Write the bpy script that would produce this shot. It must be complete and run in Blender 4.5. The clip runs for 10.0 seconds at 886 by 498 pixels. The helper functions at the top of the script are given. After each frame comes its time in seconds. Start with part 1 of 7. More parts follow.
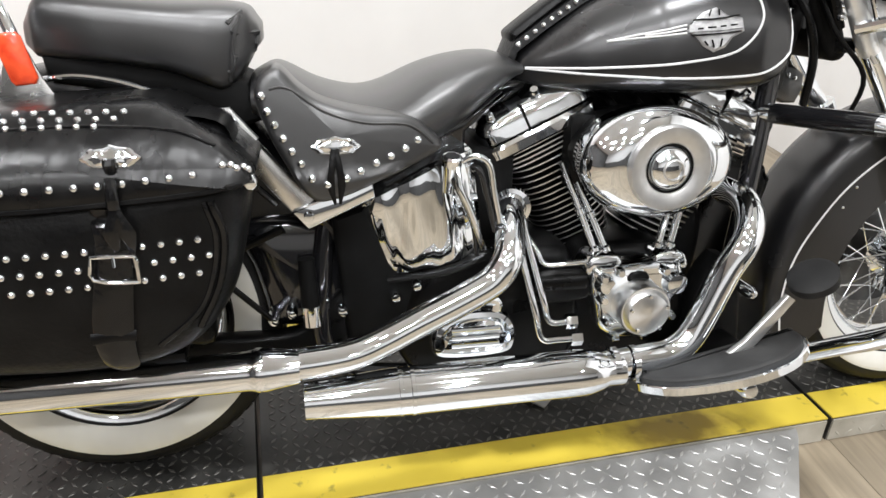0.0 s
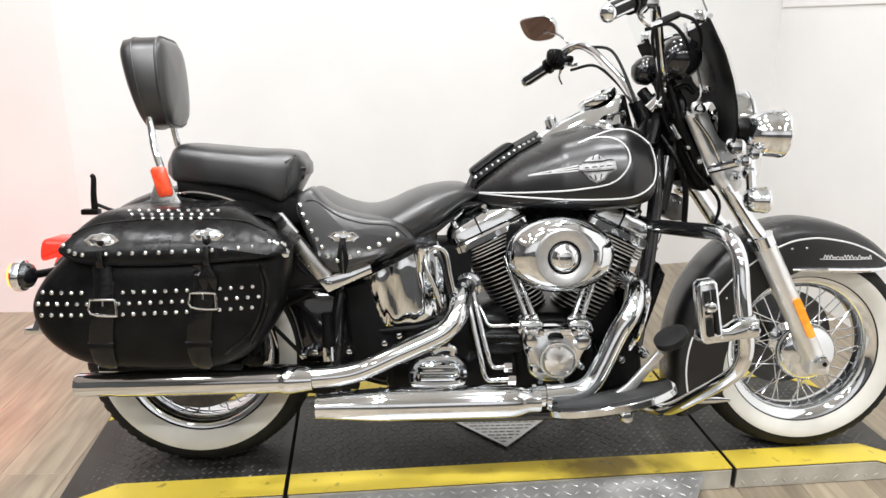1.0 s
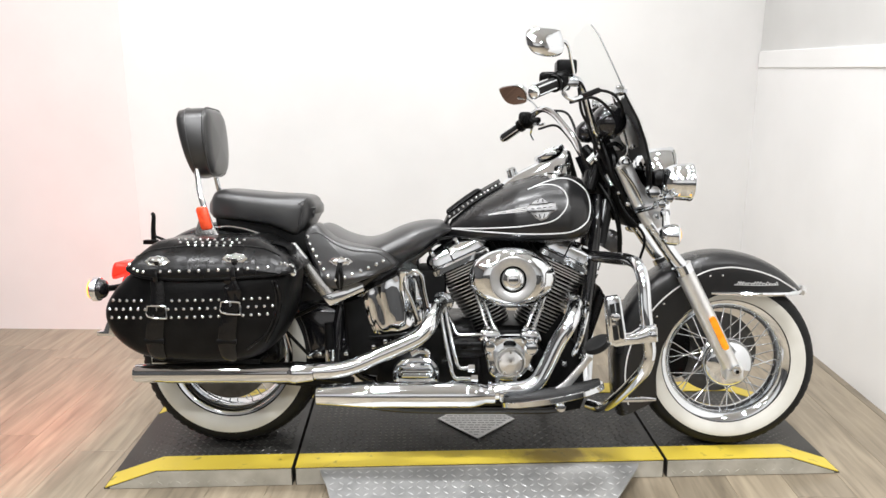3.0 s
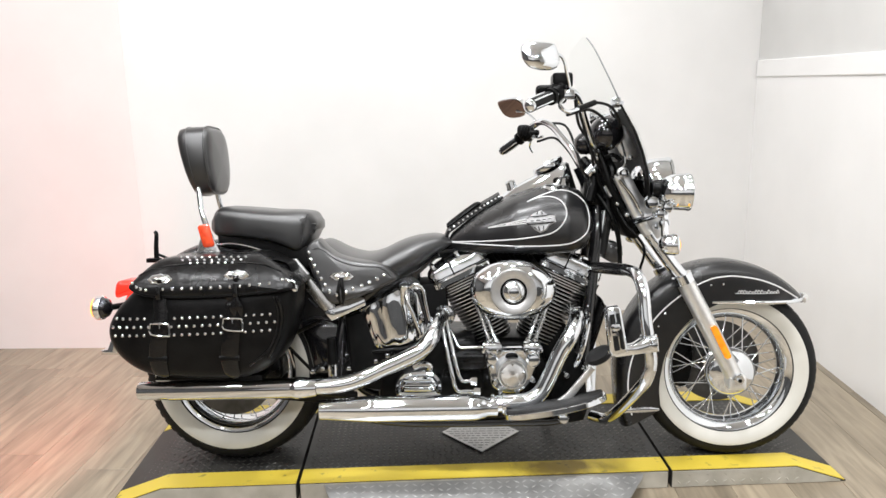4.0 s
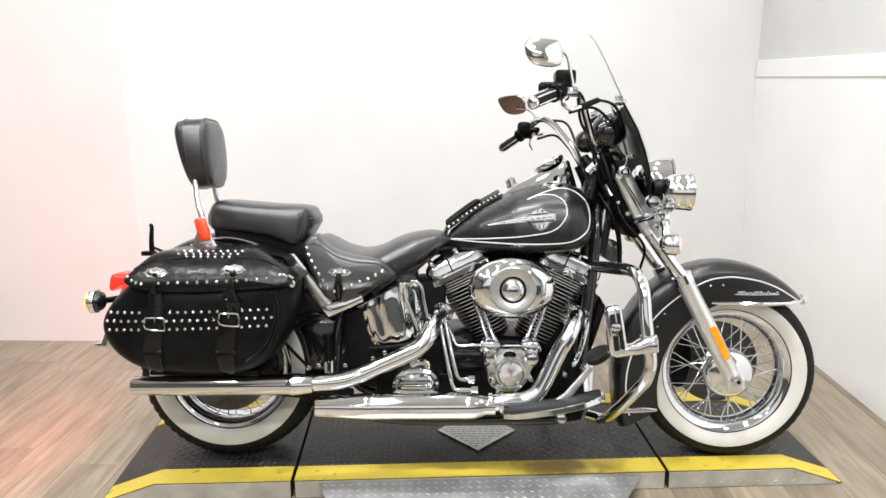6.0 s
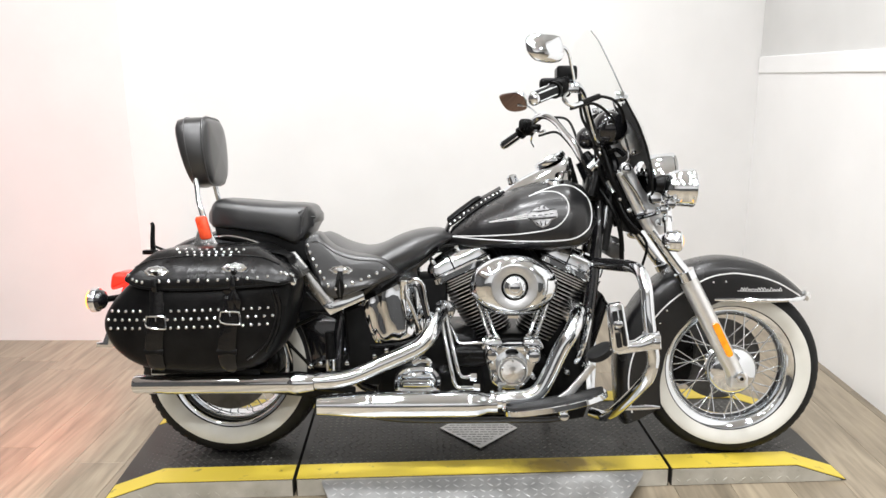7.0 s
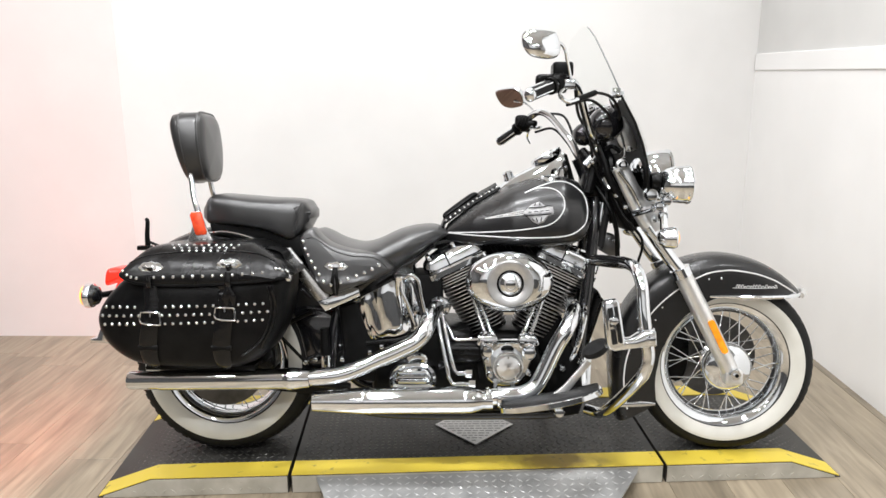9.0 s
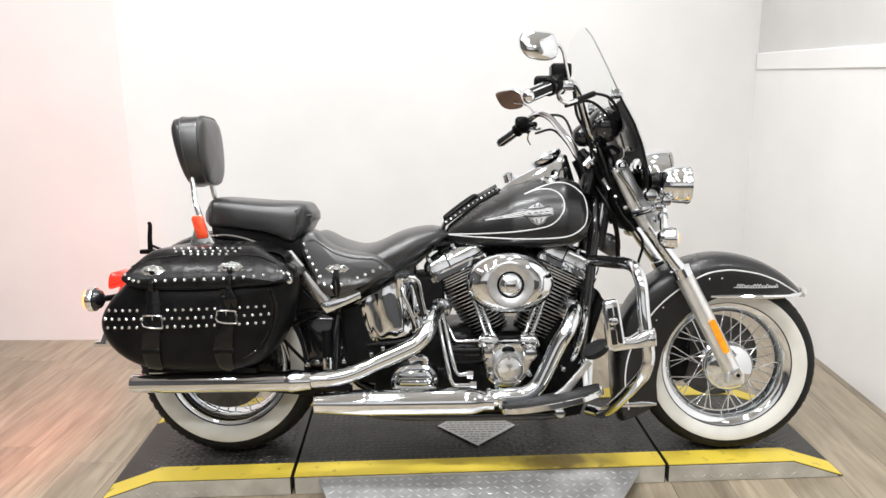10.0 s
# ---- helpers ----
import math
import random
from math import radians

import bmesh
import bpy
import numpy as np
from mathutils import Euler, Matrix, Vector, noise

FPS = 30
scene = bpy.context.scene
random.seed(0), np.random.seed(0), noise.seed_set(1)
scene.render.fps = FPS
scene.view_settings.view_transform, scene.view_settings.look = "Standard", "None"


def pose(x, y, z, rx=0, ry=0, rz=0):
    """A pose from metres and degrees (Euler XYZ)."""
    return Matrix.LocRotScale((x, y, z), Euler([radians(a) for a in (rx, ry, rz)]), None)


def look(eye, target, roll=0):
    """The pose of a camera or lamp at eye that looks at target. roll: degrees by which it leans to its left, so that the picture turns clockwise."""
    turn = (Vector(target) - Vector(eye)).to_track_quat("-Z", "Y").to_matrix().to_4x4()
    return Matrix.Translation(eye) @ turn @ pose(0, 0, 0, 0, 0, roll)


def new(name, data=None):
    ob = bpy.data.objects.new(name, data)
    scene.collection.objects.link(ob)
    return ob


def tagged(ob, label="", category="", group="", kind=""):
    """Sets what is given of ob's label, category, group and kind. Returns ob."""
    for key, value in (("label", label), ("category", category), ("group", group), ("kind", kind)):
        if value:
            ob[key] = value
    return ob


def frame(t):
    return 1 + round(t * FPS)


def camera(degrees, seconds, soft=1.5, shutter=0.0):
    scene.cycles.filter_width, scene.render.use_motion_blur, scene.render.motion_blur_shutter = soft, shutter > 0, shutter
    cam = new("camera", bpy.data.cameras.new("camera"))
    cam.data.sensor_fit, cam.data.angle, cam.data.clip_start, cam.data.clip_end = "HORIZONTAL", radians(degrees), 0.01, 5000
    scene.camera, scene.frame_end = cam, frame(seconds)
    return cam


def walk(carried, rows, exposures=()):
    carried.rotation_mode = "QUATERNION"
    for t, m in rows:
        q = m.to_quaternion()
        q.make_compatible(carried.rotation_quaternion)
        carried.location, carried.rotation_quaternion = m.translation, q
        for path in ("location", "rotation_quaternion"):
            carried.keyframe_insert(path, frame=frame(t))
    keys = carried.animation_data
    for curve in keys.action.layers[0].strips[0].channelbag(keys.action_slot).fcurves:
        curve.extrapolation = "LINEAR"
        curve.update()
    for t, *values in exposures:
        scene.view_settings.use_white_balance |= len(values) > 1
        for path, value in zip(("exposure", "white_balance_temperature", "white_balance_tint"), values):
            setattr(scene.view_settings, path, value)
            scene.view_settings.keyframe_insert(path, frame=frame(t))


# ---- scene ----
cam = camera(62.0, 10.0)
PATH = [
    (0, (-0.459, -1.203, 1.054), (-0.118, 0.532, 0.118), 1.8),
    (0.5, (-0.370, -1.538, 1.113), (-0.211, 0.306, 0.356), -0.6),
    (1, (-0.263, -1.846, 1.160), (-0.172, 0.063, 0.573), 0.5),
    (1.5, (-0.137, -2.043, 1.225), (-0.134, -0.111, 0.708), 1.2),
    (2, (-0.140, -2.201, 1.250), (-0.180, -0.259, 0.771), -0.2),
    (2.5, (-0.088, -2.301, 1.244), (-0.131, -0.362, 0.755), 0.3),
    (4, (-0.036, -2.336, 1.249), (-0.098, -0.387, 0.807), -1.1),
    (4.5, (-0.047, -2.33, 1.248), (-0.108, -0.381, 0.805), -0.4),
    (5, (-0.046, -2.326, 1.24), (-0.095, -0.377, 0.798), -0.1),
    (5.5, (-0.056, -2.32, 1.25), (-0.098, -0.371, 0.802), -0.1),
    (7, (-0.051, -2.311, 1.241), (-0.102, -0.365, 0.786), -0.5),
    (7.5, (-0.051, -2.307, 1.245), (-0.097, -0.36, 0.789), -0.5),
    (8, (-0.056, -2.309, 1.243), (-0.103, -0.36, 0.796), -0.6),
    (8.5, (-0.045, -2.307, 1.247), (-0.095, -0.36, 0.794), -0.6),
    (9, (-0.049, -2.307, 1.24), (-0.09, -0.362, 0.775), -0.3),
    (9.5, (-0.045, -2.309, 1.239), (-0.086, -0.363, 0.781), -0.4),
    (10, (-0.034, -2.314, 1.241), (-0.089, -0.368, 0.781), -0.8),
]
walk(cam, [(t, look(eye, target, roll)) for t, eye, target, roll in PATH], [(0, 0.05), (0.5, 0.05), (1.0, 0.02), (1.5, 0.02), (2.5, 0.0), (4, -0.04), (4.5, -0.03), (5.5, 0.0), (7.5, 0.02), (8, 0.0), (9, -0.04), (10, -0.06)])
# ---------- world and light ----------
wd = bpy.data.worlds.new("world")
scene.world = wd
wd.use_nodes = True
wd.node_tree.nodes["Background"].inputs[0].default_value = (0.9, 0.95, 1.0, 1)
wd.node_tree.nodes["Background"].inputs[1].default_value = 0.05


# ---------- materials ----------
def mat(name, color, rough=0.5, metal=0.0, coat=0.0, spec=0.5):
    m = bpy.data.materials.new(name)
    m.use_nodes = True
    b = m.node_tree.nodes["Principled BSDF"]
    b.inputs["Base Color"].default_value = (*color, 1)
    b.inputs["Roughness"].default_value = rough
    b.inputs["Metallic"].default_value = metal
    b.inputs["Coat Weight"].default_value = coat
    b.inputs["Specular IOR Level"].default_value = spec
    b.inputs["Coat Roughness"].default_value = 0.06
    return m


def vary(m, scale, low, high, bump=0.0, bump_scale=None, rough=None, detail=6.0, dist=0.01, stretch=(1, 1, 1), fine=4.0):
    """Colour mottling from low to high over noise of that scale, optional fine relief and roughness range."""
    nt = m.node_tree
    n, l = nt.nodes, nt.links
    b = n["Principled BSDF"]
    tc = n.new("ShaderNodeTexCoord")
    mp = n.new("ShaderNodeMapping")
    mp.inputs["Scale"].default_value = stretch
    l.new(tc.outputs["Object"], mp.inputs["Vector"])
    t = n.new("ShaderNodeTexNoise")
    t.inputs["Scale"].default_value, t.inputs["Detail"].default_value = scale, detail
    l.new(mp.outputs[0], t.inputs["Vector"])
    r = n.new("ShaderNodeValToRGB")
    r.color_ramp.elements[0].position, r.color_ramp.elements[1].position = 0.3, 0.72
    r.color_ramp.elements[0].color, r.color_ramp.elements[1].color = (*low, 1), (*high, 1)
    l.new(t.outputs["Fac"], r.inputs["Fac"])
    l.new(r.outputs["Color"], b.inputs["Base Color"])
    if rough:
        q = n.new("ShaderNodeMapRange")
        q.inputs["To Min"].default_value, q.inputs["To Max"].default_value = rough
        l.new(t.outputs["Fac"], q.inputs["Value"])
        l.new(q.outputs[0], b.inputs["Roughness"])
    if bump:
        t2 = n.new("ShaderNodeTexNoise")
        t2.inputs["Scale"].default_value, t2.inputs["Detail"].default_value = bump_scale or scale * 6, fine
        l.new(mp.outputs[0], t2.inputs["Vector"])
        bp = n.new("ShaderNodeBump")
        bp.inputs["Strength"].default_value, bp.inputs["Distance"].default_value = bump, dist
        l.new(t2.outputs["Fac"], bp.inputs["Height"])
        l.new(bp.outputs[0], b.inputs["Normal"])
    return m


def glow(name, color, strength, base=None):
    m = mat(name, base or color, 0.25, 0, 0.1)
    b = m.node_tree.nodes["Principled BSDF"]
    b.inputs["Emission Color"].default_value = (*color, 1)
    b.inputs["Emission Strength"].default_value = strength
    return m


CHROME = vary(mat("chrome", (0.85, 0.88, 0.91), 0.05, 1.0), 9, (0.82, 0.85, 0.885), (0.88, 0.91, 0.94), rough=(0.02, 0.09))
CASTCHROME = vary(mat("plated_casting", (0.87, 0.9, 0.93), 0.06, 1.0), 9, (0.84, 0.87, 0.905), (0.9, 0.93, 0.96), 0.5, 18, (0.03, 0.1), dist=0.007, fine=1.0)
ALLOY = vary(mat("polished_alloy", (0.8, 0.8, 0.79), 0.25, 1.0), 30, (0.74, 0.74, 0.73), (0.84, 0.84, 0.83), rough=(0.18, 0.34))
CAST = vary(mat("cast_alloy", (0.68, 0.68, 0.68), 0.3, 1.0), 40, (0.6, 0.6, 0.6), (0.76, 0.76, 0.75), 0.2, 300, (0.25, 0.45))
PAINT = vary(mat("satin_black_paint", (0.01, 0.01, 0.011), 0.3, 0.0, 0.4, 0.3), 6, (0.003, 0.003, 0.0035), (0.006, 0.006, 0.0065), 0.04, 900, (0.23, 0.3), dist=0.0006)
PAINT.node_tree.nodes["Principled BSDF"].inputs["Coat Roughness"].default_value = 0.45
GLOSS = vary(mat("gloss_black_paint", (0.008, 0.008, 0.009), 0.1, 0.0, 0.4), 5, (0.006, 0.006, 0.007), (0.011, 0.011, 0.012), rough=(0.07, 0.16))
BLACK = vary(mat("black_powder_coat", (0.004, 0.004, 0.004), 0.3, 0, 0, 0.35), 20, (0.002, 0.002, 0.002), (0.004, 0.004, 0.004), 0.1, 400, (0.2, 0.4), dist=0.001)
LEATHER = vary(mat("black_leather", (0.008, 0.008, 0.008), 0.36, 0, 0, 0.34), 14, (0.0022, 0.0022, 0.0025), (0.007, 0.007, 0.007), 0.35, 130, (0.26, 0.48), dist=0.0025)
CREASED = vary(mat("creased_black_leather", (0.008, 0.008, 0.008), 0.32, 0, 0, 0.4), 12, (0.002, 0.002, 0.0025), (0.006, 0.006, 0.006), 0.7, 7, (0.2, 0.36), dist=0.014, stretch=(1.5, 1, 0.8), fine=3.0)
STRAP = vary(mat("oiled_black_leather", (0.008, 0.008, 0.008), 0.24, 0, 0.05, 0.3), 40, (0.003, 0.003, 0.0035), (0.007, 0.007, 0.007), 0.6, 28, (0.14, 0.26), dist=0.006)
VINYL = vary(mat("black_seat_vinyl", (0.022, 0.022, 0.023), 0.42, 0, 0.55, 0.4), 9, (0.006, 0.006, 0.0065), (0.013, 0.013, 0.0135), 0.15, 420, (0.33, 0.44), dist=0.001)
VINYL.node_tree.nodes["Principled BSDF"].inputs["Coat Roughness"].default_value = 0.34
VINYL.node_tree.nodes["Principled BSDF"].inputs["Specular IOR Level"].default_value = 0.75
VINYL.node_tree.nodes["Principled BSDF"].inputs["Coat Roughness"].default_value = 0.32
RUBBER = vary(mat("black_rubber", (0.009, 0.009, 0.009), 0.55), 25, (0.006, 0.006, 0.006), (0.014, 0.014, 0.014), 0.2, 300, (0.5, 0.7), dist=0.001)
GREYRUB = vary(mat("grey_footboard_rubber", (0.025, 0.025, 0.025), 0.65), 25, (0.011, 0.011, 0.011), (0.022, 0.022, 0.022), 0.25, 200, dist=0.001)
CREAM = vary(mat("cream_whitewall", (0.74, 0.72, 0.62), 0.5), 8, (0.57, 0.555, 0.5), (0.67, 0.66, 0.61), 0.05, 200, dist=0.001)
SILVER = mat("silver_pinstripe", (0.72, 0.72, 0.72), 0.3, 0.2)
RED = vary(mat("red_reflector", (0.75, 0.07, 0.02), 0.25, 0, 0.6), 60, (0.65, 0.05, 0.015), (0.85, 0.1, 0.03))
AMBER = vary(mat("amber_reflector", (0.95, 0.33, 0.01), 0.25, 0, 0.6), 60, (0.9, 0.27, 0.01), (1.0, 0.4, 0.02))
REDGLOW = glow("lit_red_lens", (1.0, 0.03, 0.015), 1.3, (0.5, 0.012, 0.006))
SIGNALGLOW = glow("lit_signal_lens", (1.0, 0.3, 0.06), 3.0, (0.8, 0.2, 0.03))
AMBERGLOW = glow("lit_amber_lens", (1.0, 0.42, 0.04), 1.2, (0.9, 0.35, 0.03))
PEWTER = vary(mat("grey_pewter", (0.36, 0.36, 0.36), 0.5, 0.5), 90, (0.2, 0.2, 0.205), (0.42, 0.42, 0.42), 0.2, 400, (0.32, 0.5), dist=0.001)
SATIN = vary(mat("satin_alloy", (0.8, 0.8, 0.79), 0.38, 1.0), 30, (0.74, 0.74, 0.73), (0.86, 0.86, 0.85), rough=(0.3, 0.46))
RINGPAINT = vary(mat("silver_ring_paint", (0.5, 0.5, 0.5), 0.34, 0.85), 40, (0.56, 0.56, 0.56), (0.68, 0.68, 0.675), rough=(0.26, 0.38))
FORKMETAL = vary(mat("satin_fork_alloy", (0.84, 0.84, 0.83), 0.34, 0.85), 25, (0.78, 0.78, 0.77), (0.88, 0.88, 0.87), rough=(0.27, 0.4))
MATT = vary(mat("matt_black_plastic", (0.006, 0.006, 0.006), 0.6, 0, 0, 0.35), 20, (0.0025, 0.0025, 0.0025), (0.006, 0.006, 0.006), rough=(0.5, 0.7))
MATT.node_tree.nodes["Principled BSDF"].inputs["Specular IOR Level"].default_value = 0.1
LEATHER.node_tree.nodes["Principled BSDF"].inputs["Specular IOR Level"].default_value = 0.14
for dull, level in ((CREASED, 0.28), (BLACK, 0.13), (RUBBER, 0.22), (PAINT, 0.5)):
    dull.node_tree.nodes["Principled BSDF"].inputs["Specular IOR Level"].default_value = level
EDGE = mat("grey_sheet_edge", (0.16, 0.17, 0.17), 0.3)
FARWALL = vary(mat("mid_grey_wall_paint", (0.5, 0.5, 0.5), 0.8), 3, (0.6, 0.6, 0.6), (0.66, 0.66, 0.66))
# for walls out of view, dark to bring black into the reflections
DARKWALL = vary(mat("dark_reflection_wall", (0.08, 0.08, 0.08), 0.8), 3, (0.06, 0.06, 0.06), (0.09, 0.09, 0.09))
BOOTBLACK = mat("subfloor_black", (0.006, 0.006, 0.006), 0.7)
WALL = vary(mat("white_wall_paint", (0.76, 0.74, 0.71), 0.6), 3, (0.73, 0.719, 0.705), (0.775, 0.764, 0.75), 0.06, 180, dist=0.001)
# lit copy of the white wall paint, lightened for the half wall and ledge
LITWALL = vary(mat("lit_white_wall_paint", (0.84, 0.83, 0.82), 0.6), 3, (0.82, 0.812, 0.8), (0.86, 0.852, 0.84), 0.06, 180, dist=0.001)
CEIL = vary(mat("ceiling_paint", (0.8, 0.8, 0.79), 0.8), 3, (0.77, 0.77, 0.76), (0.82, 0.82, 0.81))
GREYWALL = vary(mat("grey_wall_paint", (0.52, 0.52, 0.505), 0.7), 3, (0.6, 0.595, 0.58), (0.65, 0.645, 0.63), 0.05, 180, dist=0.001)
DISC = vary(mat("dark_brake_steel", (0.1, 0.1, 0.1), 0.35, 0.9), 20, (0.08, 0.08, 0.08), (0.14, 0.14, 0.14), rough=(0.3, 0.45))
DECK = vary(mat("dark_deck_plate", (0.06, 0.058, 0.055), 0.5, 0.3), 12, (0.022, 0.022, 0.021), (0.064, 0.062, 0.057), 0.2, 200, (0.35, 0.6), dist=0.001)
TREAD = vary(mat("worn_steel_tread", (0.3, 0.29, 0.28), 0.4, 0.8), 9, (0.06, 0.058, 0.055), (0.22, 0.215, 0.2), rough=(0.25, 0.5))
PLATE = vary(mat("bright_tread_plate", (0.5, 0.5, 0.5), 0.4, 0.5), 10, (0.52, 0.52, 0.515), (0.72, 0.72, 0.71), 0.15, 250, (0.25, 0.45), dist=0.001)
BOARD_STEEL = vary(mat("dull_tread_plate", (0.4, 0.4, 0.4), 0.4, 0.5), 10, (0.34, 0.34, 0.335), (0.56, 0.56, 0.55), 0.15, 250, (0.25, 0.45), dist=0.001)
RIPPLED = vary(mat("rippled_chrome", (0.87, 0.9, 0.93), 0.05, 1.0), 9, (0.84, 0.87, 0.905), (0.9, 0.93, 0.96), 0.9, 30, (0.02, 0.07), dist=0.014, stretch=(1, 1, 0.13), fine=0.6)
MARK = vary(mat("grey_print", (0.2, 0.2, 0.2), 0.5), 60, (0.16, 0.16, 0.16), (0.34, 0.34, 0.335))
YELLOW = vary(mat("yellow_safety_paint", (0.8, 0.58, 0.03), 0.45), 26, (0.16, 0.13, 0.04), (0.68, 0.52, 0.06), 0.25, 180, (0.35, 0.6), dist=0.001, detail=9.0)
for nd in YELLOW.node_tree.nodes:
    if nd.type == "VALTORGB":
        nd.color_ramp.elements[0].position, nd.color_ramp.elements[1].position = 0.25, 0.37


BRUSHED = vary(mat("turned_alloy", (0.85, 0.85, 0.84), 0.3, 1.0), 60, (0.82, 0.82, 0.81), (0.9, 0.9, 0.89), rough=(0.24, 0.36))
ring_way = BRUSHED.node_tree.nodes.new("ShaderNodeTangent")
ring_way.direction_type, ring_way.axis = "RADIAL", "Y"
BRUSHED.node_tree.nodes["Principled BSDF"].inputs["Anisotropic"].default_value = 0.85
BRUSHED.node_tree.links.new(ring_way.outputs[0], BRUSHED.node_tree.nodes["Principled BSDF"].inputs["Tangent"])


def stained(m, centre, size):
    """One oily footprint stain on the paint, round the centre, with a ragged edge."""
    n, l = m.node_tree.nodes, m.node_tree.links
    b = n["Principled BSDF"]
    paint = b.inputs["Base Color"].links[0].from_socket
    tc, mp, noise = n.new("ShaderNodeTexCoord"), n.new("ShaderNodeMapping"), n.new("ShaderNodeTexNoise")
    mp.inputs["Location"].default_value = (-centre[0] / size[0], -centre[1] / size[1], 0)
    mp.inputs["Scale"].default_value = (1 / size[0], 1 / size[1], 0)
    ln, add, rng_map, mix = n.new("ShaderNodeVectorMath"), n.new("ShaderNodeMath"), n.new("ShaderNodeMapRange"), n.new("ShaderNodeMix")
    ln.operation, mix.data_type, mix.blend_type = "LENGTH", "RGBA", "MULTIPLY"
    noise.inputs["Scale"].default_value, noise.inputs["Detail"].default_value = 22, 7
    l.new(tc.outputs["Object"], mp.inputs["Vector"])
    l.new(tc.outputs["Object"], noise.inputs["Vector"])
    l.new(mp.outputs[0], ln.inputs[0])
    l.new(ln.outputs["Value"], add.inputs[0])
    l.new(noise.outputs["Fac"], add.inputs[1])
    rng_map.inputs["From Min"].default_value, rng_map.inputs["From Max"].default_value = 0.9, 1.6
    rng_map.inputs["To Min"].default_value, rng_map.inputs["To Max"].default_value = 0.85, 0.0
    l.new(add.outputs[0], rng_map.inputs["Value"])
    l.new(rng_map.outputs[0], mix.inputs["Factor"])
    l.new(paint, mix.inputs[6])
    mix.inputs[7].default_value = (0.22, 0.18, 0.2, 1)
    l.new(mix.outputs[2], b.inputs["Base Color"])


stained(YELLOW, (0.27, 0.04), (0.17, 0.075))
CONCRETE = vary(mat("pale_dust_steel", (0.45, 0.43, 0.38), 0.6, 0.2), 10, (0.36, 0.34, 0.285), (0.56, 0.535, 0.47), 0.15, 200, dist=0.001)


def wood(name, joined=False):
    """Oak-look plank: one tint for each plank, by object or by loose piece."""
    m = bpy.data.materials.new(name)
    m.use_nodes = True
    n, l = m.node_tree.nodes, m.node_tree.links
    b = n["Principled BSDF"]
    tc, oi = n.new("ShaderNodeTexCoord"), n.new("ShaderNodeNewGeometry" if joined else "ShaderNodeObjectInfo")
    tint = oi.outputs["Random Per Island" if joined else "Random"]
    off = n.new("ShaderNodeVectorMath")
    off.operation = "ADD"
    mul = n.new("ShaderNodeMath")
    mul.operation, mul.inputs[1].default_value = "MULTIPLY", 37.0
    l.new(tint, mul.inputs[0])
    l.new(tc.outputs["Object"], off.inputs[0])
    l.new(mul.outputs[0], off.inputs[1])
    mp = n.new("ShaderNodeMapping")
    mp.inputs["Scale"].default_value = (16, 1.6, 1) if joined else (1.6, 16, 1)
    l.new(off.outputs[0], mp.inputs["Vector"])
    t = n.new("ShaderNodeTexNoise")
    t.inputs["Scale"].default_value, t.inputs["Detail"].default_value, t.inputs["Distortion"].default_value = 2.2, 8, 0.6
    l.new(mp.outputs[0], t.inputs["Vector"])
    r = n.new("ShaderNodeValToRGB")
    r.color_ramp.elements[0].position, r.color_ramp.elements[0].color = 0.3, (0.19, 0.156, 0.111, 1)
    r.color_ramp.elements[1].position, r.color_ramp.elements[1].color = 0.72, (0.345, 0.287, 0.207, 1)
    l.new(t.outputs["Fac"], r.inputs["Fac"])
    hs = n.new("ShaderNodeHueSaturation")
    mr = n.new("ShaderNodeMapRange")
    mr.inputs["To Min"].default_value, mr.inputs["To Max"].default_value = 0.83, 1.14
    l.new(tint, mr.inputs["Value"])
    l.new(mr.outputs[0], hs.inputs["Value"])
    l.new(r.outputs["Color"], hs.inputs["Color"])
    l.new(hs.outputs[0], b.inputs["Base Color"])
    b.inputs["Roughness"].default_value = 0.34
    bp = n.new("ShaderNodeBump")
    bp.inputs["Strength"].default_value, bp.inputs["Distance"].default_value = 0.15, 0.002
    l.new(t.outputs["Fac"], bp.inputs["Height"])
    l.new(bp.outputs[0], b.inputs["Normal"])
    return m


WOOD = wood("oak_vinyl_plank")


def clear(name):
    """A thin clear sheet: lets light straight through, with a faint gloss towards grazing angles."""
    m = bpy.data.materials.new(name)
    m.use_nodes = True
    n, l = m.node_tree.nodes, m.node_tree.links
    n.remove(n["Principled BSDF"])
    tr, gl, mx = n.new("ShaderNodeBsdfTransparent"), n.new("ShaderNodeBsdfGlossy"), n.new("ShaderNodeMixShader")
    tr.inputs["Color"].default_value = (0.98, 0.987, 0.985, 1)
    gl.inputs["Roughness"].default_value = 0.03
    mx.inputs["Fac"].default_value = 0.025
    l.new(tr.outputs[0], mx.inputs[1])
    l.new(gl.outputs[0], mx.inputs[2])
    l.new(mx.outputs[0], n["Material Output"].inputs["Surface"])
    return m


GLASS = clear("clear_windshield")


# ---------- builders ----------
def finish(name, bm, material, smooth=35):
    me = bpy.data.meshes.new(name)
    bmesh.ops.recalc_face_normals(bm, faces=bm.faces)
    bm.to_mesh(me)
    bm.free()
    for m in material if isinstance(material, (list, tuple)) else [material]:
        me.materials.append(m)
    if smooth:
        me.polygons.foreach_set("use_smooth", [True] * len(me.polygons))
        me.set_sharp_from_angle(angle=radians(smooth))
    return me


def part(name, bm, material, parent, label="", smooth=35, m=None):
    """One mesh object under a thing or a part."""
    ob = new(name, finish(name, bm, material, smooth))
    ob.parent = parent
    if m is not None:
        ob.matrix_basis = m
    if label:
        ob["label"] = label
    return ob


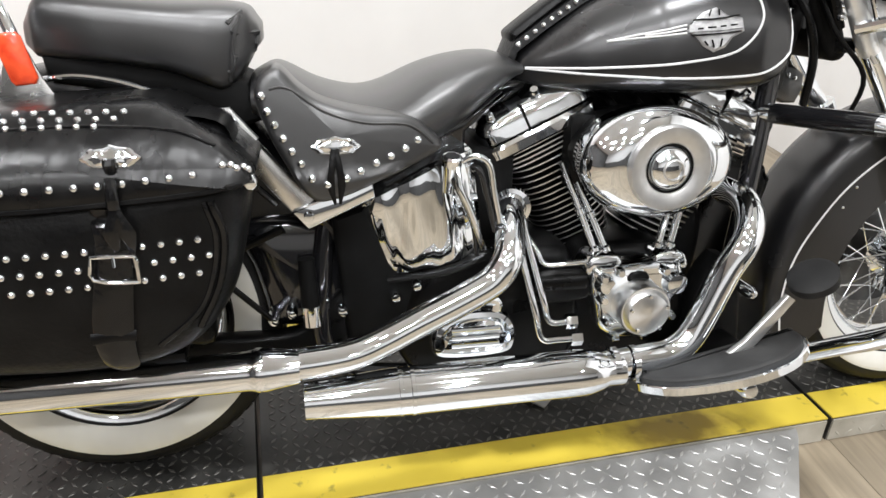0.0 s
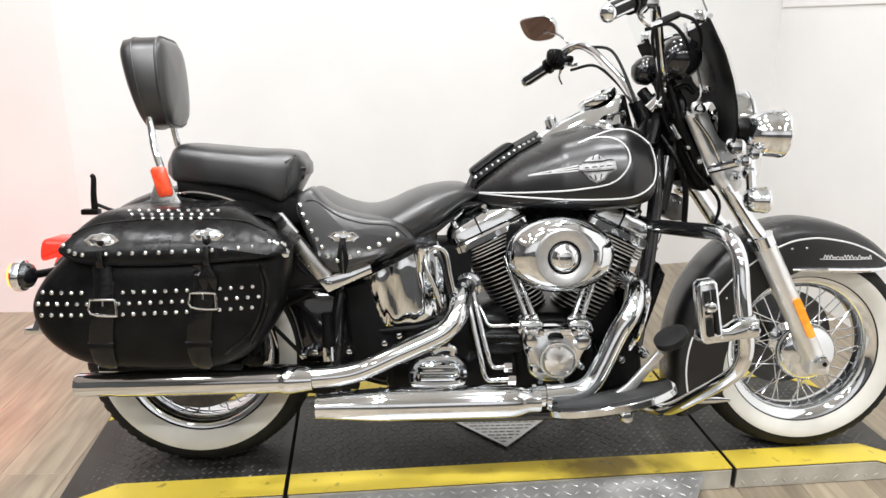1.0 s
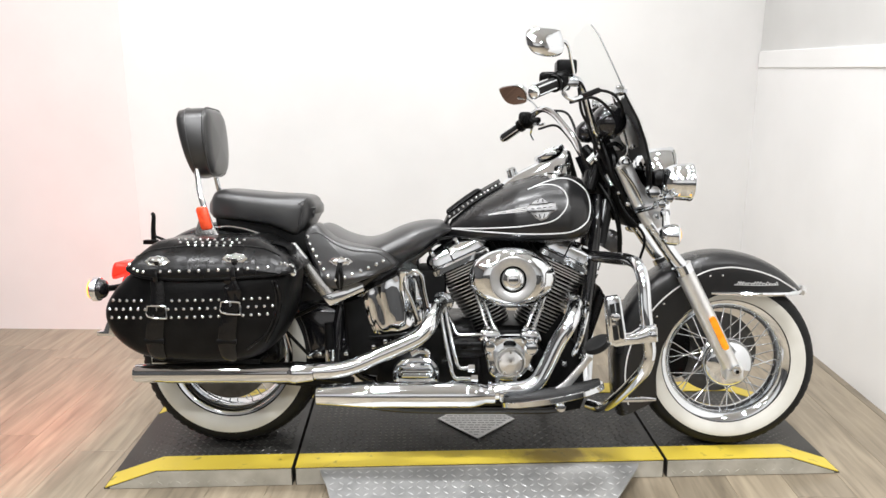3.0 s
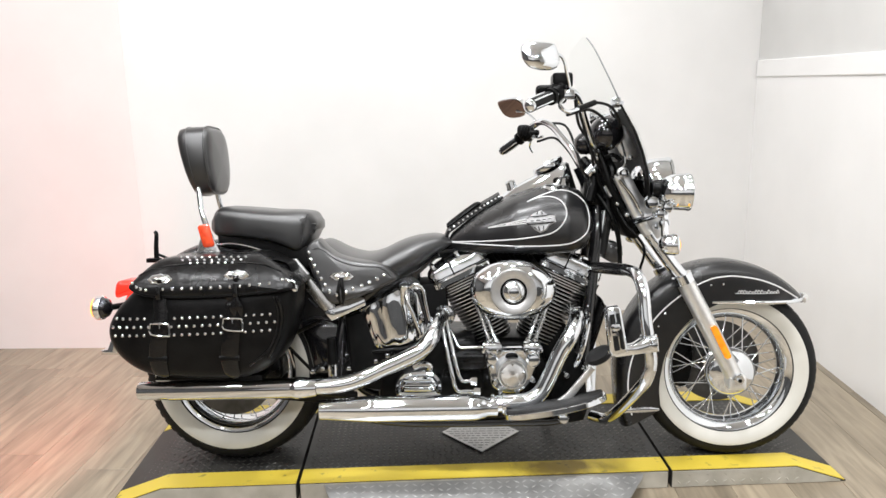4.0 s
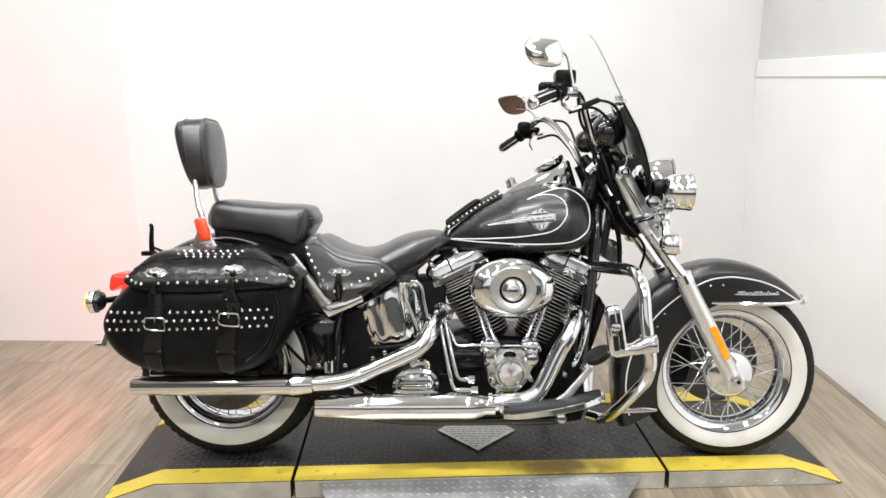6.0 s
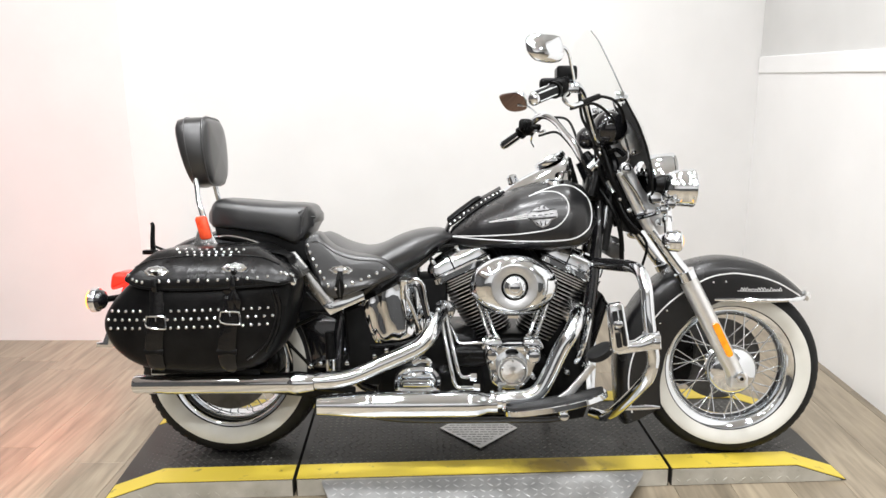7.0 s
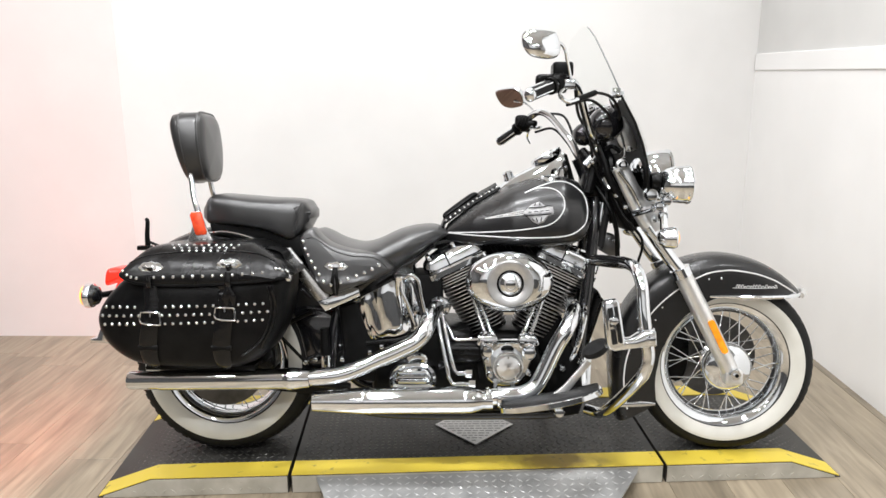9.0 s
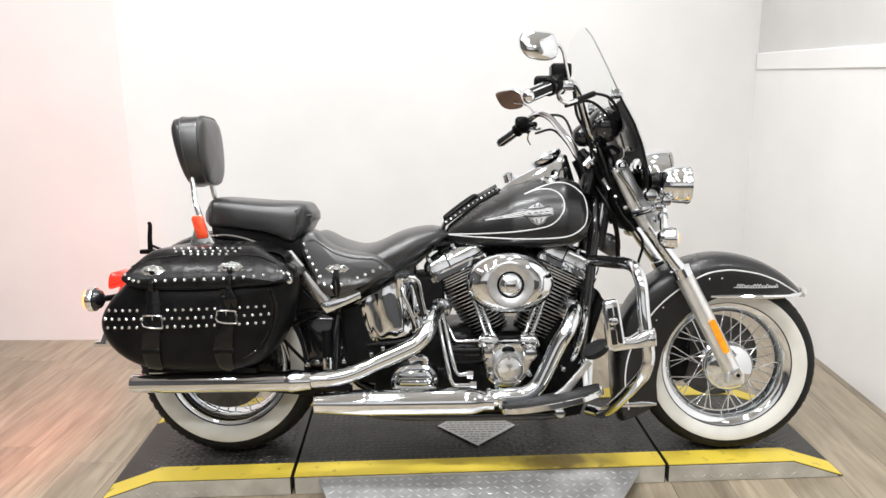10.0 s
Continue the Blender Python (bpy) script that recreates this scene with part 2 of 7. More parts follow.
def thing(name, label, category, kind="", group="", m=None):
    ob = new(name)
    ob.empty_display_size = 0.1
    if m is not None:
        ob.matrix_basis = m
    return tagged(ob, label, category, group, kind)


def solid(name, bm, material, label, category, kind="", smooth=35, group="", m=None):
    ob = new(name, finish(name, bm, material, smooth))
    if m is not None:
        ob.matrix_basis = m
    return tagged(ob, label, category, group, kind)


def share(name, me, parent, m, label=""):
    ob = new(name, me)
    ob.parent = parent
    ob.matrix_basis = m
    if label:
        ob["label"] = label
    return ob


def box(bm, x0, x1, y0, y1, z0, z1, bevel=0.0, seg=2, mi=0):
    made = bmesh.ops.create_cube(bm, size=1)["verts"]
    for v in made:
        v.co = Vector(((x0 + x1) / 2 + v.co.x * (x1 - x0), (y0 + y1) / 2 + v.co.y * (y1 - y0), (z0 + z1) / 2 + v.co.z * (z1 - z0)))
    faces = {f for v in made for f in v.link_faces}
    for f in faces:
        f.material_index = mi
    if bevel:
        bmesh.ops.bevel(bm, geom=list({e for f in faces for e in f.edges}), offset=bevel, segments=seg, affect="EDGES", profile=0.6)
    return bm


def smooth_path(pts, steps=6):
    """Points along a rounded line through pts (Catmull-Rom)."""
    p = [Vector(q) for q in pts]
    if len(p) < 3 or steps < 2:
        return p
    p = [2 * p[0] - p[1]] + p + [2 * p[-1] - p[-2]]
    out = []
    for i in range(1, len(p) - 2):
        a, b, c, d = p[i - 1], p[i], p[i + 1], p[i + 2]
        for k in range(steps):
            t = k / steps
            out.append(0.5 * (2 * b + (c - a) * t + (2 * a - 5 * b + 4 * c - d) * t * t + (3 * b - a - 3 * c + d) * t**3))
    return out + [p[-2]]


def tube(bm, pts, r, seg=12, steps=6, closed=False, flat=1.0, up=(0, 1, 0), caps=True):
    """A swept tube. r: one radius or one for each given point. flat: thickness of the section across up."""
    path = smooth_path(pts, steps) if not closed else smooth_path([*pts, pts[0]], steps)[:-1]
    n = len(path)
    if isinstance(r, (int, float)):
        rad = [r] * n
    else:
        k = np.linspace(0, len(r) - 1, n)
        rad = [float(v) for v in np.interp(k, range(len(r)), r)]
    rings = []
    for i, q in enumerate(path):
        a = path[(i - 1) % n] if closed or i else path[0]
        b = path[(i + 1) % n] if closed or i < n - 1 else path[-1]
        t = (b - a).normalized()
        if flat == 1.0 and i:
            s = (s - t * s.dot(t)).normalized()
        else:
            s = t.cross(Vector(up))
            if s.length < 0.05:
                s = t.cross(Vector((0.3, 0.2, 1)))
            s.normalize()
        u = s.cross(t).normalized()
        rings.append([bm.verts.new(q + rad[i] * (math.cos(w) * s + flat * math.sin(w) * u)) for w in [2 * math.pi * j / seg for j in range(seg)]])
    for i in range(n if closed else n - 1):
        a, b = rings[i], rings[(i + 1) % n]
        for j in range(seg):
            bm.faces.new((a[j], a[(j + 1) % seg], b[(j + 1) % seg], b[j]))
    if caps and not closed:
        bm.faces.new(rings[0][::-1])
        bm.faces.new(rings[-1])
    return bm


def lathe(bm, profile, seg=48, m=None, closed=False, ex=1.0, ez=1.0):
    """Turns (radius, height) pairs round the y axis (height along y). ex, ez stretch it into an oval."""
    m = m or Matrix()
    rings = []
    for r, h in profile:
        if r < 1e-6:
            rings.append([bm.verts.new(m @ Vector((0, h, 0)))])
        else:
            rings.append([bm.verts.new(m @ Vector((ex * r * math.cos(2 * math.pi * j / seg), h, ez * r * math.sin(2 * math.pi * j / seg)))) for j in range(seg)])
    pairs = list(zip(rings, rings[1:])) + ([(rings[-1], rings[0])] if closed else [])
    for a, b in pairs:
        for j in range(seg):
            k = (j + 1) % seg
            if len(a) == 1 and len(b) > 1:
                bm.faces.new((a[0], b[j], b[k]))
            elif len(b) == 1 and len(a) > 1:
                bm.faces.new((a[j], b[0], a[k]))
            elif len(a) > 1:
                bm.faces.new((a[j], b[j], b[k], a[k]))
    return bm


def loft(bm, rings, caps=True, wrap=True):
    vs = [[bm.verts.new(Vector(p)) for p in ring] for ring in rings]
    n = len(vs[0])
    for a, b in zip(vs, vs[1:]):
        for j in range(n if wrap else n - 1):
            k = (j + 1) % n
            bm.faces.new((a[j], a[k], b[k], b[j]))
    if caps:
        bm.faces.new(vs[0][::-1])
        bm.faces.new(vs[-1])
    return bm


def rounded(outline, steps=5):
    """A closed (x, z) outline, rounded through its points."""
    p = [Vector((x, 0, z)) for x, z in outline]
    n = len(p)
    out = []
    for i in range(n):
        a, b, c, d = p[i - 1], p[i], p[(i + 1) % n], p[(i + 2) % n]
        for k in range(steps):
            t = k / steps
            out.append(0.5 * (2 * b + (c - a) * t + (2 * a - 5 * b + 4 * c - d) * t * t + (3 * b - a - 3 * c + d) * t**3))
    return [(q.x, q.z) for q in out]


def area2(o):
    return sum(o[i - 1][0] * o[i][1] - o[i][0] * o[i - 1][1] for i in range(len(o)))


def inset_ring(o, inset):
    """The (x, z) outline moved inwards by inset metres."""
    n, sgn = len(o), 1 if area2(o) > 0 else -1
    out = []
    for i, (x, z) in enumerate(o):
        tx, tz = o[(i + 1) % n][0] - o[i - 1][0], o[(i + 1) % n][1] - o[i - 1][1]
        ln = math.hypot(tx, tz) or 1
        out.append((x - sgn * tz / ln * inset, z + sgn * tx / ln * inset))
    return out


def pillow(bm, outline, layers, steps=5, shift=None, dome=0.0):
    """A cushion: the rounded (x, z) outline at each (y, inset in metres) layer, closed at both ends. shift: moves a point (x, y, z).
    dome: how far the last face bulges out beyond its last layer."""
    o = rounded(outline, steps) if steps else list(outline)
    rings = [[(x, y, z) for x, z in inset_ring(o, k)] for y, k in layers]
    if dome:
        last = rings[-1]
        cx, cz = sum(q[0] for q in last) / len(last), sum(q[2] for q in last) / len(last)
        for f in (0.965, 0.91, 0.82, 0.68, 0.5, 0.32, 0.14, 0.04):
            rings.append([(cx + (x - cx) * f, y + dome * (1 - f * f), cz + (z - cz) * f) for x, y, z in last])
    if shift:
        rings = [[shift(*p) for p in ring] for ring in rings]
    return loft(bm, rings)


def slab(bm, outline, y0, y1, bevel=0.004, steps=0):
    """A plate of the (x, z) outline between y0 and y1, with eased edges."""
    b = bevel
    return pillow(bm, outline, [(y0, b), (y0 + (b if y1 > y0 else -b) * 0.4, b * 0.3), (y0 + (b if y1 > y0 else -b), 0), (y1 - (b if y1 > y0 else -b), 0), (y1 - (b if y1 > y0 else -b) * 0.4, b * 0.3), (y1, b)], steps)


def orient(p, d, up=(0, 0, 1)):
    """A pose at p whose y axis points along d."""
    y = Vector(d).normalized()
    x = y.cross(Vector(up))
    if x.length < 1e-3:
        x = y.cross(Vector((1, 0, 0)))
    x.normalize()
    z = x.cross(y)
    return Matrix.Translation(p) @ Matrix((x, y, z)).transposed().to_4x4()


def stud_mesh(name, r, h, material, seg=10):
    bm = bmesh.new()
    lathe(bm, [(r, 0), (r * 0.92, -h * 0.45), (r * 0.6, -h * 0.85), (0, -h)], seg)
    return finish(name, bm, material, 60)


# ---------- the room ----------
FLOOR = -0.06
BACK, RIGHT, LEFT, FRONT, TOP = 1.94, 1.6, -4.2, -6.0, 3.4

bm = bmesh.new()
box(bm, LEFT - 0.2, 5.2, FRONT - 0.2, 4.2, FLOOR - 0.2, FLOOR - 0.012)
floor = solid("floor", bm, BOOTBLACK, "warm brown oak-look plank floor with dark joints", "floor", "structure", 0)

bm = bmesh.new()
loft(bm, [[(-1.64, 1.22, z), (RIGHT + 0.14, BACK + 0.031, z), (RIGHT + 0.108, BACK + 0.18, z), (-1.672, 1.37, z)] for z in (FLOOR - 0.012, TOP)])
solid("wall_back", bm, WALL, "plain white painted wall behind the motorcycle", "wall", "structure", 0)
bm = bmesh.new()
box(bm, LEFT, -1.64, 1.22, 1.37, FLOOR - 0.012, TOP, 0.004)
solid("wall_left_pier", bm, WALL, "white wall standing forward of the bay", "wall", "structure", 0)
bm = bmesh.new()
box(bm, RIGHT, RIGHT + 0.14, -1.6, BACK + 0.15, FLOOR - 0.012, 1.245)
solid("wall_half", bm, LITWALL, "white half-height partition wall", "wall", "structure", 0)
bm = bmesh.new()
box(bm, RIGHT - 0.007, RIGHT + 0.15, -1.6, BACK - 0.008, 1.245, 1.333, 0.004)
solid("trim_ledge", bm, LITWALL, "white painted ledge board on the half wall", "ledge", "structure", 0)
bm = bmesh.new()
box(bm, RIGHT + 0.004, RIGHT + 0.15, -1.6, BACK, 1.333, TOP)
solid("wall_right_upper", bm, GREYWALL, "pale grey wall above the ledge", "wall", "structure", 0)
bm = bmesh.new()
box(bm, RIGHT + 0.14, 5.0, -1.6, -1.45, FLOOR - 0.012, TOP)
solid("wall_right_return", bm, WALL, "plain white wall closing the room", "wall", "structure", 0)
bm = bmesh.new()
box(bm, 5.0, 5.15, FRONT, 3.35, FLOOR - 0.012, TOP)
solid("wall_east", bm, GREYWALL, "plain grey wall closing the room", "wall", "structure", 0)
# out of view; kept dark so that left-facing chrome mirrors something black
bm = bmesh.new()
box(bm, LEFT - 0.15, LEFT, FRONT, BACK + 0.15, FLOOR - 0.012, TOP)
solid("wall_west", bm, DARKWALL, "unseen dark wall closing the room and darkening the chrome reflections", "wall", "structure", 0)
# closes the room out of view; pale to brighten the chrome
bm = bmesh.new()
box(bm, LEFT - 0.15, 5.15, FRONT - 0.15, FRONT, 1.25, TOP)
solid("wall_south", bm, FARWALL, "plain pale grey wall closing the room", "wall", "structure", 0)
# unseen dark band, added to darken what leather and chrome reflect
bm = bmesh.new()
box(bm, LEFT - 0.15, 5.15, FRONT - 0.15, FRONT, FLOOR - 0.012, 1.25)
solid("wall_south_dark_band", bm, DARKWALL, "unseen dark lower wall added for dark reflections in leather and chrome", "wall", "structure", 0)
bm = bmesh.new()
box(bm, LEFT - 0.15, 5.15, FRONT - 0.15, 3.35, TOP, TOP + 0.15)
solid("ceiling", bm, CEIL, "plain pale ceiling", "ceiling", "structure", 0)

# ---------- the service platform ----------
YAW = 3.6
plat = thing("lift_platform", "low black tread-plate platform with yellow painted edges", "platform", m=pose(0, -0.172, 0, 0, 0, YAW))
X0, X1, D0, D1, TOE = -1.02, 1.04, 0.0, 0.6, 0.17
S1, S2 = -0.585, 0.622


def wedge(bm, pts, z_low=FLOOR):
    """A block whose top follows (x, z) pairs, between the front and back edges of the deck."""
    loft(bm, [[(x, y, z) for x, z in pts] + [(x, y, z_low) for x, _ in pts[::-1]] for y in (D0, D1)])


for name, a, b in (("ramp_section", X0 - TOE, S1 - 0.005), ("deck_section", S1 + 0.005, S2 - 0.005), ("ramp_section", S2 + 0.005, X1 + TOE)):
    bm = bmesh.new()
    pts = [(a, 0 if a > X0 else FLOOR + 0.004)]
    if a < X0:
        pts.append((X0, 0))
    if b > X1:
        pts.append((X1, 0))
    pts.append((b, 0 if b < X1 else FLOOR + 0.004))
    wedge(bm, pts)
    part(name, bm, [DECK], plat, smooth=20)


def deck_z(x):
    return 0 if X0 <= x <= X1 else max(FLOOR + 0.004, FLOOR * (X0 - x if x < X0 else x - X1) / TOE)


def strip(bm, xs, y0, y1, lift):
    loft(bm, [[(x, y0, deck_z(x) + lift), (x, y1, deck_z(x) + lift), (x, y1, deck_z(x) + 0.0005), (x, y0, deck_z(x) + 0.0005)] for x in xs])


for y0, y1, label in ((D0 - 0.001, D0 + 0.084, "scuffed yellow safety stripe"), (D1 - 0.084, D1 + 0.001, "")):
    for xs in ((X0 - TOE + 0.005, X0, S1 - 0.006), (S1 + 0.006, S2 - 0.006), (S2 + 0.006, X1, X1 + TOE - 0.005)):
        bm = bmesh.new()
        strip(bm, xs, y0, y1, 0.0035)
        part("yellow_stripe", bm, YELLOW, plat, label, smooth=20)
# bare steel side faces
for a, b in ((X0 - 0.1, S1 - 0.008), (S1 + 0.008, S2 - 0.008), (S2 + 0.008, X1 + 0.1)):
    bm = bmesh.new()
    lo = FLOOR + 0.002
    ring = [(max(a, X0), -0.003), (min(b, X1), -0.003)]
    if b > X1:
        ring += [(X1 + TOE - 0.02, lo + 0.004)]
    ring += [(min(b, X1 + TOE - 0.03) if b <= X1 else X1 + TOE - 0.02, lo), (a if a >= X0 else X0 - TOE + 0.02, lo)]
    if a < X0:
        ring += [(X0 - TOE + 0.02, lo + 0.004)]
    loft(bm, [[(x, y, z) for x, z in ring] for y in (-0.004, 0.0)])
    part("side_face", bm, CONCRETE, plat, "dusty bare steel edge", smooth=0)
# raised lozenges, alternating in direction
bm = bmesh.new()
rng = random.Random(4)


def lozenge(bm, x, y, z, a, ln=0.0125, w=0.0034, h=0.0012):
    c, s = math.cos(a), math.sin(a)
    at = lambda u, v, k: bm.verts.new((x + u * c - v * s, y + u * s + v * c, z + k))
    base = [at(-ln, 0, 0), at(0, -w, 0), at(ln, 0, 0), at(0, w, 0)]
    top = [at(-ln * 0.6, 0, h), at(0, -w * 0.5, h), at(ln * 0.6, 0, h), at(0, w * 0.5, h)]
    bm.faces.new(top)
    for i in range(4):
        bm.faces.new((base[i], base[(i + 1) % 4], top[(i + 1) % 4], top[i]))


nx, ny = int((X1 - X0) / 0.0215), int((D1 - 0.18) / 0.0215)
for i in range(-6, nx + 7):
    for j in range(ny):
        x, y = X0 + 0.014 + i * 0.0215, 0.096 + j * 0.0215
        if min(abs(x - S1), abs(x - S2)) > 0.016:
            lozenge(bm, x, y, deck_z(x) + 0.0004, radians(45 if (i + j) % 2 else -45), 0.0108, 0.0036)
tagged(part("tread_pattern", bm, TREAD, plat, "worn raised steel lozenges", smooth=0), kind="stuff")

# the same lozenges, faint, on the steel side faces of the end sections
bm = bmesh.new()
for a, b in ((X0 - 0.05, S1 - 0.03), (S2 + 0.03, X1 + 0.05)):
    for i in range(int((b - a) / 0.03)):
        for j in range(2):
            lozenge(bm, a + i * 0.03, 0.017 + j * 0.03, 0, radians(45 if (i + j) % 2 else -45), 0.011, 0.003, 0.0012)
bm.transform(Matrix.Translation((0, -0.0042, FLOOR)) @ Matrix.Rotation(radians(90), 4, "X"))
bmesh.ops.delete(bm, geom=[v for v in bm.verts if v.co.z > deck_z(v.co.x) - 0.012 or v.co.z < FLOOR + 0.004], context="VERTS")
tagged(part("side_pattern", bm, CONCRETE, plat, smooth=0), kind="stuff")

# side board that folds out in front of the middle section
apron = thing("side_board", "bright diamond tread-plate board leaning against the platform", "board", m=pose(0, -0.172, 0, 0, 0, YAW))
AD, AZ0, AZ1 = 0.45, -0.003, FLOOR + 0.006
SIDE_L, SIDE_R = [(-0.5, -0.008), (-0.492, -0.035), (-0.47, -0.09), (-0.37, -AD)], [(0.532, -0.008), (0.522, -0.03), (0.425, -0.168), (0.37, -0.24), (0.3, -AD)]


def board_z(y):
    return AZ0 + (AZ1 - AZ0) * (-y - 0.008) / (AD - 0.008)


bm = bmesh.new()
loft(bm, [[(x, y, board_z(y) + dz) for x, y in SIDE_L + SIDE_R[::-1]] for dz in (-0.006, 0)])
part("sheet", bm, BOARD_STEEL, apron, smooth=0)
bm = bmesh.new()
for i in range(38):
    for j in range(16):
        x, y = -0.48 + i * 0.027, -0.025 - j * 0.027
        if np.interp(-y, [-q[1] for q in SIDE_L], [q[0] for q in SIDE_L]) + 0.012 < x < np.interp(-y, [-q[1] for q in SIDE_R], [q[0] for q in SIDE_R]) - 0.012:
            lozenge(bm, x, y, board_z(y) + 0.0005, radians(45 if (i + j) % 2 else -45))
tagged(part("tread_pattern", bm, PLATE, apron, smooth=0), kind="stuff")

# diamond-shaped badge plate lying on the deck
badge = thing("badge_plate", "pale grey diamond-shaped plate with rows of dark marks on the deck", "plate", m=pose(0.008, 0.135, 0.0035, 0, 0, 1.0))
bm = bmesh.new()
loft(bm, [[(-0.14, 0, z), (0, -0.148, z), (0.14, 0, z), (0, 0.148, z)] for z in (0, 0.003)])
part("plate", bm, PLATE, badge, smooth=0)
rng = random.Random(7)
for k in range(13):
    y = -0.12 + k * 0.0175
    half = 0.14 * (1 - abs(y) / 0.148) - 0.014
    x = -half
    while x < half - 0.008:
        w = rng.uniform(0.009, 0.026)
        bm = bmesh.new()
        box(bm, x, min(x + w, half), y - 0.0026, y + 0.0026, 0.0032, 0.0038)
        part("mark", bm, MARK, badge, smooth=0)
        x += w + 0.005


# ---------- the motorcycle ----------
LEANS = 8.0
bike = thing("motorcycle", "black cruiser motorcycle with chrome engine, whitewall tyres and studded leather saddlebags", "motorcycle", m=pose(0, 0, 0, -LEANS))

# the front end stands almost straight ahead
HUB = Vector((0.845, 0.0, 0.297))
WHEEL = Vector((0.834, 0.0, 0.2925))
TURN_F = Matrix.Translation(HUB)
TURN_W = Matrix.Translation(WHEEL) @ Matrix.Rotation(radians(-3), 4, Vector((-0.5, 0, 0.866)))
REAR_HUB = Vector((-0.822, 0.0, 0.303))


def fpart(name, bm, material, parent=None, label="", smooth=35):
    """A part of the front end, built round the front axle."""
    return part(name, bm, material, parent or bike, label, smooth, TURN_F if parent is None else None)


# wheels
def wheel(name, m, width, radius, label, disc_side):
    w, g = width, (radius - 0.207) / 0.092
    bm = bmesh.new()
    lip = w * 0.36
    lathe(bm, [(0.2, -lip), (0.207, -lip - 0.002), (0.209, -lip + 0.004), (0.2, -lip + 0.008), (0.19, -lip + 0.012), (0.188, -lip + 0.02), (0.182, -lip + 0.03), (0.18, 0), (0.182, lip - 0.03), (0.188, lip - 0.02), (0.19, lip - 0.012), (0.2, lip - 0.008), (0.209, lip - 0.004), (0.207, lip + 0.002), (0.2, lip), (0.188, lip - 0.008), (0.182, lip - 0.016), (0.175, lip - 0.028), (0.173, 0), (0.175, -lip + 0.028), (0.182, -lip + 0.016), (0.188, -lip + 0.008)], 72, closed=True)
    rim = part(name, bm, CHROME, bike, label, 40, m)
    bm = bmesh.new()
    half = [(0.205, w * 0.36)] + [(0.207 + (r - 0.207) * g, y) for r, y in ((0.214, w * 0.4), (0.232, w * 0.47), (0.25, w * 0.5), (0.266, w * 0.485), (0.28, w * 0.44), (0.291, w * 0.33), (0.2975, w * 0.16))]
    prof = [(r, -y) for r, y in half] + [(radius, 0)] + [(r, y) for r, y in half[::-1]]
    lathe(bm, prof + [(0.205, w * 0.3), (0.205, -w * 0.3)], 72, closed=True)
    part("tyre", bm, RUBBER, rim, "black treaded tyre", 40)
    # tread blocks round the shoulder
    bm = bmesh.new()
    for k in range(60):
        for sgn in (-1, 1):
            a = 2 * math.pi * (k + (0.5 if sgn > 0 else 0)) / 60
            rot = Matrix.Rotation(a, 4, "Y")
            vs = []
            for (r, y) in ((radius - 0.0095, w * 0.36), (radius - 0.001, w * 0.14)):
                for da in (-0.035, 0.035):
                    for dr in (-0.003, 0.0008):
                        q = Matrix.Rotation(da * 0.9 + (0.05 if y < w * 0.2 else 0) * sgn, 4, "Y") @ Vector((0, sgn * y, r + dr))
                        vs.append(bm.verts.new(rot @ q))
            a0, a1, a2, a3, b0, b1, b2, b3 = vs
            for f in ((a1, a3, b3, b1), (a0, a1, b1, b0), (a2, b2, b3, a3), (a0, a2, a3, a1), (b0, b1, b3, b2)):
                bm.faces.new(f)
    tagged(part("tread", bm, RUBBER, rim, smooth=0), kind="stuff")
    for sgn in (-1, 1):
        bm = bmesh.new()
        ring = [(0.207 + (r - 0.207) * g, y) for r, y in ((0.2105, w * 0.385), (0.222, w * 0.437), (0.233, w * 0.476), (0.245, w * 0.502), (0.252, w * 0.506), (0.2555, w * 0.503), (0.256, w * 0.494))]
        lathe(bm, [(r, sgn * (y + 0.0016)) for r, y in ring], 72)
        part("whitewall", bm, CREAM, rim, "cream white sidewall band", 50)
    # hub and spokes
    bm = bmesh.new()
    lathe(bm, [(0, -0.066), (0.02, -0.066), (0.024, -0.058), (0.05, -0.055), (0.056, -0.04), (0.036, -0.03), (0.03, 0), (0.036, 0.03), (0.056, 0.04), (0.05, 0.055), (0, 0.06)], 40)
    part("hub", bm, CHROME, rim, "polished hub")
    bm = bmesh.new()
    tube(bm, [(0, 0, 0), (0, 0, 1)], 0.0021, 6, 1)
    sp = finish("spoke", bm, CHROME, 60)
    for k in range(40):
        sgn = 1 if k % 2 else -1
        lead = 1 if (k // 2) % 2 else -1
        a_rim = 2 * math.pi * k / 40
        a_hub = a_rim + lead * radians(42)
        p = Vector((0.052 * math.cos(a_hub), sgn * 0.041, 0.052 * math.sin(a_hub)))
        q = Vector((0.176 * math.cos(a_rim), sgn * 0.008, 0.176 * math.sin(a_rim)))
        d = q - p
        mm = Matrix.Translation(p) @ d.to_track_quat("Z", "Y").to_matrix().to_4x4() @ Matrix.Diagonal((1, 1, d.length, 1))
        share("spoke", sp, rim, mm)
    bm = bmesh.new()
    y = disc_side * 0.082
    lathe(bm, [(0.075, y - 0.0025), (0.142, y - 0.0025), (0.142, y + 0.0025), (0.075, y + 0.0025)], 56, closed=True)
    lathe(bm, [(0.03, y - 0.004), (0.078, y - 0.004), (0.078, y + 0.002), (0.03, y + 0.002)], 40, closed=True)
    part("brake_disc", bm, DISC, rim, "dark steel brake disc", 30)
    return rim


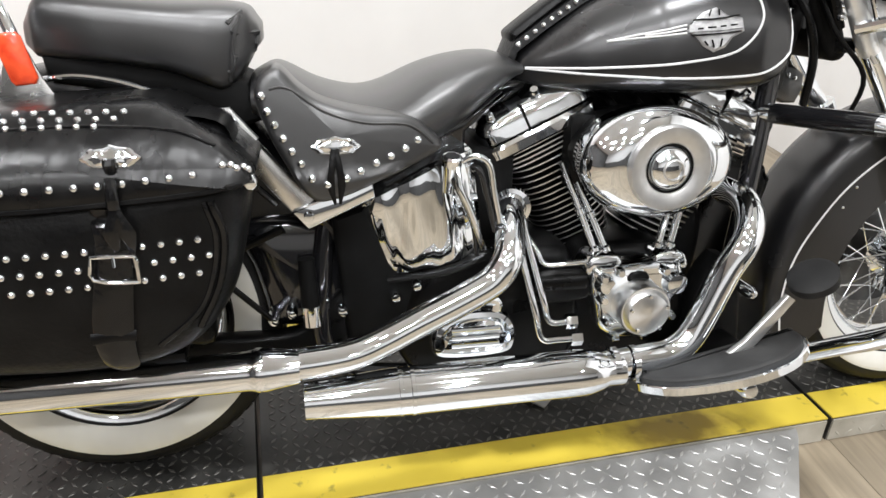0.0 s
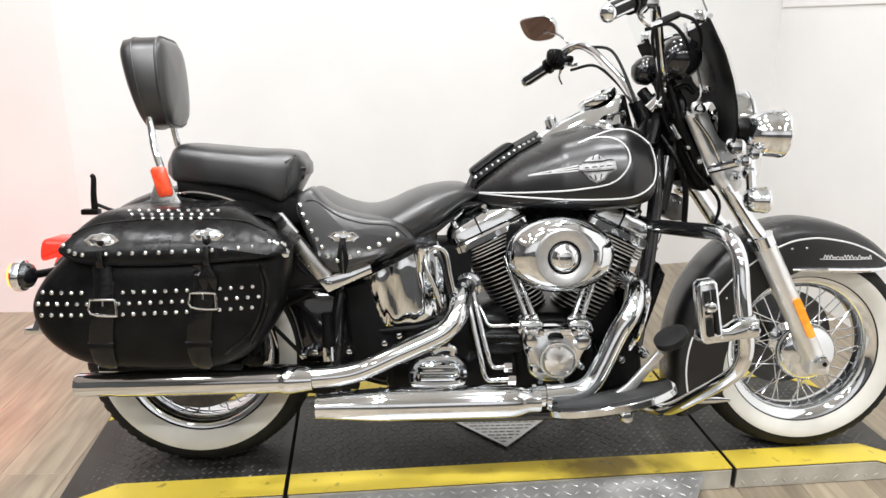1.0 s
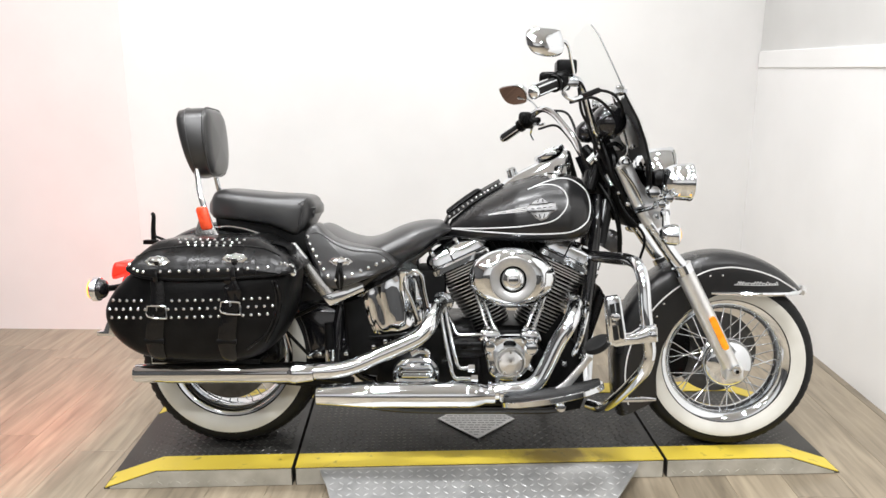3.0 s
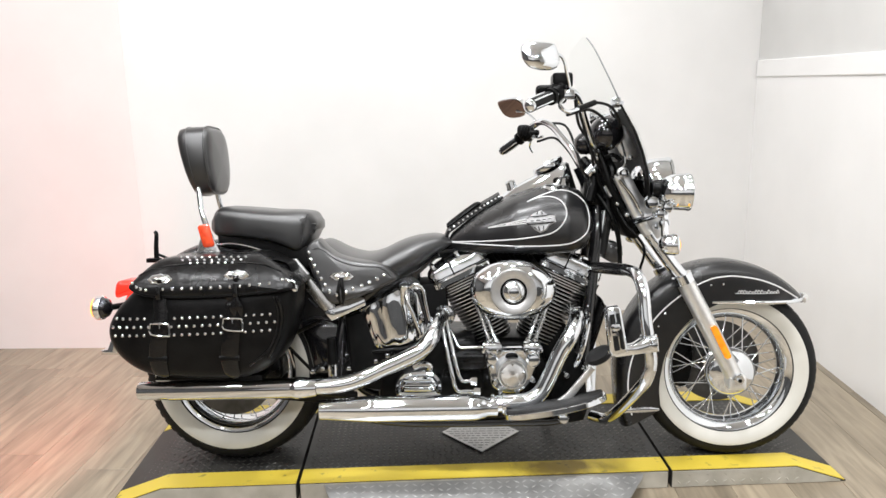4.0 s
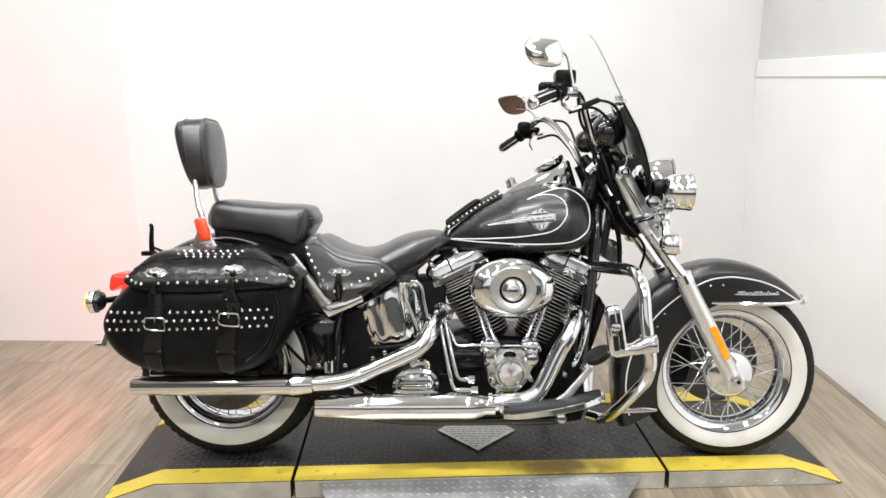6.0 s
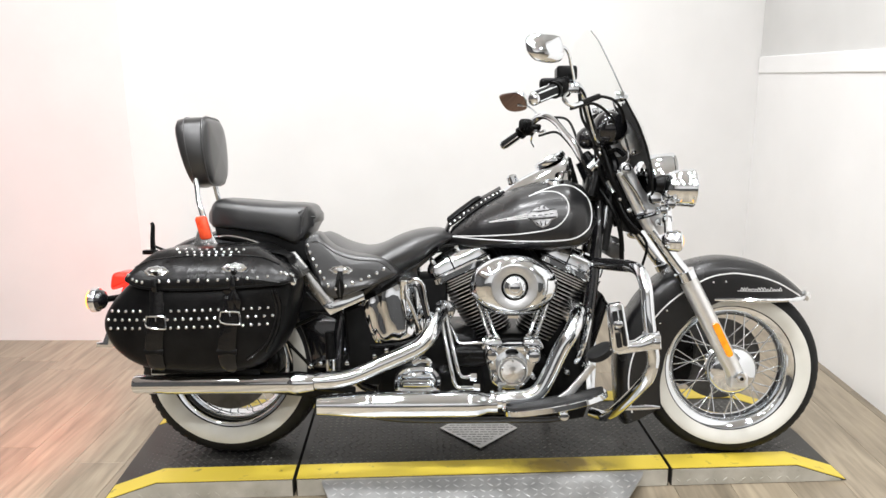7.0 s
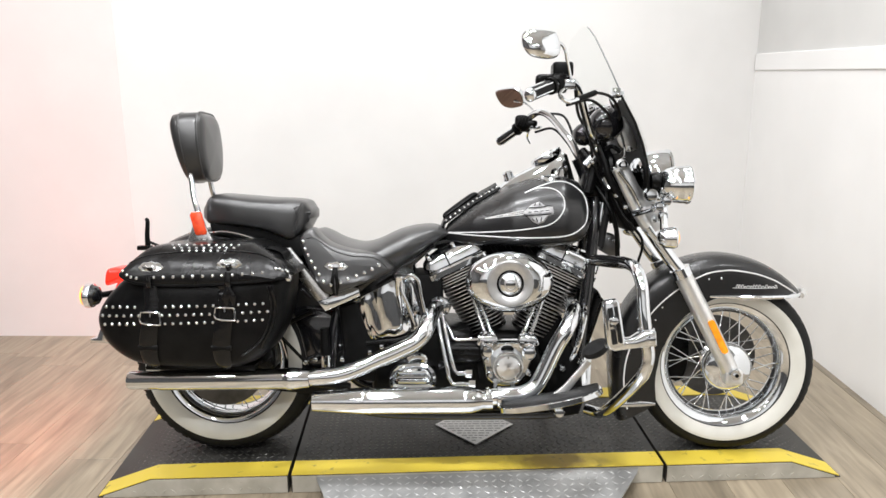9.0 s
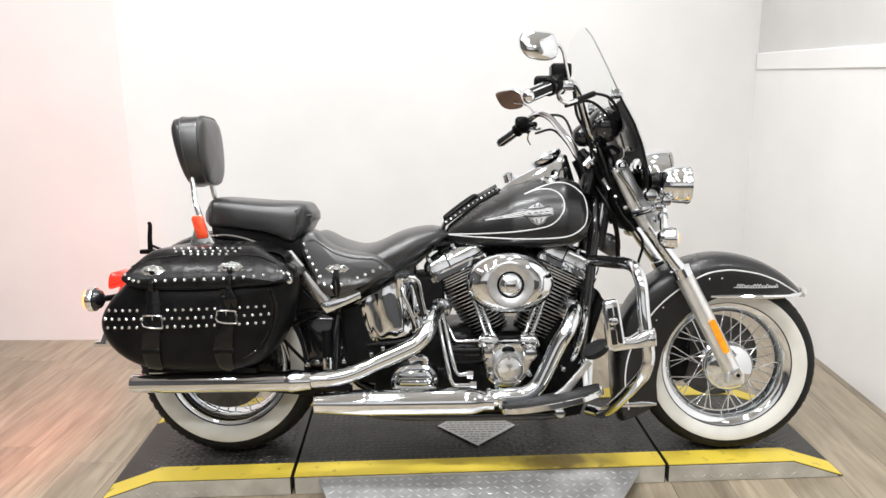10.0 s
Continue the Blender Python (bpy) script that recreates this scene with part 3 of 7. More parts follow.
front_wheel = wheel("front_wheel", TURN_W, 0.13, 0.2925, "chrome spoked wheel with whitewall tyre", 1)
wheel("rear_wheel", Matrix.Translation(REAR_HUB), 0.176, 0.306, "chrome spoked rear wheel with whitewall tyre", -1)
bm = bmesh.new()
lathe(bm, [(0, -0.098), (0.012, -0.098), (0.02, -0.094), (0.05, -0.091), (0.07, -0.084), (0.079, -0.073), (0.081, -0.058), (0.076, -0.056), (0.06, -0.06), (0.02, -0.06)], 48)
part("hub_cap", bm, CHROME, front_wheel, "domed chrome hub cap")
bm = bmesh.new()
tube(bm, [(0, -0.165, 0), (0, 0.15, 0)], 0.013, 16, 1)
part("axle", bm, CHROME, front_wheel)
bm = bmesh.new()
lathe(bm, [(0.0, -0.172), (0.008, -0.172), (0.008, -0.164), (0.017, -0.164), (0.02, -0.15), (0.02, -0.13)], 6)
part("axle_nut", bm, CHROME, front_wheel, smooth=20)
bm = bmesh.new()
lathe(bm, [(0.0, -0.1735), (0.0065, -0.1735), (0.0065, -0.171)], 6)
part("axle_socket", bm, MATT, front_wheel, smooth=20)
# left brake caliper
bm = bmesh.new()
slab(bm, [(-0.165, -0.07), (-0.11, -0.09), (-0.085, 0.0), (-0.1, 0.09), (-0.16, 0.08), (-0.175, 0.0)], 0.06, 0.115, 0.01, 3)
part("brake_caliper", bm, BLACK, front_wheel, "black brake caliper")

# front fender
OUT = [(38, 0.325), (42, 0.34), (57, 0.347), (74, 0.359), (95, 0.371), (115, 0.376), (131, 0.381), (148, 0.378), (168, 0.373), (190, 0.376), (209, 0.4)]
INN = [(38, 0.322), (44, 0.326), (52, 0.303), (60, 0.276), (70, 0.254), (80, 0.242), (95, 0.24), (106, 0.234), (117, 0.224), (127, 0.225), (140, 0.222), (155, 0.221), (178, 0.226), (199, 0.245), (206, 0.254), (209, 0.29)]


def interp(tab, a):
    return float(np.interp(a, [p[0] for p in tab], [p[1] for p in tab]))


def fender_section(a, ro, ri, half, thick=0.003):
    """A U section across the wheel at the angle a: outer skin, then inner skin."""
    pts = []
    crown = [(-1.0, -1), (-1.0, -0.5), (-0.985, -0.34), (-0.94, -0.22), (-0.86, -0.13), (-0.72, -0.065), (-0.5, -0.022), (-0.25, -0.005), (0, 0)]
    crown += [(-y, z) for y, z in crown[-2::-1]]
    depth = max(ro - ri, 0.004)
    c, s = math.cos(radians(a)), math.sin(radians(a))
    for k, (y, z) in enumerate(crown):
        drop = -z * 0.12 if z > -0.45 else -z * depth
        r = ro - min(drop, depth)
        pts.append((r * c, y * half, r * s))
    inner = []
    for k, (y, z) in enumerate(crown[::-1]):
        drop = -z * 0.12 if z > -0.45 else -z * depth
        r = ro - min(drop, depth)
        r = min(r, ro - thick)
        inner.append((r * c, y * (half - thick), r * s))
    return pts + inner


def fender_half(a):
    return 0.09 if a > 60 else 0.03 + 0.06 * ((a - 43.5) / 16.5) ** 0.5


bm = bmesh.new()
angles = np.linspace(43.5, 209, 58)
loft(bm, [fender_section(a, interp(OUT, a), interp(INN, a), fender_half(a)) for a in angles])
fender = part("front_fender", bm, PAINT, bike, "satin black valanced front fender with silver pinstripe", 40, TURN_W)
bm = bmesh.new()
stripe = [(46, 0.016), (48, 0.02), (51, 0.023), (55, 0.027), (60, 0.031), (66, 0.034), (76, 0.04), (88, 0.045), (95, 0.048), (105, 0.052), (119, 0.065), (136, 0.071), (151, 0.066), (170, 0.048), (187, 0.038), (204, 0.042)]
tube(bm, [((interp(OUT, a) - k) * math.cos(radians(a)), -fender_half(a) - 0.0006, (interp(OUT, a) - k) * math.sin(radians(a))) for a, k in stripe], 0.0023, 6, 5, flat=0.4)
part("pinstripe", bm, SILVER, fender)
bm = bmesh.new()
tube(bm, [(-0.07, -0.094, 0.238), (0.03, -0.097, 0.238), (0.13, -0.096, 0.238), (0.2, -0.075, 0.239), (0.24, -0.035, 0.24)], [0.004, 0.0075, 0.0075, 0.0075, 0.004], 8, 4)
part("trim_bar", bm, CHROME, fender, "chrome trim along the fender edge")
bm = bmesh.new()
tube(bm, [(-0.07, 0.094, 0.238), (0.03, 0.097, 0.238), (0.13, 0.096, 0.238), (0.2, 0.075, 0.239), (0.24, 0.035, 0.24), (0.246, 0.0, 0.242)], [0.004, 0.0075, 0.0075, 0.0075, 0.004], 8, 4)
part("trim_bar", bm, CHROME, fender, "chrome trim along the fender edge")
bm = bmesh.new()
tube(bm, [(0.236, -0.045, 0.236), (0.252, -0.02, 0.243), (0.252, 0.02, 0.243), (0.236, 0.045, 0.236)], 0.011, 8, 4, flat=0.6)
part("tip_trim", bm, SATIN, fender)
# script lettering kept as plain strokes
rng = random.Random(3)
x = 0.012
while x < 0.135:
    w = rng.uniform(0.007, 0.012)
    h = rng.choice((0.0045, 0.006, 0.0095))
    bm = bmesh.new()
    tube(bm, [(x, -0.0915, 0.268), (x + w * 0.4, -0.0918, 0.268 + h), (x + w, -0.0915, 0.268)], 0.001, 5, 3)
    part("script_stroke", bm, SILVER, fender)
    x += w
bm = bmesh.new()
tube(bm, [(0.002, -0.0915, 0.2665), (0.07, -0.0917, 0.2655), (0.14, -0.0915, 0.2675)], 0.001, 5, 3)
part("script_stroke", bm, SILVER, fender)
rivet = stud_mesh("rivet", 0.0035, 0.002, CHROME, 8)
for x, z in ((-0.074, 0.294), (-0.035, 0.296), (-0.218, 0.2), (-0.239, 0.158)):
    share("rivet", rivet, fender, pose(x, -0.0905, z))

# fork
for sgn in (-1, 1):
    y = sgn * 0.123
    bm = bmesh.new()
    tube(bm, [(-0.006, y, -0.036), (-0.026, y, 0.002), (-0.11, y, 0.166), (-0.193, y, 0.326)], [0.019, 0.027, 0.0285, 0.0285], 20, 4)
    box(bm, -0.045, 0.013, y - 0.024, y + 0.024, -0.048, 0.002, 0.012, 3)
    leg = fpart("fork_leg", bm, FORKMETAL, None, "brushed alloy fork slider", 40)
    bm = bmesh.new()
    tube(bm, [(-0.188, y, 0.314), (-0.22, y, 0.352), (-0.268, y * 1.02, 0.418), (-0.312, y * 1.04, 0.478)], [0.0225, 0.022, 0.021, 0.02], 20, 4)
    part("fork_tube", bm, CHROME, leg, "bright fork tube", 40)
    bm = bmesh.new()
    tube(bm, [(-0.3, y * 1.05, 0.46), (-0.318, y * 1.08, 0.484), (-0.358, y * 1.1, 0.555), (-0.4, y * 1.1, 0.64)], [0.019, 0.0185, 0.0165, 0.016], 20, 4)
    part("fork_cover", bm, FORKMETAL, leg, "polished metal upper fork cover", 40)
    bm = bmesh.new()
    tube(bm, [(-0.18, y, 0.3), (-0.193, y, 0.326)], 0.0325, 20, 1)
    part("fork_collar", bm, CHROME, leg)
    if sgn < 0:
        bm = bmesh.new()
        v = Vector((0.052, 0, -0.106)).normalized()
        n = Vector((-v.z, 0, v.x))
        mid = Vector((-0.075, -0.155, 0.112))
        ring = [mid + v * a + n * b for a, b in ((-0.058, -0.008), (-0.058, 0.006), (-0.052, 0.01), (0.052, 0.01), (0.058, 0.006), (0.058, -0.006), (0.05, -0.011), (-0.052, -0.011))]
        loft(bm, [[(q.x, q.y + d, q.z) for q in ring] for d in (0.006, -0.003)])
        part("reflector", bm, AMBER, leg, "orange fork reflector", 20)
# triple tree, steering head and nacelle plates
bm = bmesh.new()
box(bm, -0.443, -0.383, -0.13, 0.13, 0.622, 0.644, 0.009, 3)
box(bm, -0.352, -0.3, -0.105, 0.105, 0.455, 0.482, 0.01, 3)
tube(bm, [(-0.36, 0, 0.475), (-0.45, 0, 0.66)], 0.034, 16, 1)
tree = fpart("triple_tree", bm, BLACK, None, "black steering head and fork clamps")
for y in (-0.142, 0.142):
    k = math.copysign(1, y)
    bm = bmesh.new()
    slab(bm, [(-0.404, 0.655), (-0.376, 0.668), (-0.35, 0.622), (-0.325, 0.578), (-0.288, 0.548), (-0.268, 0.512), (-0.262, 0.455), (-0.3, 0.44), (-0.325, 0.49), (-0.365, 0.575)], y - 0.004 * k, y + 0.004 * k, 0.002, 3)
    part("nacelle_plate", bm, RINGPAINT, tree, "pale metal nacelle side plate")
    for x, z, d in ((-0.384, 0.65, 0.008), (-0.282, 0.484, 0.012)):
        bm = bmesh.new()
        lathe(bm, [(0, -0.02), (0.01, -0.018), (0.014, -0.008), (0.014, d)], 16, Matrix.Translation((x, y + k * d, z)) @ Matrix.Rotation(0 if y < 0 else math.pi, 4, "Z"))
        part("acorn_nut", bm, CHROME, tree)


bm = bmesh.new()
slab(bm, [(-0.452, 0.645), (-0.405, 0.645), (-0.33, 0.49), (-0.322, 0.448), (-0.352, 0.445), (-0.39, 0.5), (-0.425, 0.57)], -0.1, 0.1, 0.012, 3)
part("neck_cover", bm, MATT, tree, "black cover over the steering head", 40)
for pts in ([(-0.4, -0.16, 0.63), (-0.362, -0.166, 0.58), (-0.335, -0.166, 0.53), (-0.322, -0.162, 0.505)],):
    bm = bmesh.new()
    tube(bm, pts, 0.0045, 8, 5)
    part("trim_rod", bm, CHROME, tree, "thin chrome rod along the fork cover")


# windshield: clear above, black below
def shield_point(u, v):
    """u across (-1 to 1), v from the bottom (0) to the top (1)."""
    x = float(np.interp(v, [0, 0.1, 0.2, 0.32, 0.45, 0.62, 0.8, 1], [-0.29, -0.289, -0.293, -0.308, -0.332, -0.382, -0.44, -0.505]))
    z = float(np.interp(v, [0, 0.2, 0.62, 1], [0.55, 0.655, 0.862, 1.08]))
    half = float(np.interp(v, [0, 0.06, 0.15, 0.4, 0.7, 0.9, 0.97, 1], [0.2, 0.24, 0.26, 0.27, 0.265, 0.235, 0.18, 0.1]))
    bow = float(np.interp(v, [0, 0.2, 0.45, 0.62, 1], [0.03, 0.03, 0.03, 0.027, 0.013]))
    return (x - bow * (abs(u) * half / 0.22) ** 2, u * half, z)


def sheet(bm, v0, v1, thick, nu=18, nv=22):
    grid = []
    for side in (0, 1):
        grid.append([[bm.verts.new(Vector(shield_point(-1 + 2 * i / nu, v0 + (v1 - v0) * j / nv)) - Vector((side * thick, 0, side * thick * 0.4))) for i in range(nu + 1)] for j in range(nv + 1)])
    for side in (0, 1):
        g = grid[side]
        for j in range(nv):
            for i in range(nu):
                bm.faces.new((g[j][i], g[j][i + 1], g[j + 1][i + 1], g[j + 1][i]))
    a, b = grid
    edge = [(0, i) for i in range(nu + 1)] + [(j, nu) for j in range(1, nv + 1)] + [(nv, i) for i in range(nu - 1, -1, -1)] + [(j, 0) for j in range(nv - 1, 0, -1)]
    for k in range(len(edge)):
        (j0, i0), (j1, i1) = edge[k], edge[(k + 1) % len(edge)]
        bm.faces.new((a[j0][i0], a[j1][i1], b[j1][i1], b[j0][i0]))


bm = bmesh.new()
sheet(bm, 0.615, 1.0, 0.0045)
shield = fpart("windshield", bm, GLASS, None, "clear curved windshield with a black lower panel", 50)
shield.visible_shadow = False
bm = bmesh.new()
sheet(bm, 0.0, 0.6, 0.006)
part("lower_panel", bm, MATT, shield, "black lower windshield panel", 50)
# the clear sheet runs on in front of the black panel
bm = bmesh.new()
sheet(bm, 0.16, 0.612, 0.0035)
bm.transform(Matrix.Translation((0.0065, 0, 0.002)))
skin = part("clear_lower_sheet", bm, GLASS, shield, "clear sheet over the black panel", 50)
skin.visible_shadow = False
bm = bmesh.new()
tube(bm, [Vector(shield_point(-1 + 2 * i / 10, 0.61)) + Vector((0.003, 0, 0)) for i in range(11)], 0.006, 8, 2)
part("cross_band", bm, CHROME, shield, "chrome band across the windshield")
bm = bmesh.new()
rim_pts = [shield_point(-1, 0.63 + 0.34 * k / 12) for k in range(13)]
tube(bm, rim_pts, 0.0022, 6, 1)
part("sheet_edge", bm, EDGE, shield, "grey polished sheet edge")
bm = bmesh.new()
tube(bm, [Vector(shield_point(-0.2, 0.24 + 0.36 * k / 8)) + Vector((0.007, 0, 0.003)) for k in range(9)], 0.003, 8, 2)
part("sheet_edge", bm, EDGE, shield)
for y in (-0.2, 0.2):
    bm = bmesh.new()
    box(bm, -0.435, -0.405, y - 0.014, y + 0.014, 0.85, 0.88, 0.006)
    part("clip", bm, CHROME, shield, "chrome windshield clip")
for y in (-0.13, 0.13):
    bm = bmesh.new()
    tube(bm, [(-0.39, y, 0.66), (-0.375, y, 0.7), (-0.42, y, 0.84), (-0.425, y, 0.86)], 0.005, 8, 4)
    part("support_rod", bm, CHROME, shield)
    bm = bmesh.new()
    slab(bm, [(-0.4, 0.78), (-0.38, 0.8), (-0.345, 0.74), (-0.34, 0.7), (-0.375, 0.7), (-0.4, 0.73)], y - 0.003, y + 0.003, 0.0015, 3)
    part("bracket_plate", bm, SATIN, shield, "pale bracket plate behind the panel")


# lamps
def lamp(name, c, r, depth, lens, label, d=(1, 0, 0)):
    m = orient(c, d)
    bm = bmesh.new()
    prof = [(0, -depth), (r * 0.24, -depth * 0.985), (r * 0.48, -depth * 0.935), (r * 0.69, -depth * 0.84), (r * 0.85, -depth * 0.68), (r * 0.95, -depth * 0.48), (r * 0.99, -depth * 0.26), (r, -0.002), (r * 1.03, 0.0), (r * 1.035, 0.004), (r * 1.03, 0.008), (r * 0.95, 0.012)]
    lathe(bm, prof, 48, m)
    body = fpart(name, bm, CHROME, None, label, 40)
    bm = bmesh.new()
    lathe(bm, [(r * 0.95, 0.01), (r * 0.75, 0.015), (r * 0.4, 0.02), (0, 0.022)], 32, m)
    part("lens", bm, lens, body)
    return body


LENS = vary(mat("lamp_lens", (0.7, 0.72, 0.72), 0.1, 0.4, 1.0), 40, (0.6, 0.62, 0.62), (0.85, 0.86, 0.86))
lamp("headlamp", (-0.212, 0.0, 0.62), 0.082, 0.12, LENS, "chrome headlamp with clear lens")
for y in (-0.2, 0.2):
    lamp("passing_lamp", (-0.205, y, 0.59), 0.057, 0.085, LENS, "chrome bullet passing lamp")
    lamp("turn_signal", (-0.254, y * 1.22, 0.432), 0.032, 0.044, AMBERGLOW, "chrome front turn signal with lit amber lens")
bm = bmesh.new()
tube(bm, [(-0.31, -0.2, 0.56), (-0.26, -0.13, 0.548), (-0.245, 0, 0.54), (-0.26, 0.13, 0.548), (-0.31, 0.2, 0.56)], 0.013, 12, 5)
lampbar = fpart("lamp_bracket", bm, CHROME, None, "chrome passing lamp bracket")
for y in (-0.2, 0.2):
    bm = bmesh.new()
    tube(bm, [(-0.245, y, 0.575), (-0.268, y, 0.53), (-0.275, y * 1.15, 0.45)], 0.012, 10, 4)
    part("lamp_post", bm, CHROME, lampbar)
    for x, z, r in ((-0.31, 0.561, 0.022), (-0.262, 0.545, 0.018), (-0.272, 0.495, 0.017), (-0.285, 0.525, 0.014)):
        bm = bmesh.new()
        lathe(bm, [(0, -r), (r * 0.75, -r * 0.85), (r, -r * 0.3), (r, r * 0.5), (0, r * 0.7)], 20, Matrix.Translation((x, y * 1.03, z)))
        part("clamp_knob", bm, CHROME, lampbar)
    bm = bmesh.new()
    tube(bm, [(-0.345, y * 0.7, 0.5), (-0.3, y, 0.52)], 0.012, 10, 1)
    part("brace", bm, CHROME, lampbar)
    bm = bmesh.new()
    lathe(bm, [(0, -0.02), (0.024, -0.018), (0.03, 0.0), (0.03, 0.02), (0, 0.024)], 20, orient((-0.29, y * 0.95, 0.6), (1, 0, 0)))
    part("lamp_socket", bm, BLACK, lampbar, "black rear socket of the passing lamp")

# handlebar
bm = bmesh.new()
RB = [(-0.45, -0.04, 0.66), (-0.455, -0.1, 0.712), (-0.486, -0.16, 0.747), (-0.519, -0.22, 0.811), (-0.549, -0.28, 0.87), (-0.578, -0.33, 0.883), (-0.615, -0.365, 0.873), (-0.65, -0.39, 0.858)]
LB = [(-0.46, 0.03, 0.65), (-0.48, 0.06, 0.666), (-0.5, 0.12, 0.73), (-0.53, 0.19, 0.785), (-0.559, 0.25, 0.83), (-0.59, 0.29, 0.852), (-0.621, 0.33, 0.841), (-0.68, 0.37, 0.79)]
tube(bm, RB[::-1] + LB, 0.0127, 14, 5)
bars = fpart("handlebar", bm, CHROME, None, "tall chrome handlebar")
GRIPS = ((-1, Vector((-0.638, -0.378, 0.864)), Vector((-0.708, -0.452, 0.83)), 0.0175), (1, Vector((-0.672, 0.362, 0.795)), Vector((-0.74, 0.422, 0.749)), 0.0155))
for sgn, p, q, gr in GRIPS:
    d = q - p
    m = orient(p, d)
    bm = bmesh.new()
    lathe(bm, [(0.0, 0), (gr, 0), (gr, d.length * 0.9)], 20, m)
    part("grip", bm, RUBBER, bars, "black rubber grip with chrome bands", 40)
    for w in range(5):
        a = 2 * math.pi * w / 5
        q0, q1 = (m @ Vector(((gr + 0.0003) * math.cos(a), d.length * k, (gr + 0.0003) * math.sin(a))) for k in (0.08, 0.86))
        bm = bmesh.new()
        tube(bm, [q0, q1], 0.003, 6, 1)
        part("grip_band", bm, CHROME, bars)
    bm = bmesh.new()
    lathe(bm, [(gr + 0.001, d.length * 0.88), (gr + 0.002, d.length * 0.93), (gr, d.length * 0.98), (gr * 0.6, d.length * 1.03), (0, d.length * 1.04)], 20, m)
    part("grip_cap", bm, CHROME, bars, "chrome grip end cap")
    c = p - d.normalized() * 0.03
    bm = bmesh.new()
    lathe(bm, [(0, -0.03), (0.02, -0.028), (0.026, -0.015), (0.028, 0.0), (0.022, 0.014), (gr, 0.016), (gr, 0.022), (0.024, 0.024), (0.024, 0.034), (0, 0.034)], 20, orient(c, d))
    house = part("switch_housing", bm, BLACK, bars, "black switch housing")
    for k, (dx, dz, r) in enumerate(((0.012, 0.02, 0.012), (-0.008, 0.022, 0.009), (0.018, -0.016, 0.011))):
        bm = bmesh.new()
        lathe(bm, [(0, -r), (r * 0.8, -r * 0.8), (r, 0), (r * 0.8, r * 0.8), (0, r)], 12, Matrix.Translation(c + Vector((dx, 0, dz))))
        part("switch_button", bm, BLACK, bars)
    bm = bmesh.new()
    box(bm, c.x + 0.015, c.x + 0.05, c.y - 0.018, c.y + 0.018, c.z - 0.016, c.z + 0.012, 0.008, 2)
    part("clamp", bm, CHROME, bars, "chrome lever clamp")
    # lever
    bm = bmesh.new()
    if sgn < 0:
        tube(bm, [(-0.6, -0.365, 0.86), (-0.612, -0.368, 0.845), (-0.602, -0.37, 0.829), (-0.582, -0.36, 0.823), (-0.546, -0.33, 0.836)], [0.007, 0.006, 0.006, 0.0065, 0.006], 10, 6)
    else:
        tube(bm, [(-0.585, 0.325, 0.8), (-0.6, 0.34, 0.797), (-0.622, 0.36, 0.796), (-0.63, 0.39, 0.769), (-0.618, 0.4, 0.744)], [0.006, 0.005, 0.005, 0.0045, 0.004], 10, 6)
    part("lever", bm, CHROME, bars, "chrome hand lever")
    # mirror on its stalk
    mc = Vector((-0.68, -0.5, 0.956)) if sgn < 0 else Vector((-0.692, 0.42, 0.918))
    hw, hh = (0.054, 0.041) if sgn < 0 else (0.07, 0.044)
    outline = [(-hw, hh * 0.5), (-hw * 0.7, hh * 0.98), (hw * 0.5, hh), (hw * 0.97, hh * 0.6), (hw, -hh * 0.2), (hw * 0.6, -hh * 0.9), (-hw * 0.4, -hh), (-hw * 0.95, -hh * 0.55)]
    bm = bmesh.new()
    # dome towards the front, glass towards the rider
    pillow(bm, outline, [(-0.004, 0.002), (0.0, 0), (0.008, 0.002), (0.016, 0.008), (0.021, 0.015)], 5, None, 0.008)
    pose_m = orient(mc, (0.62, 0.47, 0.63)) if sgn > 0 else Matrix.Translation(mc) @ Matrix.Rotation(radians(203), 4, "Z") @ Matrix.Rotation(radians(22), 4, "X")
    mir = part("mirror", bm, CHROME, bike, "chrome-backed rear-view mirror", 50, TURN_F @ pose_m)
    bm = bmesh.new()
    pillow(bm, [(x * 0.93, z * 0.93) for x, z in outline], [(-0.0065, 0.002), (-0.0045, 0)], 5)
    # dark red-brown tint stands in for what the glass would reflect
    part("mirror_glass", bm, mat("mirror_glass", (0.24, 0.17, 0.16), 0.02, 1.0), mir)
    bm = bmesh.new()
    if sgn < 0:
        tube(bm, [(-0.66, -0.475, 0.963), (-0.627, -0.45, 0.969), (-0.608, -0.425, 0.958), (-0.595, -0.395, 0.928), (-0.58, -0.36, 0.885)], 0.0045, 10, 6)
    else:
        tube(bm, [(-0.68, 0.405, 0.905), (-0.644, 0.38, 0.896), (-0.617, 0.34, 0.866), (-0.62, 0.335, 0.845)], 0.0045, 10, 6)
    part("mirror_stalk", bm, CHROME, bars)
bm = bmesh.new()
box(bm, -0.678, -0.618, -0.372, -0.338, 0.864, 0.9, 0.015, 3)
part("throttle_housing", bm, BLACK, bars, "black throttle and switch housing", 60)
bm = bmesh.new()
box(bm, -0.682, -0.632, 0.314, 0.354, 0.797, 0.846, 0.018, 3)
box(bm, -0.64, -0.598, 0.32, 0.348, 0.803, 0.826, 0.01, 2)
clutch = part("clutch_housing", bm, BLACK, bars, "black clutch-side switch housing", 60)
for x in (-0.671, -0.66, -0.649):
    bm = bmesh.new()
    tube(bm, [(x - 0.006, 0.313, 0.803), (x, 0.3115, 0.822), (x + 0.005, 0.313, 0.84)], 0.003, 6, 3)
    part("housing_rib", bm, BLACK, clutch)
bm = bmesh.new()
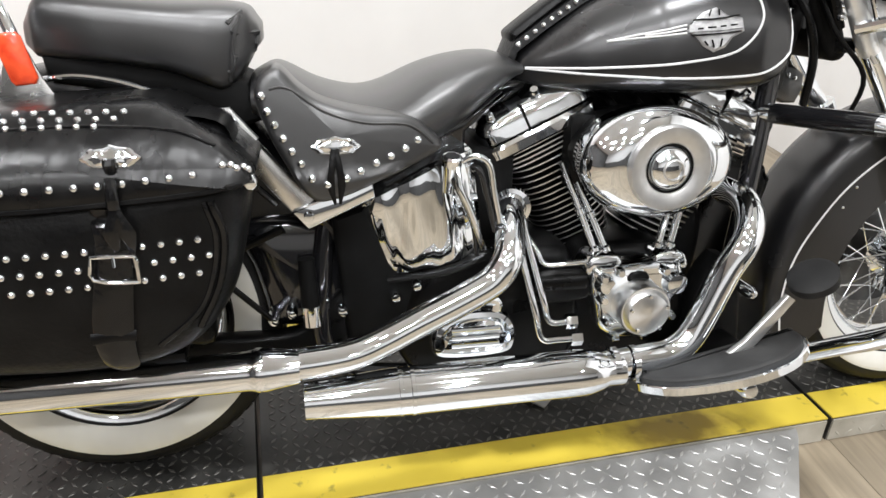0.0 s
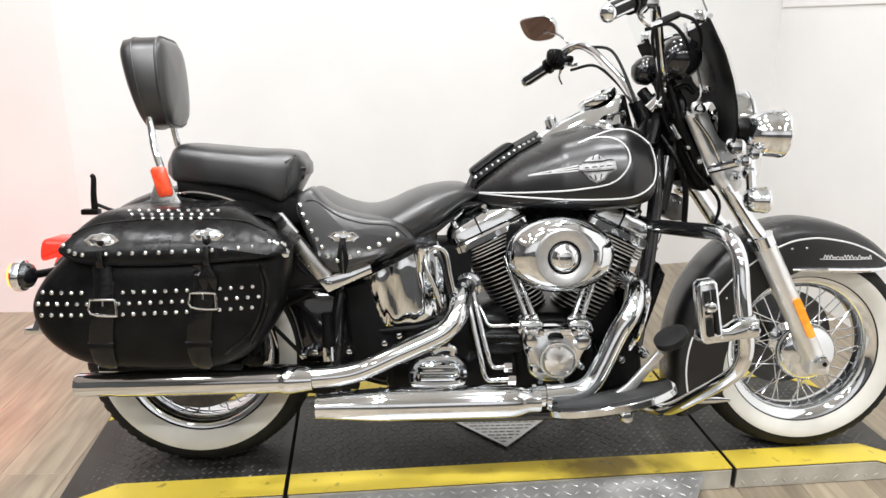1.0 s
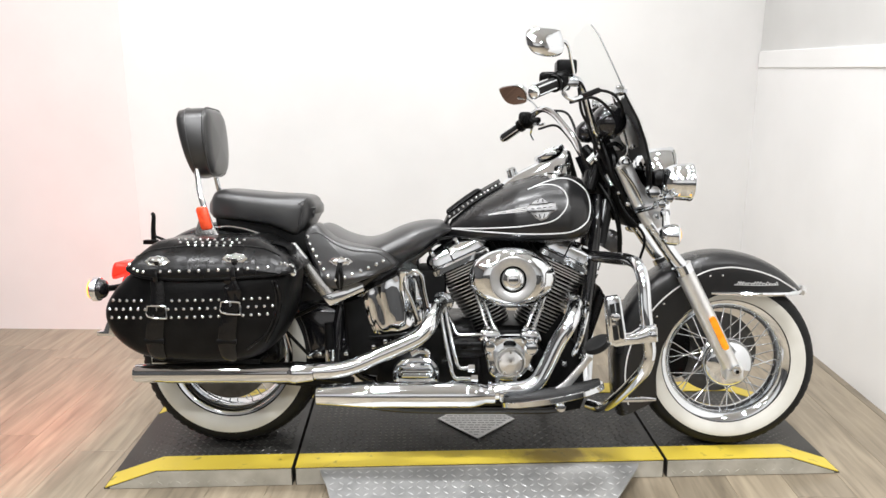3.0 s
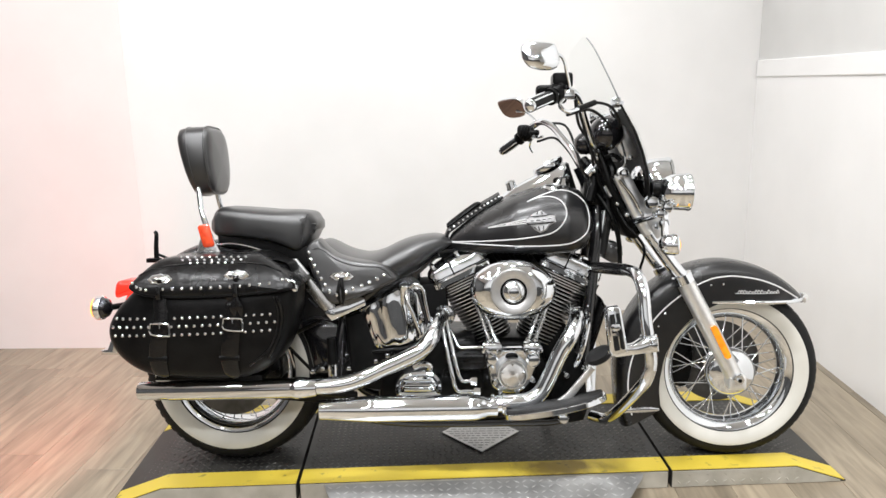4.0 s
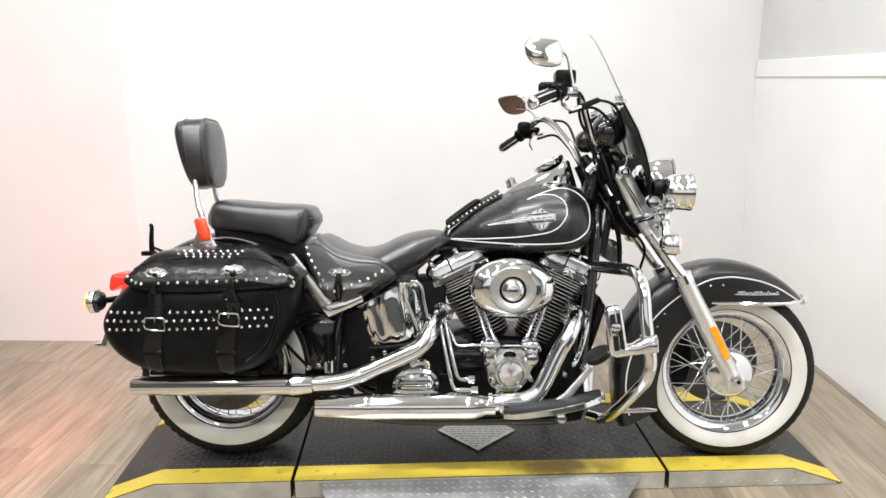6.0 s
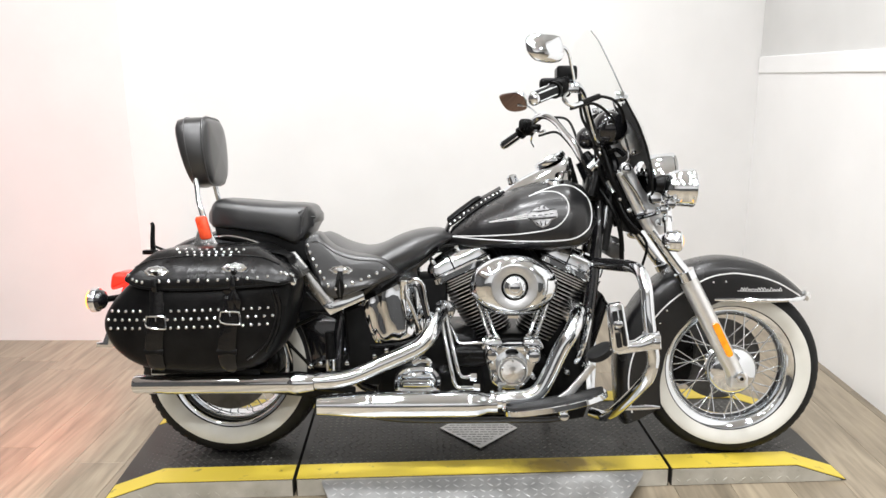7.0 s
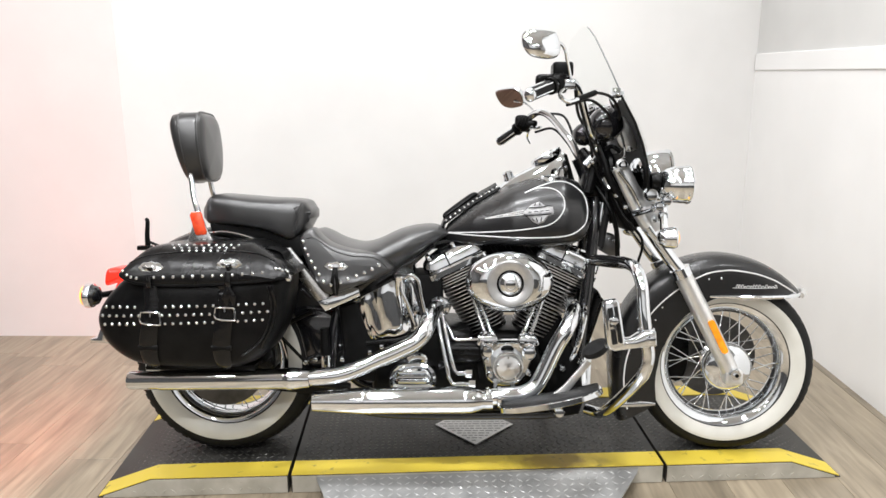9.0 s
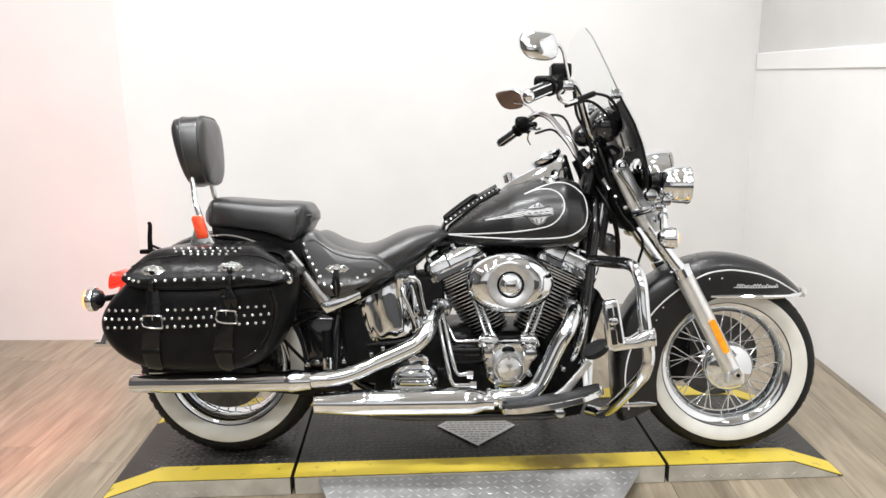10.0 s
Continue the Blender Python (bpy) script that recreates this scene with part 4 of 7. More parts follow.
box(bm, -0.63, -0.572, -0.365, -0.3, 0.892, 0.934, 0.01, 3)
part("reservoir", bm, BLACK, bars, "black brake fluid reservoir")
bm = bmesh.new()
tube(bm, [(-0.556, -0.337, 0.832), (-0.497, -0.28, 0.857)], 0.0085, 10, 1)
part("cable_sleeve", bm, BLACK, bars)
# instrument shell behind the windshield, cables and wiring
bm = bmesh.new()
lathe(bm, [(0, 0.055), (0.02, 0.052), (0.038, 0.04), (0.05, 0.02), (0.054, 0), (0.05, -0.022), (0.037, -0.04), (0.02, -0.05), (0, -0.053)], 32, orient((-0.438, -0.14, 0.775), (0.75, 0.2, 0.2)))
fpart("instrument_shell", bm, GLOSS, None, "round gloss black instrument shell")
bm = bmesh.new()
lathe(bm, [(0, 0.04), (0.02, 0.037), (0.033, 0.022), (0.037, 0), (0.033, -0.02), (0.018, -0.035), (0, -0.04)], 24, orient((-0.483, -0.02, 0.753), (0.5, 0.1, 0.4)))
fpart("riser_cover", bm, GLOSS, None, "gloss black riser cover")
for pts in (
    [(-0.53, -0.31, 0.845), (-0.497, -0.28, 0.857), (-0.445, -0.25, 0.847), (-0.409, -0.2, 0.807), (-0.408, -0.16, 0.768)],
    [(-0.587, -0.34, 0.816), (-0.513, -0.28, 0.836), (-0.455, -0.22, 0.81), (-0.415, -0.16, 0.771)],
    [(-0.571, 0.27, 0.846), (-0.519, 0.2, 0.829), (-0.497, 0.12, 0.755), (-0.487, 0.05, 0.676)],
    [(-0.606, 0.33, 0.782), (-0.551, 0.26, 0.79), (-0.515, 0.15, 0.737), (-0.493, 0.06, 0.676)],
    [(-0.557, -0.3, 0.86), (-0.539, -0.24, 0.801), (-0.498, -0.15, 0.757), (-0.453, -0.05, 0.7), (-0.44, -0.04, 0.6)],
    [(-0.523, -0.24, 0.826), (-0.489, -0.15, 0.748), (-0.457, -0.06, 0.645), (-0.43, -0.08, 0.54)],
    [(-0.54, -0.26, 0.84), (-0.51, -0.2, 0.77), (-0.47, -0.12, 0.7), (-0.43, -0.1, 0.62), (-0.42, -0.1, 0.5)],
):
    bm = bmesh.new()
    tube(bm, pts, 0.0045, 8, 6)
    fpart("cable", bm, RUBBER, None, "black control cable")
bm = bmesh.new()
tube(bm, [(0.455, -0.06, 0.897), (0.43, -0.06, 0.796), (0.41, -0.06, 0.686)], 0.014, 12, 4)
part("brake_hose", bm, RUBBER, bike, "thick black hose beside the steering head")
bm = bmesh.new()
box(bm, -0.49, -0.42, -0.07, 0.05, 0.55, 0.63, 0.012, 2)
block = fpart("switch_block", bm, BLACK, None, "black switch block and wiring at the steering head")
for pts, r in (
    ([(-0.49, -0.02, 0.7), (-0.46, -0.06, 0.64), (-0.48, -0.09, 0.56)], 0.016),
    ([(-0.455, -0.11, 0.72), (-0.435, -0.12, 0.66), (-0.42, -0.125, 0.61), (-0.385, -0.12, 0.55), (-0.365, -0.12, 0.5)], 0.011),
    ([(-0.44, -0.05, 0.74), (-0.42, -0.08, 0.69), (-0.41, -0.1, 0.65), (-0.425, -0.1, 0.57)], 0.015),
    ([(-0.46, -0.06, 0.6), (-0.42, -0.1, 0.53), (-0.39, -0.1, 0.45), (-0.38, -0.08, 0.36)], 0.008),
    ([(-0.42, -0.1, 0.6), (-0.38, -0.13, 0.5), (-0.32, -0.15, 0.42), (-0.33, -0.14, 0.34)], 0.0045),
    ([(-0.43, -0.09, 0.7), (-0.46, -0.1, 0.66), (-0.44, -0.1, 0.6), (-0.4, -0.11, 0.56)], 0.006),
    ([(-0.47, -0.05, 0.72), (-0.44, -0.1, 0.7), (-0.41, -0.11, 0.71), (-0.385, -0.12, 0.69)], 0.007),
):
    bm = bmesh.new()
    tube(bm, pts, r, 10, 5)
    part("wiring_loom", bm, BLACK, block)
for p, q, r in (((-0.48, -0.06, 0.65), (-0.445, -0.07, 0.69), 0.018), ((-0.43, -0.1, 0.61), (-0.415, -0.115, 0.575), 0.012), ((-0.48, 0.05, 0.65), (-0.455, 0.05, 0.7), 0.018)):
    bm = bmesh.new()
    tube(bm, [p, q], r, 12, 1)
    fpart("bar_riser", bm, CHROME, None, "chrome handlebar riser")
bm = bmesh.new()
tube(bm, [(0.42, -0.06, 0.829), (0.408, -0.06, 0.756)], 0.011, 12, 1)
part("lock_barrel", bm, CHROME, bike, "short chrome barrel on the steering head")
for p, r in (((-0.405, -0.13, 0.64), 0.008), ((-0.46, -0.11, 0.7), 0.009), ((-0.4, -0.13, 0.555), 0.007), ((-0.37, -0.13, 0.52), 0.009), ((-0.47, -0.11, 0.66), 0.007), ((-0.43, -0.12, 0.745), 0.006), ((-0.36, -0.14, 0.7), 0.008)):
    bm = bmesh.new()
    lathe(bm, [(0, -r), (r * 0.7, -r * 0.7), (r, 0), (r, 0.02)], 12, Matrix.Translation(p))
    fpart("small_nut", bm, CHROME, None)

# ---------- fuel tank ----------
bm = bmesh.new()
rings = []
for x in np.linspace(-0.094, 0.372, 40):
    lo = float(np.interp(x, [-0.094, -0.05, 0.025, 0.2, 0.308, 0.345, 0.372], [0.71, 0.698, 0.692, 0.69, 0.698, 0.715, 0.775]))
    hi = float(np.interp(x, [-0.094, -0.085, -0.03, 0.024, 0.112, 0.2, 0.285, 0.335, 0.362, 0.372], [0.735, 0.757, 0.8, 0.838, 0.886, 0.913, 0.918, 0.9, 0.855, 0.8]))
    half = float(np.interp(x, [-0.094, -0.06, 0.0, 0.12, 0.28, 0.34, 0.372], [0.058, 0.09, 0.135, 0.192, 0.215, 0.198, 0.135]))
    ring = []
    for j in range(36):
        a = 2 * math.pi * j / 36
        c, s = math.cos(a), math.sin(a)
        e = 0.72 if s > 0 else 0.42
        ring.append((x, half * math.copysign(abs(c) ** e, c), (lo + 0.34 * (hi - lo)) + (0.66 * (hi - lo) if s > 0 else 0.34 * (hi - lo)) * math.copysign(abs(s) ** (0.95 if s > 0 else 0.5), s)))
    rings.append(ring)
loft(bm, rings)
tank = part("fuel_tank", bm, PAINT, bike, "satin black fuel tank with silver pinstripes", 50)
from mathutils.bvhtree import BVHTree

tank_bvh = BVHTree.FromPolygons([v.co for v in tank.data.vertices], [p.vertices for p in tank.data.polygons])


def on_side(bvh, x, z, lift=0.001, start=-0.6):
    """The point of a part's near side at (x, z), lifted off it, and the normal there."""
    hit = bvh.ray_cast(Vector((x, start, z)), Vector((0, 1, 0)))
    if hit[0] is None:
        near = bvh.find_nearest(Vector((x, -0.2, z)))
        return near[0] + near[1] * lift, near[1]
    return hit[0] + hit[1] * lift, hit[1]


def draped(bm, bvh, pts, r, lift=0.0006, steps=6, seg=6, start=-0.6):
    path = smooth_path([(x, 0, z) for x, z in pts], steps)
    tube(bm, [on_side(bvh, q.x, q.z, lift, start)[0] for q in path], r, seg, 1)


for pts in (
    [(-0.08, 0.733), (0.05, 0.741), (0.16, 0.752), (0.235, 0.769), (0.272, 0.81), (0.272, 0.85), (0.245, 0.874), (0.2, 0.876), (0.158, 0.862)],
    [(-0.08, 0.732), (0.06, 0.727), (0.2, 0.726), (0.29, 0.735), (0.337, 0.765), (0.35, 0.81), (0.34, 0.855), (0.305, 0.888), (0.262, 0.897), (0.21, 0.884), (0.158, 0.862)],
):
    bm = bmesh.new()
    draped(bm, tank_bvh, pts, 0.0021)
    part("pinstripe", bm, SILVER, tank)
# badge: crest with a long tapered tail, kept as plain shapes
bm = bmesh.new()
crest = [(0.152, 0.8), (0.166, 0.818), (0.178, 0.828), (0.2, 0.836), (0.216, 0.824), (0.24, 0.82), (0.243, 0.8), (0.224, 0.79), (0.214, 0.775), (0.196, 0.767), (0.178, 0.776), (0.166, 0.79)]
nrm = on_side(tank_bvh, 0.197, 0.802, 0.0)[1]
ring = [on_side(tank_bvh, x, z, 0.0)[0] for x, z in crest]
inner = [on_side(tank_bvh, 0.197 + (x - 0.197) * 0.85, 0.802 + (z - 0.802) * 0.85, 0.005)[0] for x, z in crest]
loft(bm, [[p - nrm * 0.002 for p in ring], [p + nrm * 0.003 for p in ring], inner])
part("badge", bm, PEWTER, tank, "silver metal crest badge with a tapered tail", 30)
bm = bmesh.new()
bar = [(0.153, 0.797), (0.154, 0.808), (0.2, 0.812), (0.238, 0.815), (0.239, 0.804), (0.2, 0.8)]
loft(bm, [[on_side(tank_bvh, x, z, k)[0] for x, z in bar] for k in (0.003, 0.0072, 0.0076)])
part("badge_bar", bm, PEWTER, tank, "raised bar across the badge", 20)
for pts in ([(0.157, 0.792), (0.2, 0.795), (0.236, 0.799)], [(0.16, 0.814), (0.2, 0.818), (0.234, 0.822)], [(0.178, 0.785), (0.184, 0.778)], [(0.19, 0.787), (0.194, 0.775)], [(0.206, 0.789), (0.204, 0.776)], [(0.186, 0.821), (0.19, 0.83)], [(0.202, 0.822), (0.202, 0.831)], [(0.167, 0.802), (0.176, 0.803)], [(0.183, 0.804), (0.196, 0.805)], [(0.203, 0.806), (0.212, 0.807)], [(0.219, 0.808), (0.23, 0.809)]):
    bm = bmesh.new()
    draped(bm, tank_bvh, pts, 0.0014, 0.0075, 3)
    part("badge_line", bm, MATT, tank)
for pts in ([(0.152, 0.809), (0.12, 0.802), (0.08, 0.793), (0.036, 0.782)], [(0.152, 0.797), (0.12, 0.793), (0.08, 0.788), (0.036, 0.7815)], [(0.152, 0.803), (0.12, 0.7975), (0.09, 0.7925)]):
    bm = bmesh.new()
    draped(bm, tank_bvh, pts, 0.0016)
    part("badge_tail", bm, SILVER, tank)
# chrome console, filler caps and leather strip with studs
bm = bmesh.new()
loft(bm, [[(x, -w * 1.35, z0), (x, -w * 1.08, z0 * 0.55 + z1 * 0.45), (x, -w * 0.86, z0 * 0.2 + z1 * 0.8), (x, -w * 0.6, z1 - 0.003), (x, -w * 0.3, z1), (x, w * 0.3, z1), (x, w * 0.6, z1 - 0.003), (x, w * 0.86, z0 * 0.2 + z1 * 0.8), (x, w * 1.08, z0 * 0.55 + z1 * 0.45), (x, w * 1.35, z0)] for x, w, z0, z1 in ((0.066, 0.014, 0.85, 0.86), (0.075, 0.024, 0.852, 0.872), (0.095, 0.034, 0.86, 0.89), (0.13, 0.042, 0.872, 0.913), (0.19, 0.052, 0.885, 0.944), (0.24, 0.057, 0.89, 0.97), (0.28, 0.058, 0.89, 0.99), (0.296, 0.056, 0.89, 0.99), (0.304, 0.054, 0.89, 0.978))])
console = part("console", bm, CHROME, bike, "chrome tank console with speedometer")
bm = bmesh.new()
loft(bm, [[(x, -w, z0), (x - 0.004, -w * 0.8, z1), (x - 0.004, w * 0.8, z1), (x, w, z0)] for x, w, z0, z1 in ((0.3, 0.055, 0.89, 0.988), (0.308, 0.054, 0.89, 0.984), (0.326, 0.046, 0.88, 0.928), (0.338, 0.04, 0.87, 0.892))])
part("console_pad", bm, BLACK, console, "black console front")
bm = bmesh.new()
lathe(bm, [(0.046, 0.003), (0.048, 0.006), (0.053, 0.003), (0.055, -0.004), (0.053, -0.014)], 36, orient((0.238, 0, 0.982), (-0.48, 0, 0.88)))
part("speedometer", bm, CHROME, console, "round speedometer with chrome bezel")
bm = bmesh.new()
lathe(bm, [(0, 0.003), (0.046, 0.003), (0.047, -0.008)], 32, orient((0.238, 0, 0.982), (-0.48, 0, 0.88)))
part("dial", bm, GLOSS, console, "black dial")
bm = bmesh.new()
lathe(bm, [(0, 0.02), (0.012, 0.02), (0.018, 0.014), (0.018, -0.01)], 20, orient((0.118, 0, 0.912), (-0.3, 0, 0.95)))
part("switch_knob", bm, CHROME, console)
for y in (-0.095, 0.095):
    bm = bmesh.new()
    lathe(bm, [(0, 0.012), (0.025, 0.01), (0.032, 0.004), (0.032, -0.02)], 24, orient((0.245, y, 0.905), (0, 0.25 * math.copysign(1, y), 1)))
    part("filler_cap", bm, CHROME, tank, "chrome fuel filler cap")
bm = bmesh.new()
strip_pts = [(-0.1, 0.735), (-0.085, 0.772), (-0.03, 0.812), (0.024, 0.848), (0.085, 0.882)]
loft(bm, [[(x - 0.004, -0.052, z - 0.012), (x - 0.008, -0.045, z + 0.004), (x - 0.01, 0, z + 0.012), (x - 0.008, 0.045, z + 0.004), (x - 0.004, 0.052, z - 0.012)] for x, z in strip_pts])
bib = part("tank_bib", bm, LEATHER, bike, "black leather tank strip with studs")
sm = stud_mesh("stud", 0.0052, 0.0042, CHROME)
for k in range(13):
    t = k / 12
    x = float(np.interp(t, [0, 0.35, 0.65, 1], [-0.082, -0.02, 0.03, 0.082]))
    z = float(np.interp(x, [p[0] for p in strip_pts], [p[1] for p in strip_pts]))
    share("stud", sm, bib, Matrix.Translation((x - 0.006, -0.05, z - 0.003)) @ Matrix.Rotation(radians(-35), 4, "X"))
bm = bmesh.new()
slab(bm, [(-0.1, 0.786), (-0.088, 0.8), (-0.02, 0.85), (0.006, 0.862), (0.012, 0.848), (-0.06, 0.792), (-0.09, 0.772)], -0.04, 0.04, 0.012, 3)
part("tank_pouch", bm, LEATHER, tank, "small black leather pouch")

# ---------- seats ----------
def lerp_tab(x, tab):
    return float(np.interp(x, [p[0] for p in tab], [p[1] for p in tab]))


def smooth_tab(x, tab, reach=0.022):
    return sum(lerp_tab(x + reach * k / 4, tab) for k in range(-4, 5)) / 9


SEAT_TOP = [(-0.545, 0.72), (-0.52, 0.75), (-0.49, 0.742), (-0.448, 0.716), (-0.4, 0.7), (-0.36, 0.694), (-0.31, 0.708), (-0.266, 0.732), (-0.22, 0.748), (-0.173, 0.757), (-0.125, 0.759), (-0.1, 0.752), (-0.084, 0.736)]
SEAT_LOW = [(-0.545, 0.67), (-0.505, 0.63), (-0.44, 0.58), (-0.35, 0.575), (-0.265, 0.598), (-0.19, 0.642), (-0.118, 0.7), (-0.084, 0.722)]
SEAT_HALF = [(-0.545, 0.13), (-0.49, 0.178), (-0.4, 0.2), (-0.3, 0.192), (-0.2, 0.15), (-0.12, 0.1), (-0.084, 0.068)]
bm = bmesh.new()
rings = []
for x in np.linspace(-0.545, -0.084, 52):
    top, low, half = smooth_tab(x, SEAT_TOP), smooth_tab(x, SEAT_LOW), smooth_tab(x, SEAT_HALF)
    ring = []
    for j in range(28):
        a = 2 * math.pi * j / 28
        c, s = math.cos(a), math.sin(a)
        z = (top + low) / 2 + (top - low) / 2 * math.copysign(abs(s) ** 0.95, s)
        ring.append((x, half * math.copysign(abs(c) ** 0.72, c), z))
    rings.append(ring)
loft(bm, rings)
seat = part("rider_seat", bm, VINYL, bike, "black deep-bucket rider seat with a studded skirt", 60)
SKIRT = [(-0.5342, 0.7243), (-0.502, 0.7556), (-0.4687, 0.7262), (-0.4355, 0.7047), (-0.3748, 0.6871), (-0.3064, 0.6773), (-0.2702, 0.6558), (-0.2536, 0.6236), (-0.3435, 0.5874), (-0.4218, 0.56), (-0.4589, 0.5619), (-0.4902, 0.6069), (-0.5196, 0.6656)]


def skirt_shift(x, y, z):
    k = max(0.0, (0.76 - z) / 0.2)
    return (x, y + (0.035 * (1 - min(1, k)) if z > 0.6 else 0) + 0.03 * max(0, (x + 0.4) / 0.15) * (x > -0.4), z)


bm = bmesh.new()
pillow(bm, SKIRT, [(-0.15, 0.004), (-0.165, 0), (-0.236, 0.0), (-0.243, 0.002), (-0.247, 0.006), (-0.249, 0.011)], 5, skirt_shift, -0.004)
skirt = part("seat_skirt", bm, VINYL, seat, "black leather skirt with chrome studs", 50)
skirt_bvh = BVHTree.FromPolygons([v.co for v in skirt.data.vertices], [p.vertices for p in skirt.data.polygons])
sm_seat = stud_mesh("stud", 0.0068, 0.0055, CHROME)


def place_on(me, name, parent, bvh, x, z, lift=0.0):
    p, n = on_side(bvh, x, z, lift)
    if n.y > 0:
        n = -n
    return share(name, me, parent, orient(p, -n))


for x, z in ((-0.5235, 0.7165), (-0.5166, 0.6949), (-0.5069, 0.6754), (-0.4961, 0.6558), (-0.4844, 0.6363), (-0.4716, 0.6177), (-0.457, 0.5971), (-0.4345, 0.5874), (-0.4061, 0.5952), (-0.3836, 0.604), (-0.3592, 0.6128), (-0.3357, 0.6216), (-0.3122, 0.6314), (-0.2917, 0.6431)):
    place_on(sm_seat, "stud", seat, skirt_bvh, x, z)
bm = bmesh.new()
draped(bm, skirt_bvh, [(-0.5117, 0.7262), (-0.4853, 0.7262), (-0.4355, 0.693), (-0.3748, 0.6734), (-0.3064, 0.6656), (-0.2672, 0.6363)], 0.0022, 0.0002)
part("seam", bm, VINYL, seat)


def concho(parent, bvh, x, z, w, h, label="oval chrome concho with leather tie"):
    p, n = on_side(bvh, x, z, 0.0)
    n = Vector((0, -1, n.z * 0.6)).normalized()
    m = orient(p, -n)
    bm = bmesh.new()
    o = []
    for j in range(32):
        a = 2 * math.pi * j / 32
        sc = 1 + 0.06 * math.cos(8 * a)
        o.append((w * sc * math.copysign(abs(math.cos(a)) ** 1.25, math.cos(a)), h * sc * math.sin(a)))
    loft(bm, [[(a * k, y, b * k) for a, b in o] for y, k in ((0.002, 1), (-0.002, 1), (-0.005, 0.85), (-0.0045, 0.7), (-0.0075, 0.5), (-0.008, 0.15))])
    c = part("concho", bm, CHROME, parent, label, 30, m)
    return c


def hanging_strap(name, parent, bvh, pts, w, start=-0.6, lift=0.003, label="", material=None):
    """A strap lying on the near side along (x, z) pairs; w: half width, one or one a point."""
    path = smooth_path([(x, 0, z) for x, z in pts], 4)
    ws = np.interp(np.linspace(0, 1, len(path)), np.linspace(0, 1, len(pts)), w if isinstance(w, (list, tuple)) else [w] * len(pts))
    bm = bmesh.new()
    rings = []
    for q, k in zip(path, ws.tolist()):
        p, n = on_side(bvh, q.x, q.z, lift, start)
        rings.append([(p.x - k * 0.97, p.y + 0.004, p.z), (p.x - k, p.y - 0.001, p.z), (p.x - k * 0.9, p.y - 0.003, p.z), (p.x - k * 0.4, p.y - 0.0062, p.z), (p.x + k * 0.4, p.y - 0.0062, p.z), (p.x + k * 0.9, p.y - 0.003, p.z), (p.x + k, p.y - 0.001, p.z), (p.x + k * 0.97, p.y + 0.004, p.z)])
    loft(bm, rings)
    return part(name, bm, material or LEATHER, parent, label, 40)


concho(seat, skirt_bvh, -0.4198, 0.6421, 0.0355, 0.0145)
bm = bmesh.new()
p0 = on_side(skirt_bvh, -0.4218, 0.6382, 0.008)[0]
for dx in (-0.006, 0.006):
    tube(bm, [p0, p0 + Vector((dx, -0.008, -0.03)), p0 + Vector((dx * 1.3, -0.005, -0.055)), p0 + Vector((dx * 0.6 + 0.001, 0.0, -0.085))], [0.006, 0.005, 0.006, 0.002], 6, 5, flat=0.4)
part("tie", bm, LEATHER, seat, "knotted leather tie")

P_TOP = [(-0.862, 0.803), (-0.858, 0.826), (-0.848, 0.844), (-0.825, 0.854), (-0.75, 0.848), (-0.65, 0.839), (-0.57, 0.837), (-0.522, 0.832), (-0.504, 0.818), (-0.497, 0.795)]
P_LOW = [(-0.862, 0.787), (-0.858, 0.768), (-0.845, 0.76), (-0.75, 0.755), (-0.66, 0.74), (-0.61, 0.72), (-0.572, 0.702), (-0.545, 0.714), (-0.515, 0.755), (-0.497, 0.783)]
P_HALF = [(-0.862, 0.07), (-0.855, 0.095), (-0.83, 0.115), (-0.76, 0.13), (-0.68, 0.131), (-0.6, 0.128), (-0.54, 0.115), (-0.51, 0.095), (-0.497, 0.07)]
bm = bmesh.new()
rings = []
for x in np.concatenate((np.linspace(-0.862, -0.83, 9), np.linspace(-0.82, -0.545, 20), np.linspace(-0.535, -0.497, 11))).tolist():
    z1, z0, hw = smooth_tab(x, P_TOP, 0.012) + 0.007, smooth_tab(x, P_LOW, 0.012), smooth_tab(x, P_HALF, 0.012)
    mid, hh = (z1 + z0) / 2, (z1 - z0) / 2
    back_x = x - 0.012 - 0.018 * (x > -0.6) * min(1, (x + 0.6) / 0.1)
    rings.append([(back_x, hw * math.copysign(abs(math.cos(t)) ** 0.42, math.cos(t)), mid + hh * math.copysign(abs(math.sin(t)) ** (0.55 if math.sin(t) > 0 else 0.36), math.sin(t)) - 0.006 * (1 - abs(math.sin(t)) ** 0.5)) for t in [2 * math.pi * j / 44 for j in range(44)]])
loft(bm, rings)
pseat = part("passenger_seat", bm, VINYL, bike, "thick black passenger pillion seat", 60)
pseat_bvh = BVHTree.FromPolygons([v.co for v in pseat.data.vertices], [p.vertices for p in pseat.data.polygons])
for pts in ([(-0.548, 0.838), (-0.565, 0.79), (-0.575, 0.725)], [(-0.516, 0.832), (-0.53, 0.79), (-0.545, 0.73)]):
    bm = bmesh.new()
    draped(bm, pseat_bvh, pts, 0.0036, 0.0004)
    part("seam", bm, VINYL, pseat)

# ---------- sissy bar and backrest ----------
BACKREST = [(0.0, 0.122), (0.07, 0.118), (0.108, 0.085), (0.125, 0.02), (0.122, -0.05), (0.095, -0.105), (0.05, -0.12), (0, -0.122), (-0.05, -0.12), (-0.095, -0.105), (-0.122, -0.05), (-0.125, 0.02), (-0.108, 0.085), (-0.07, 0.118)]
bm = bmesh.new()


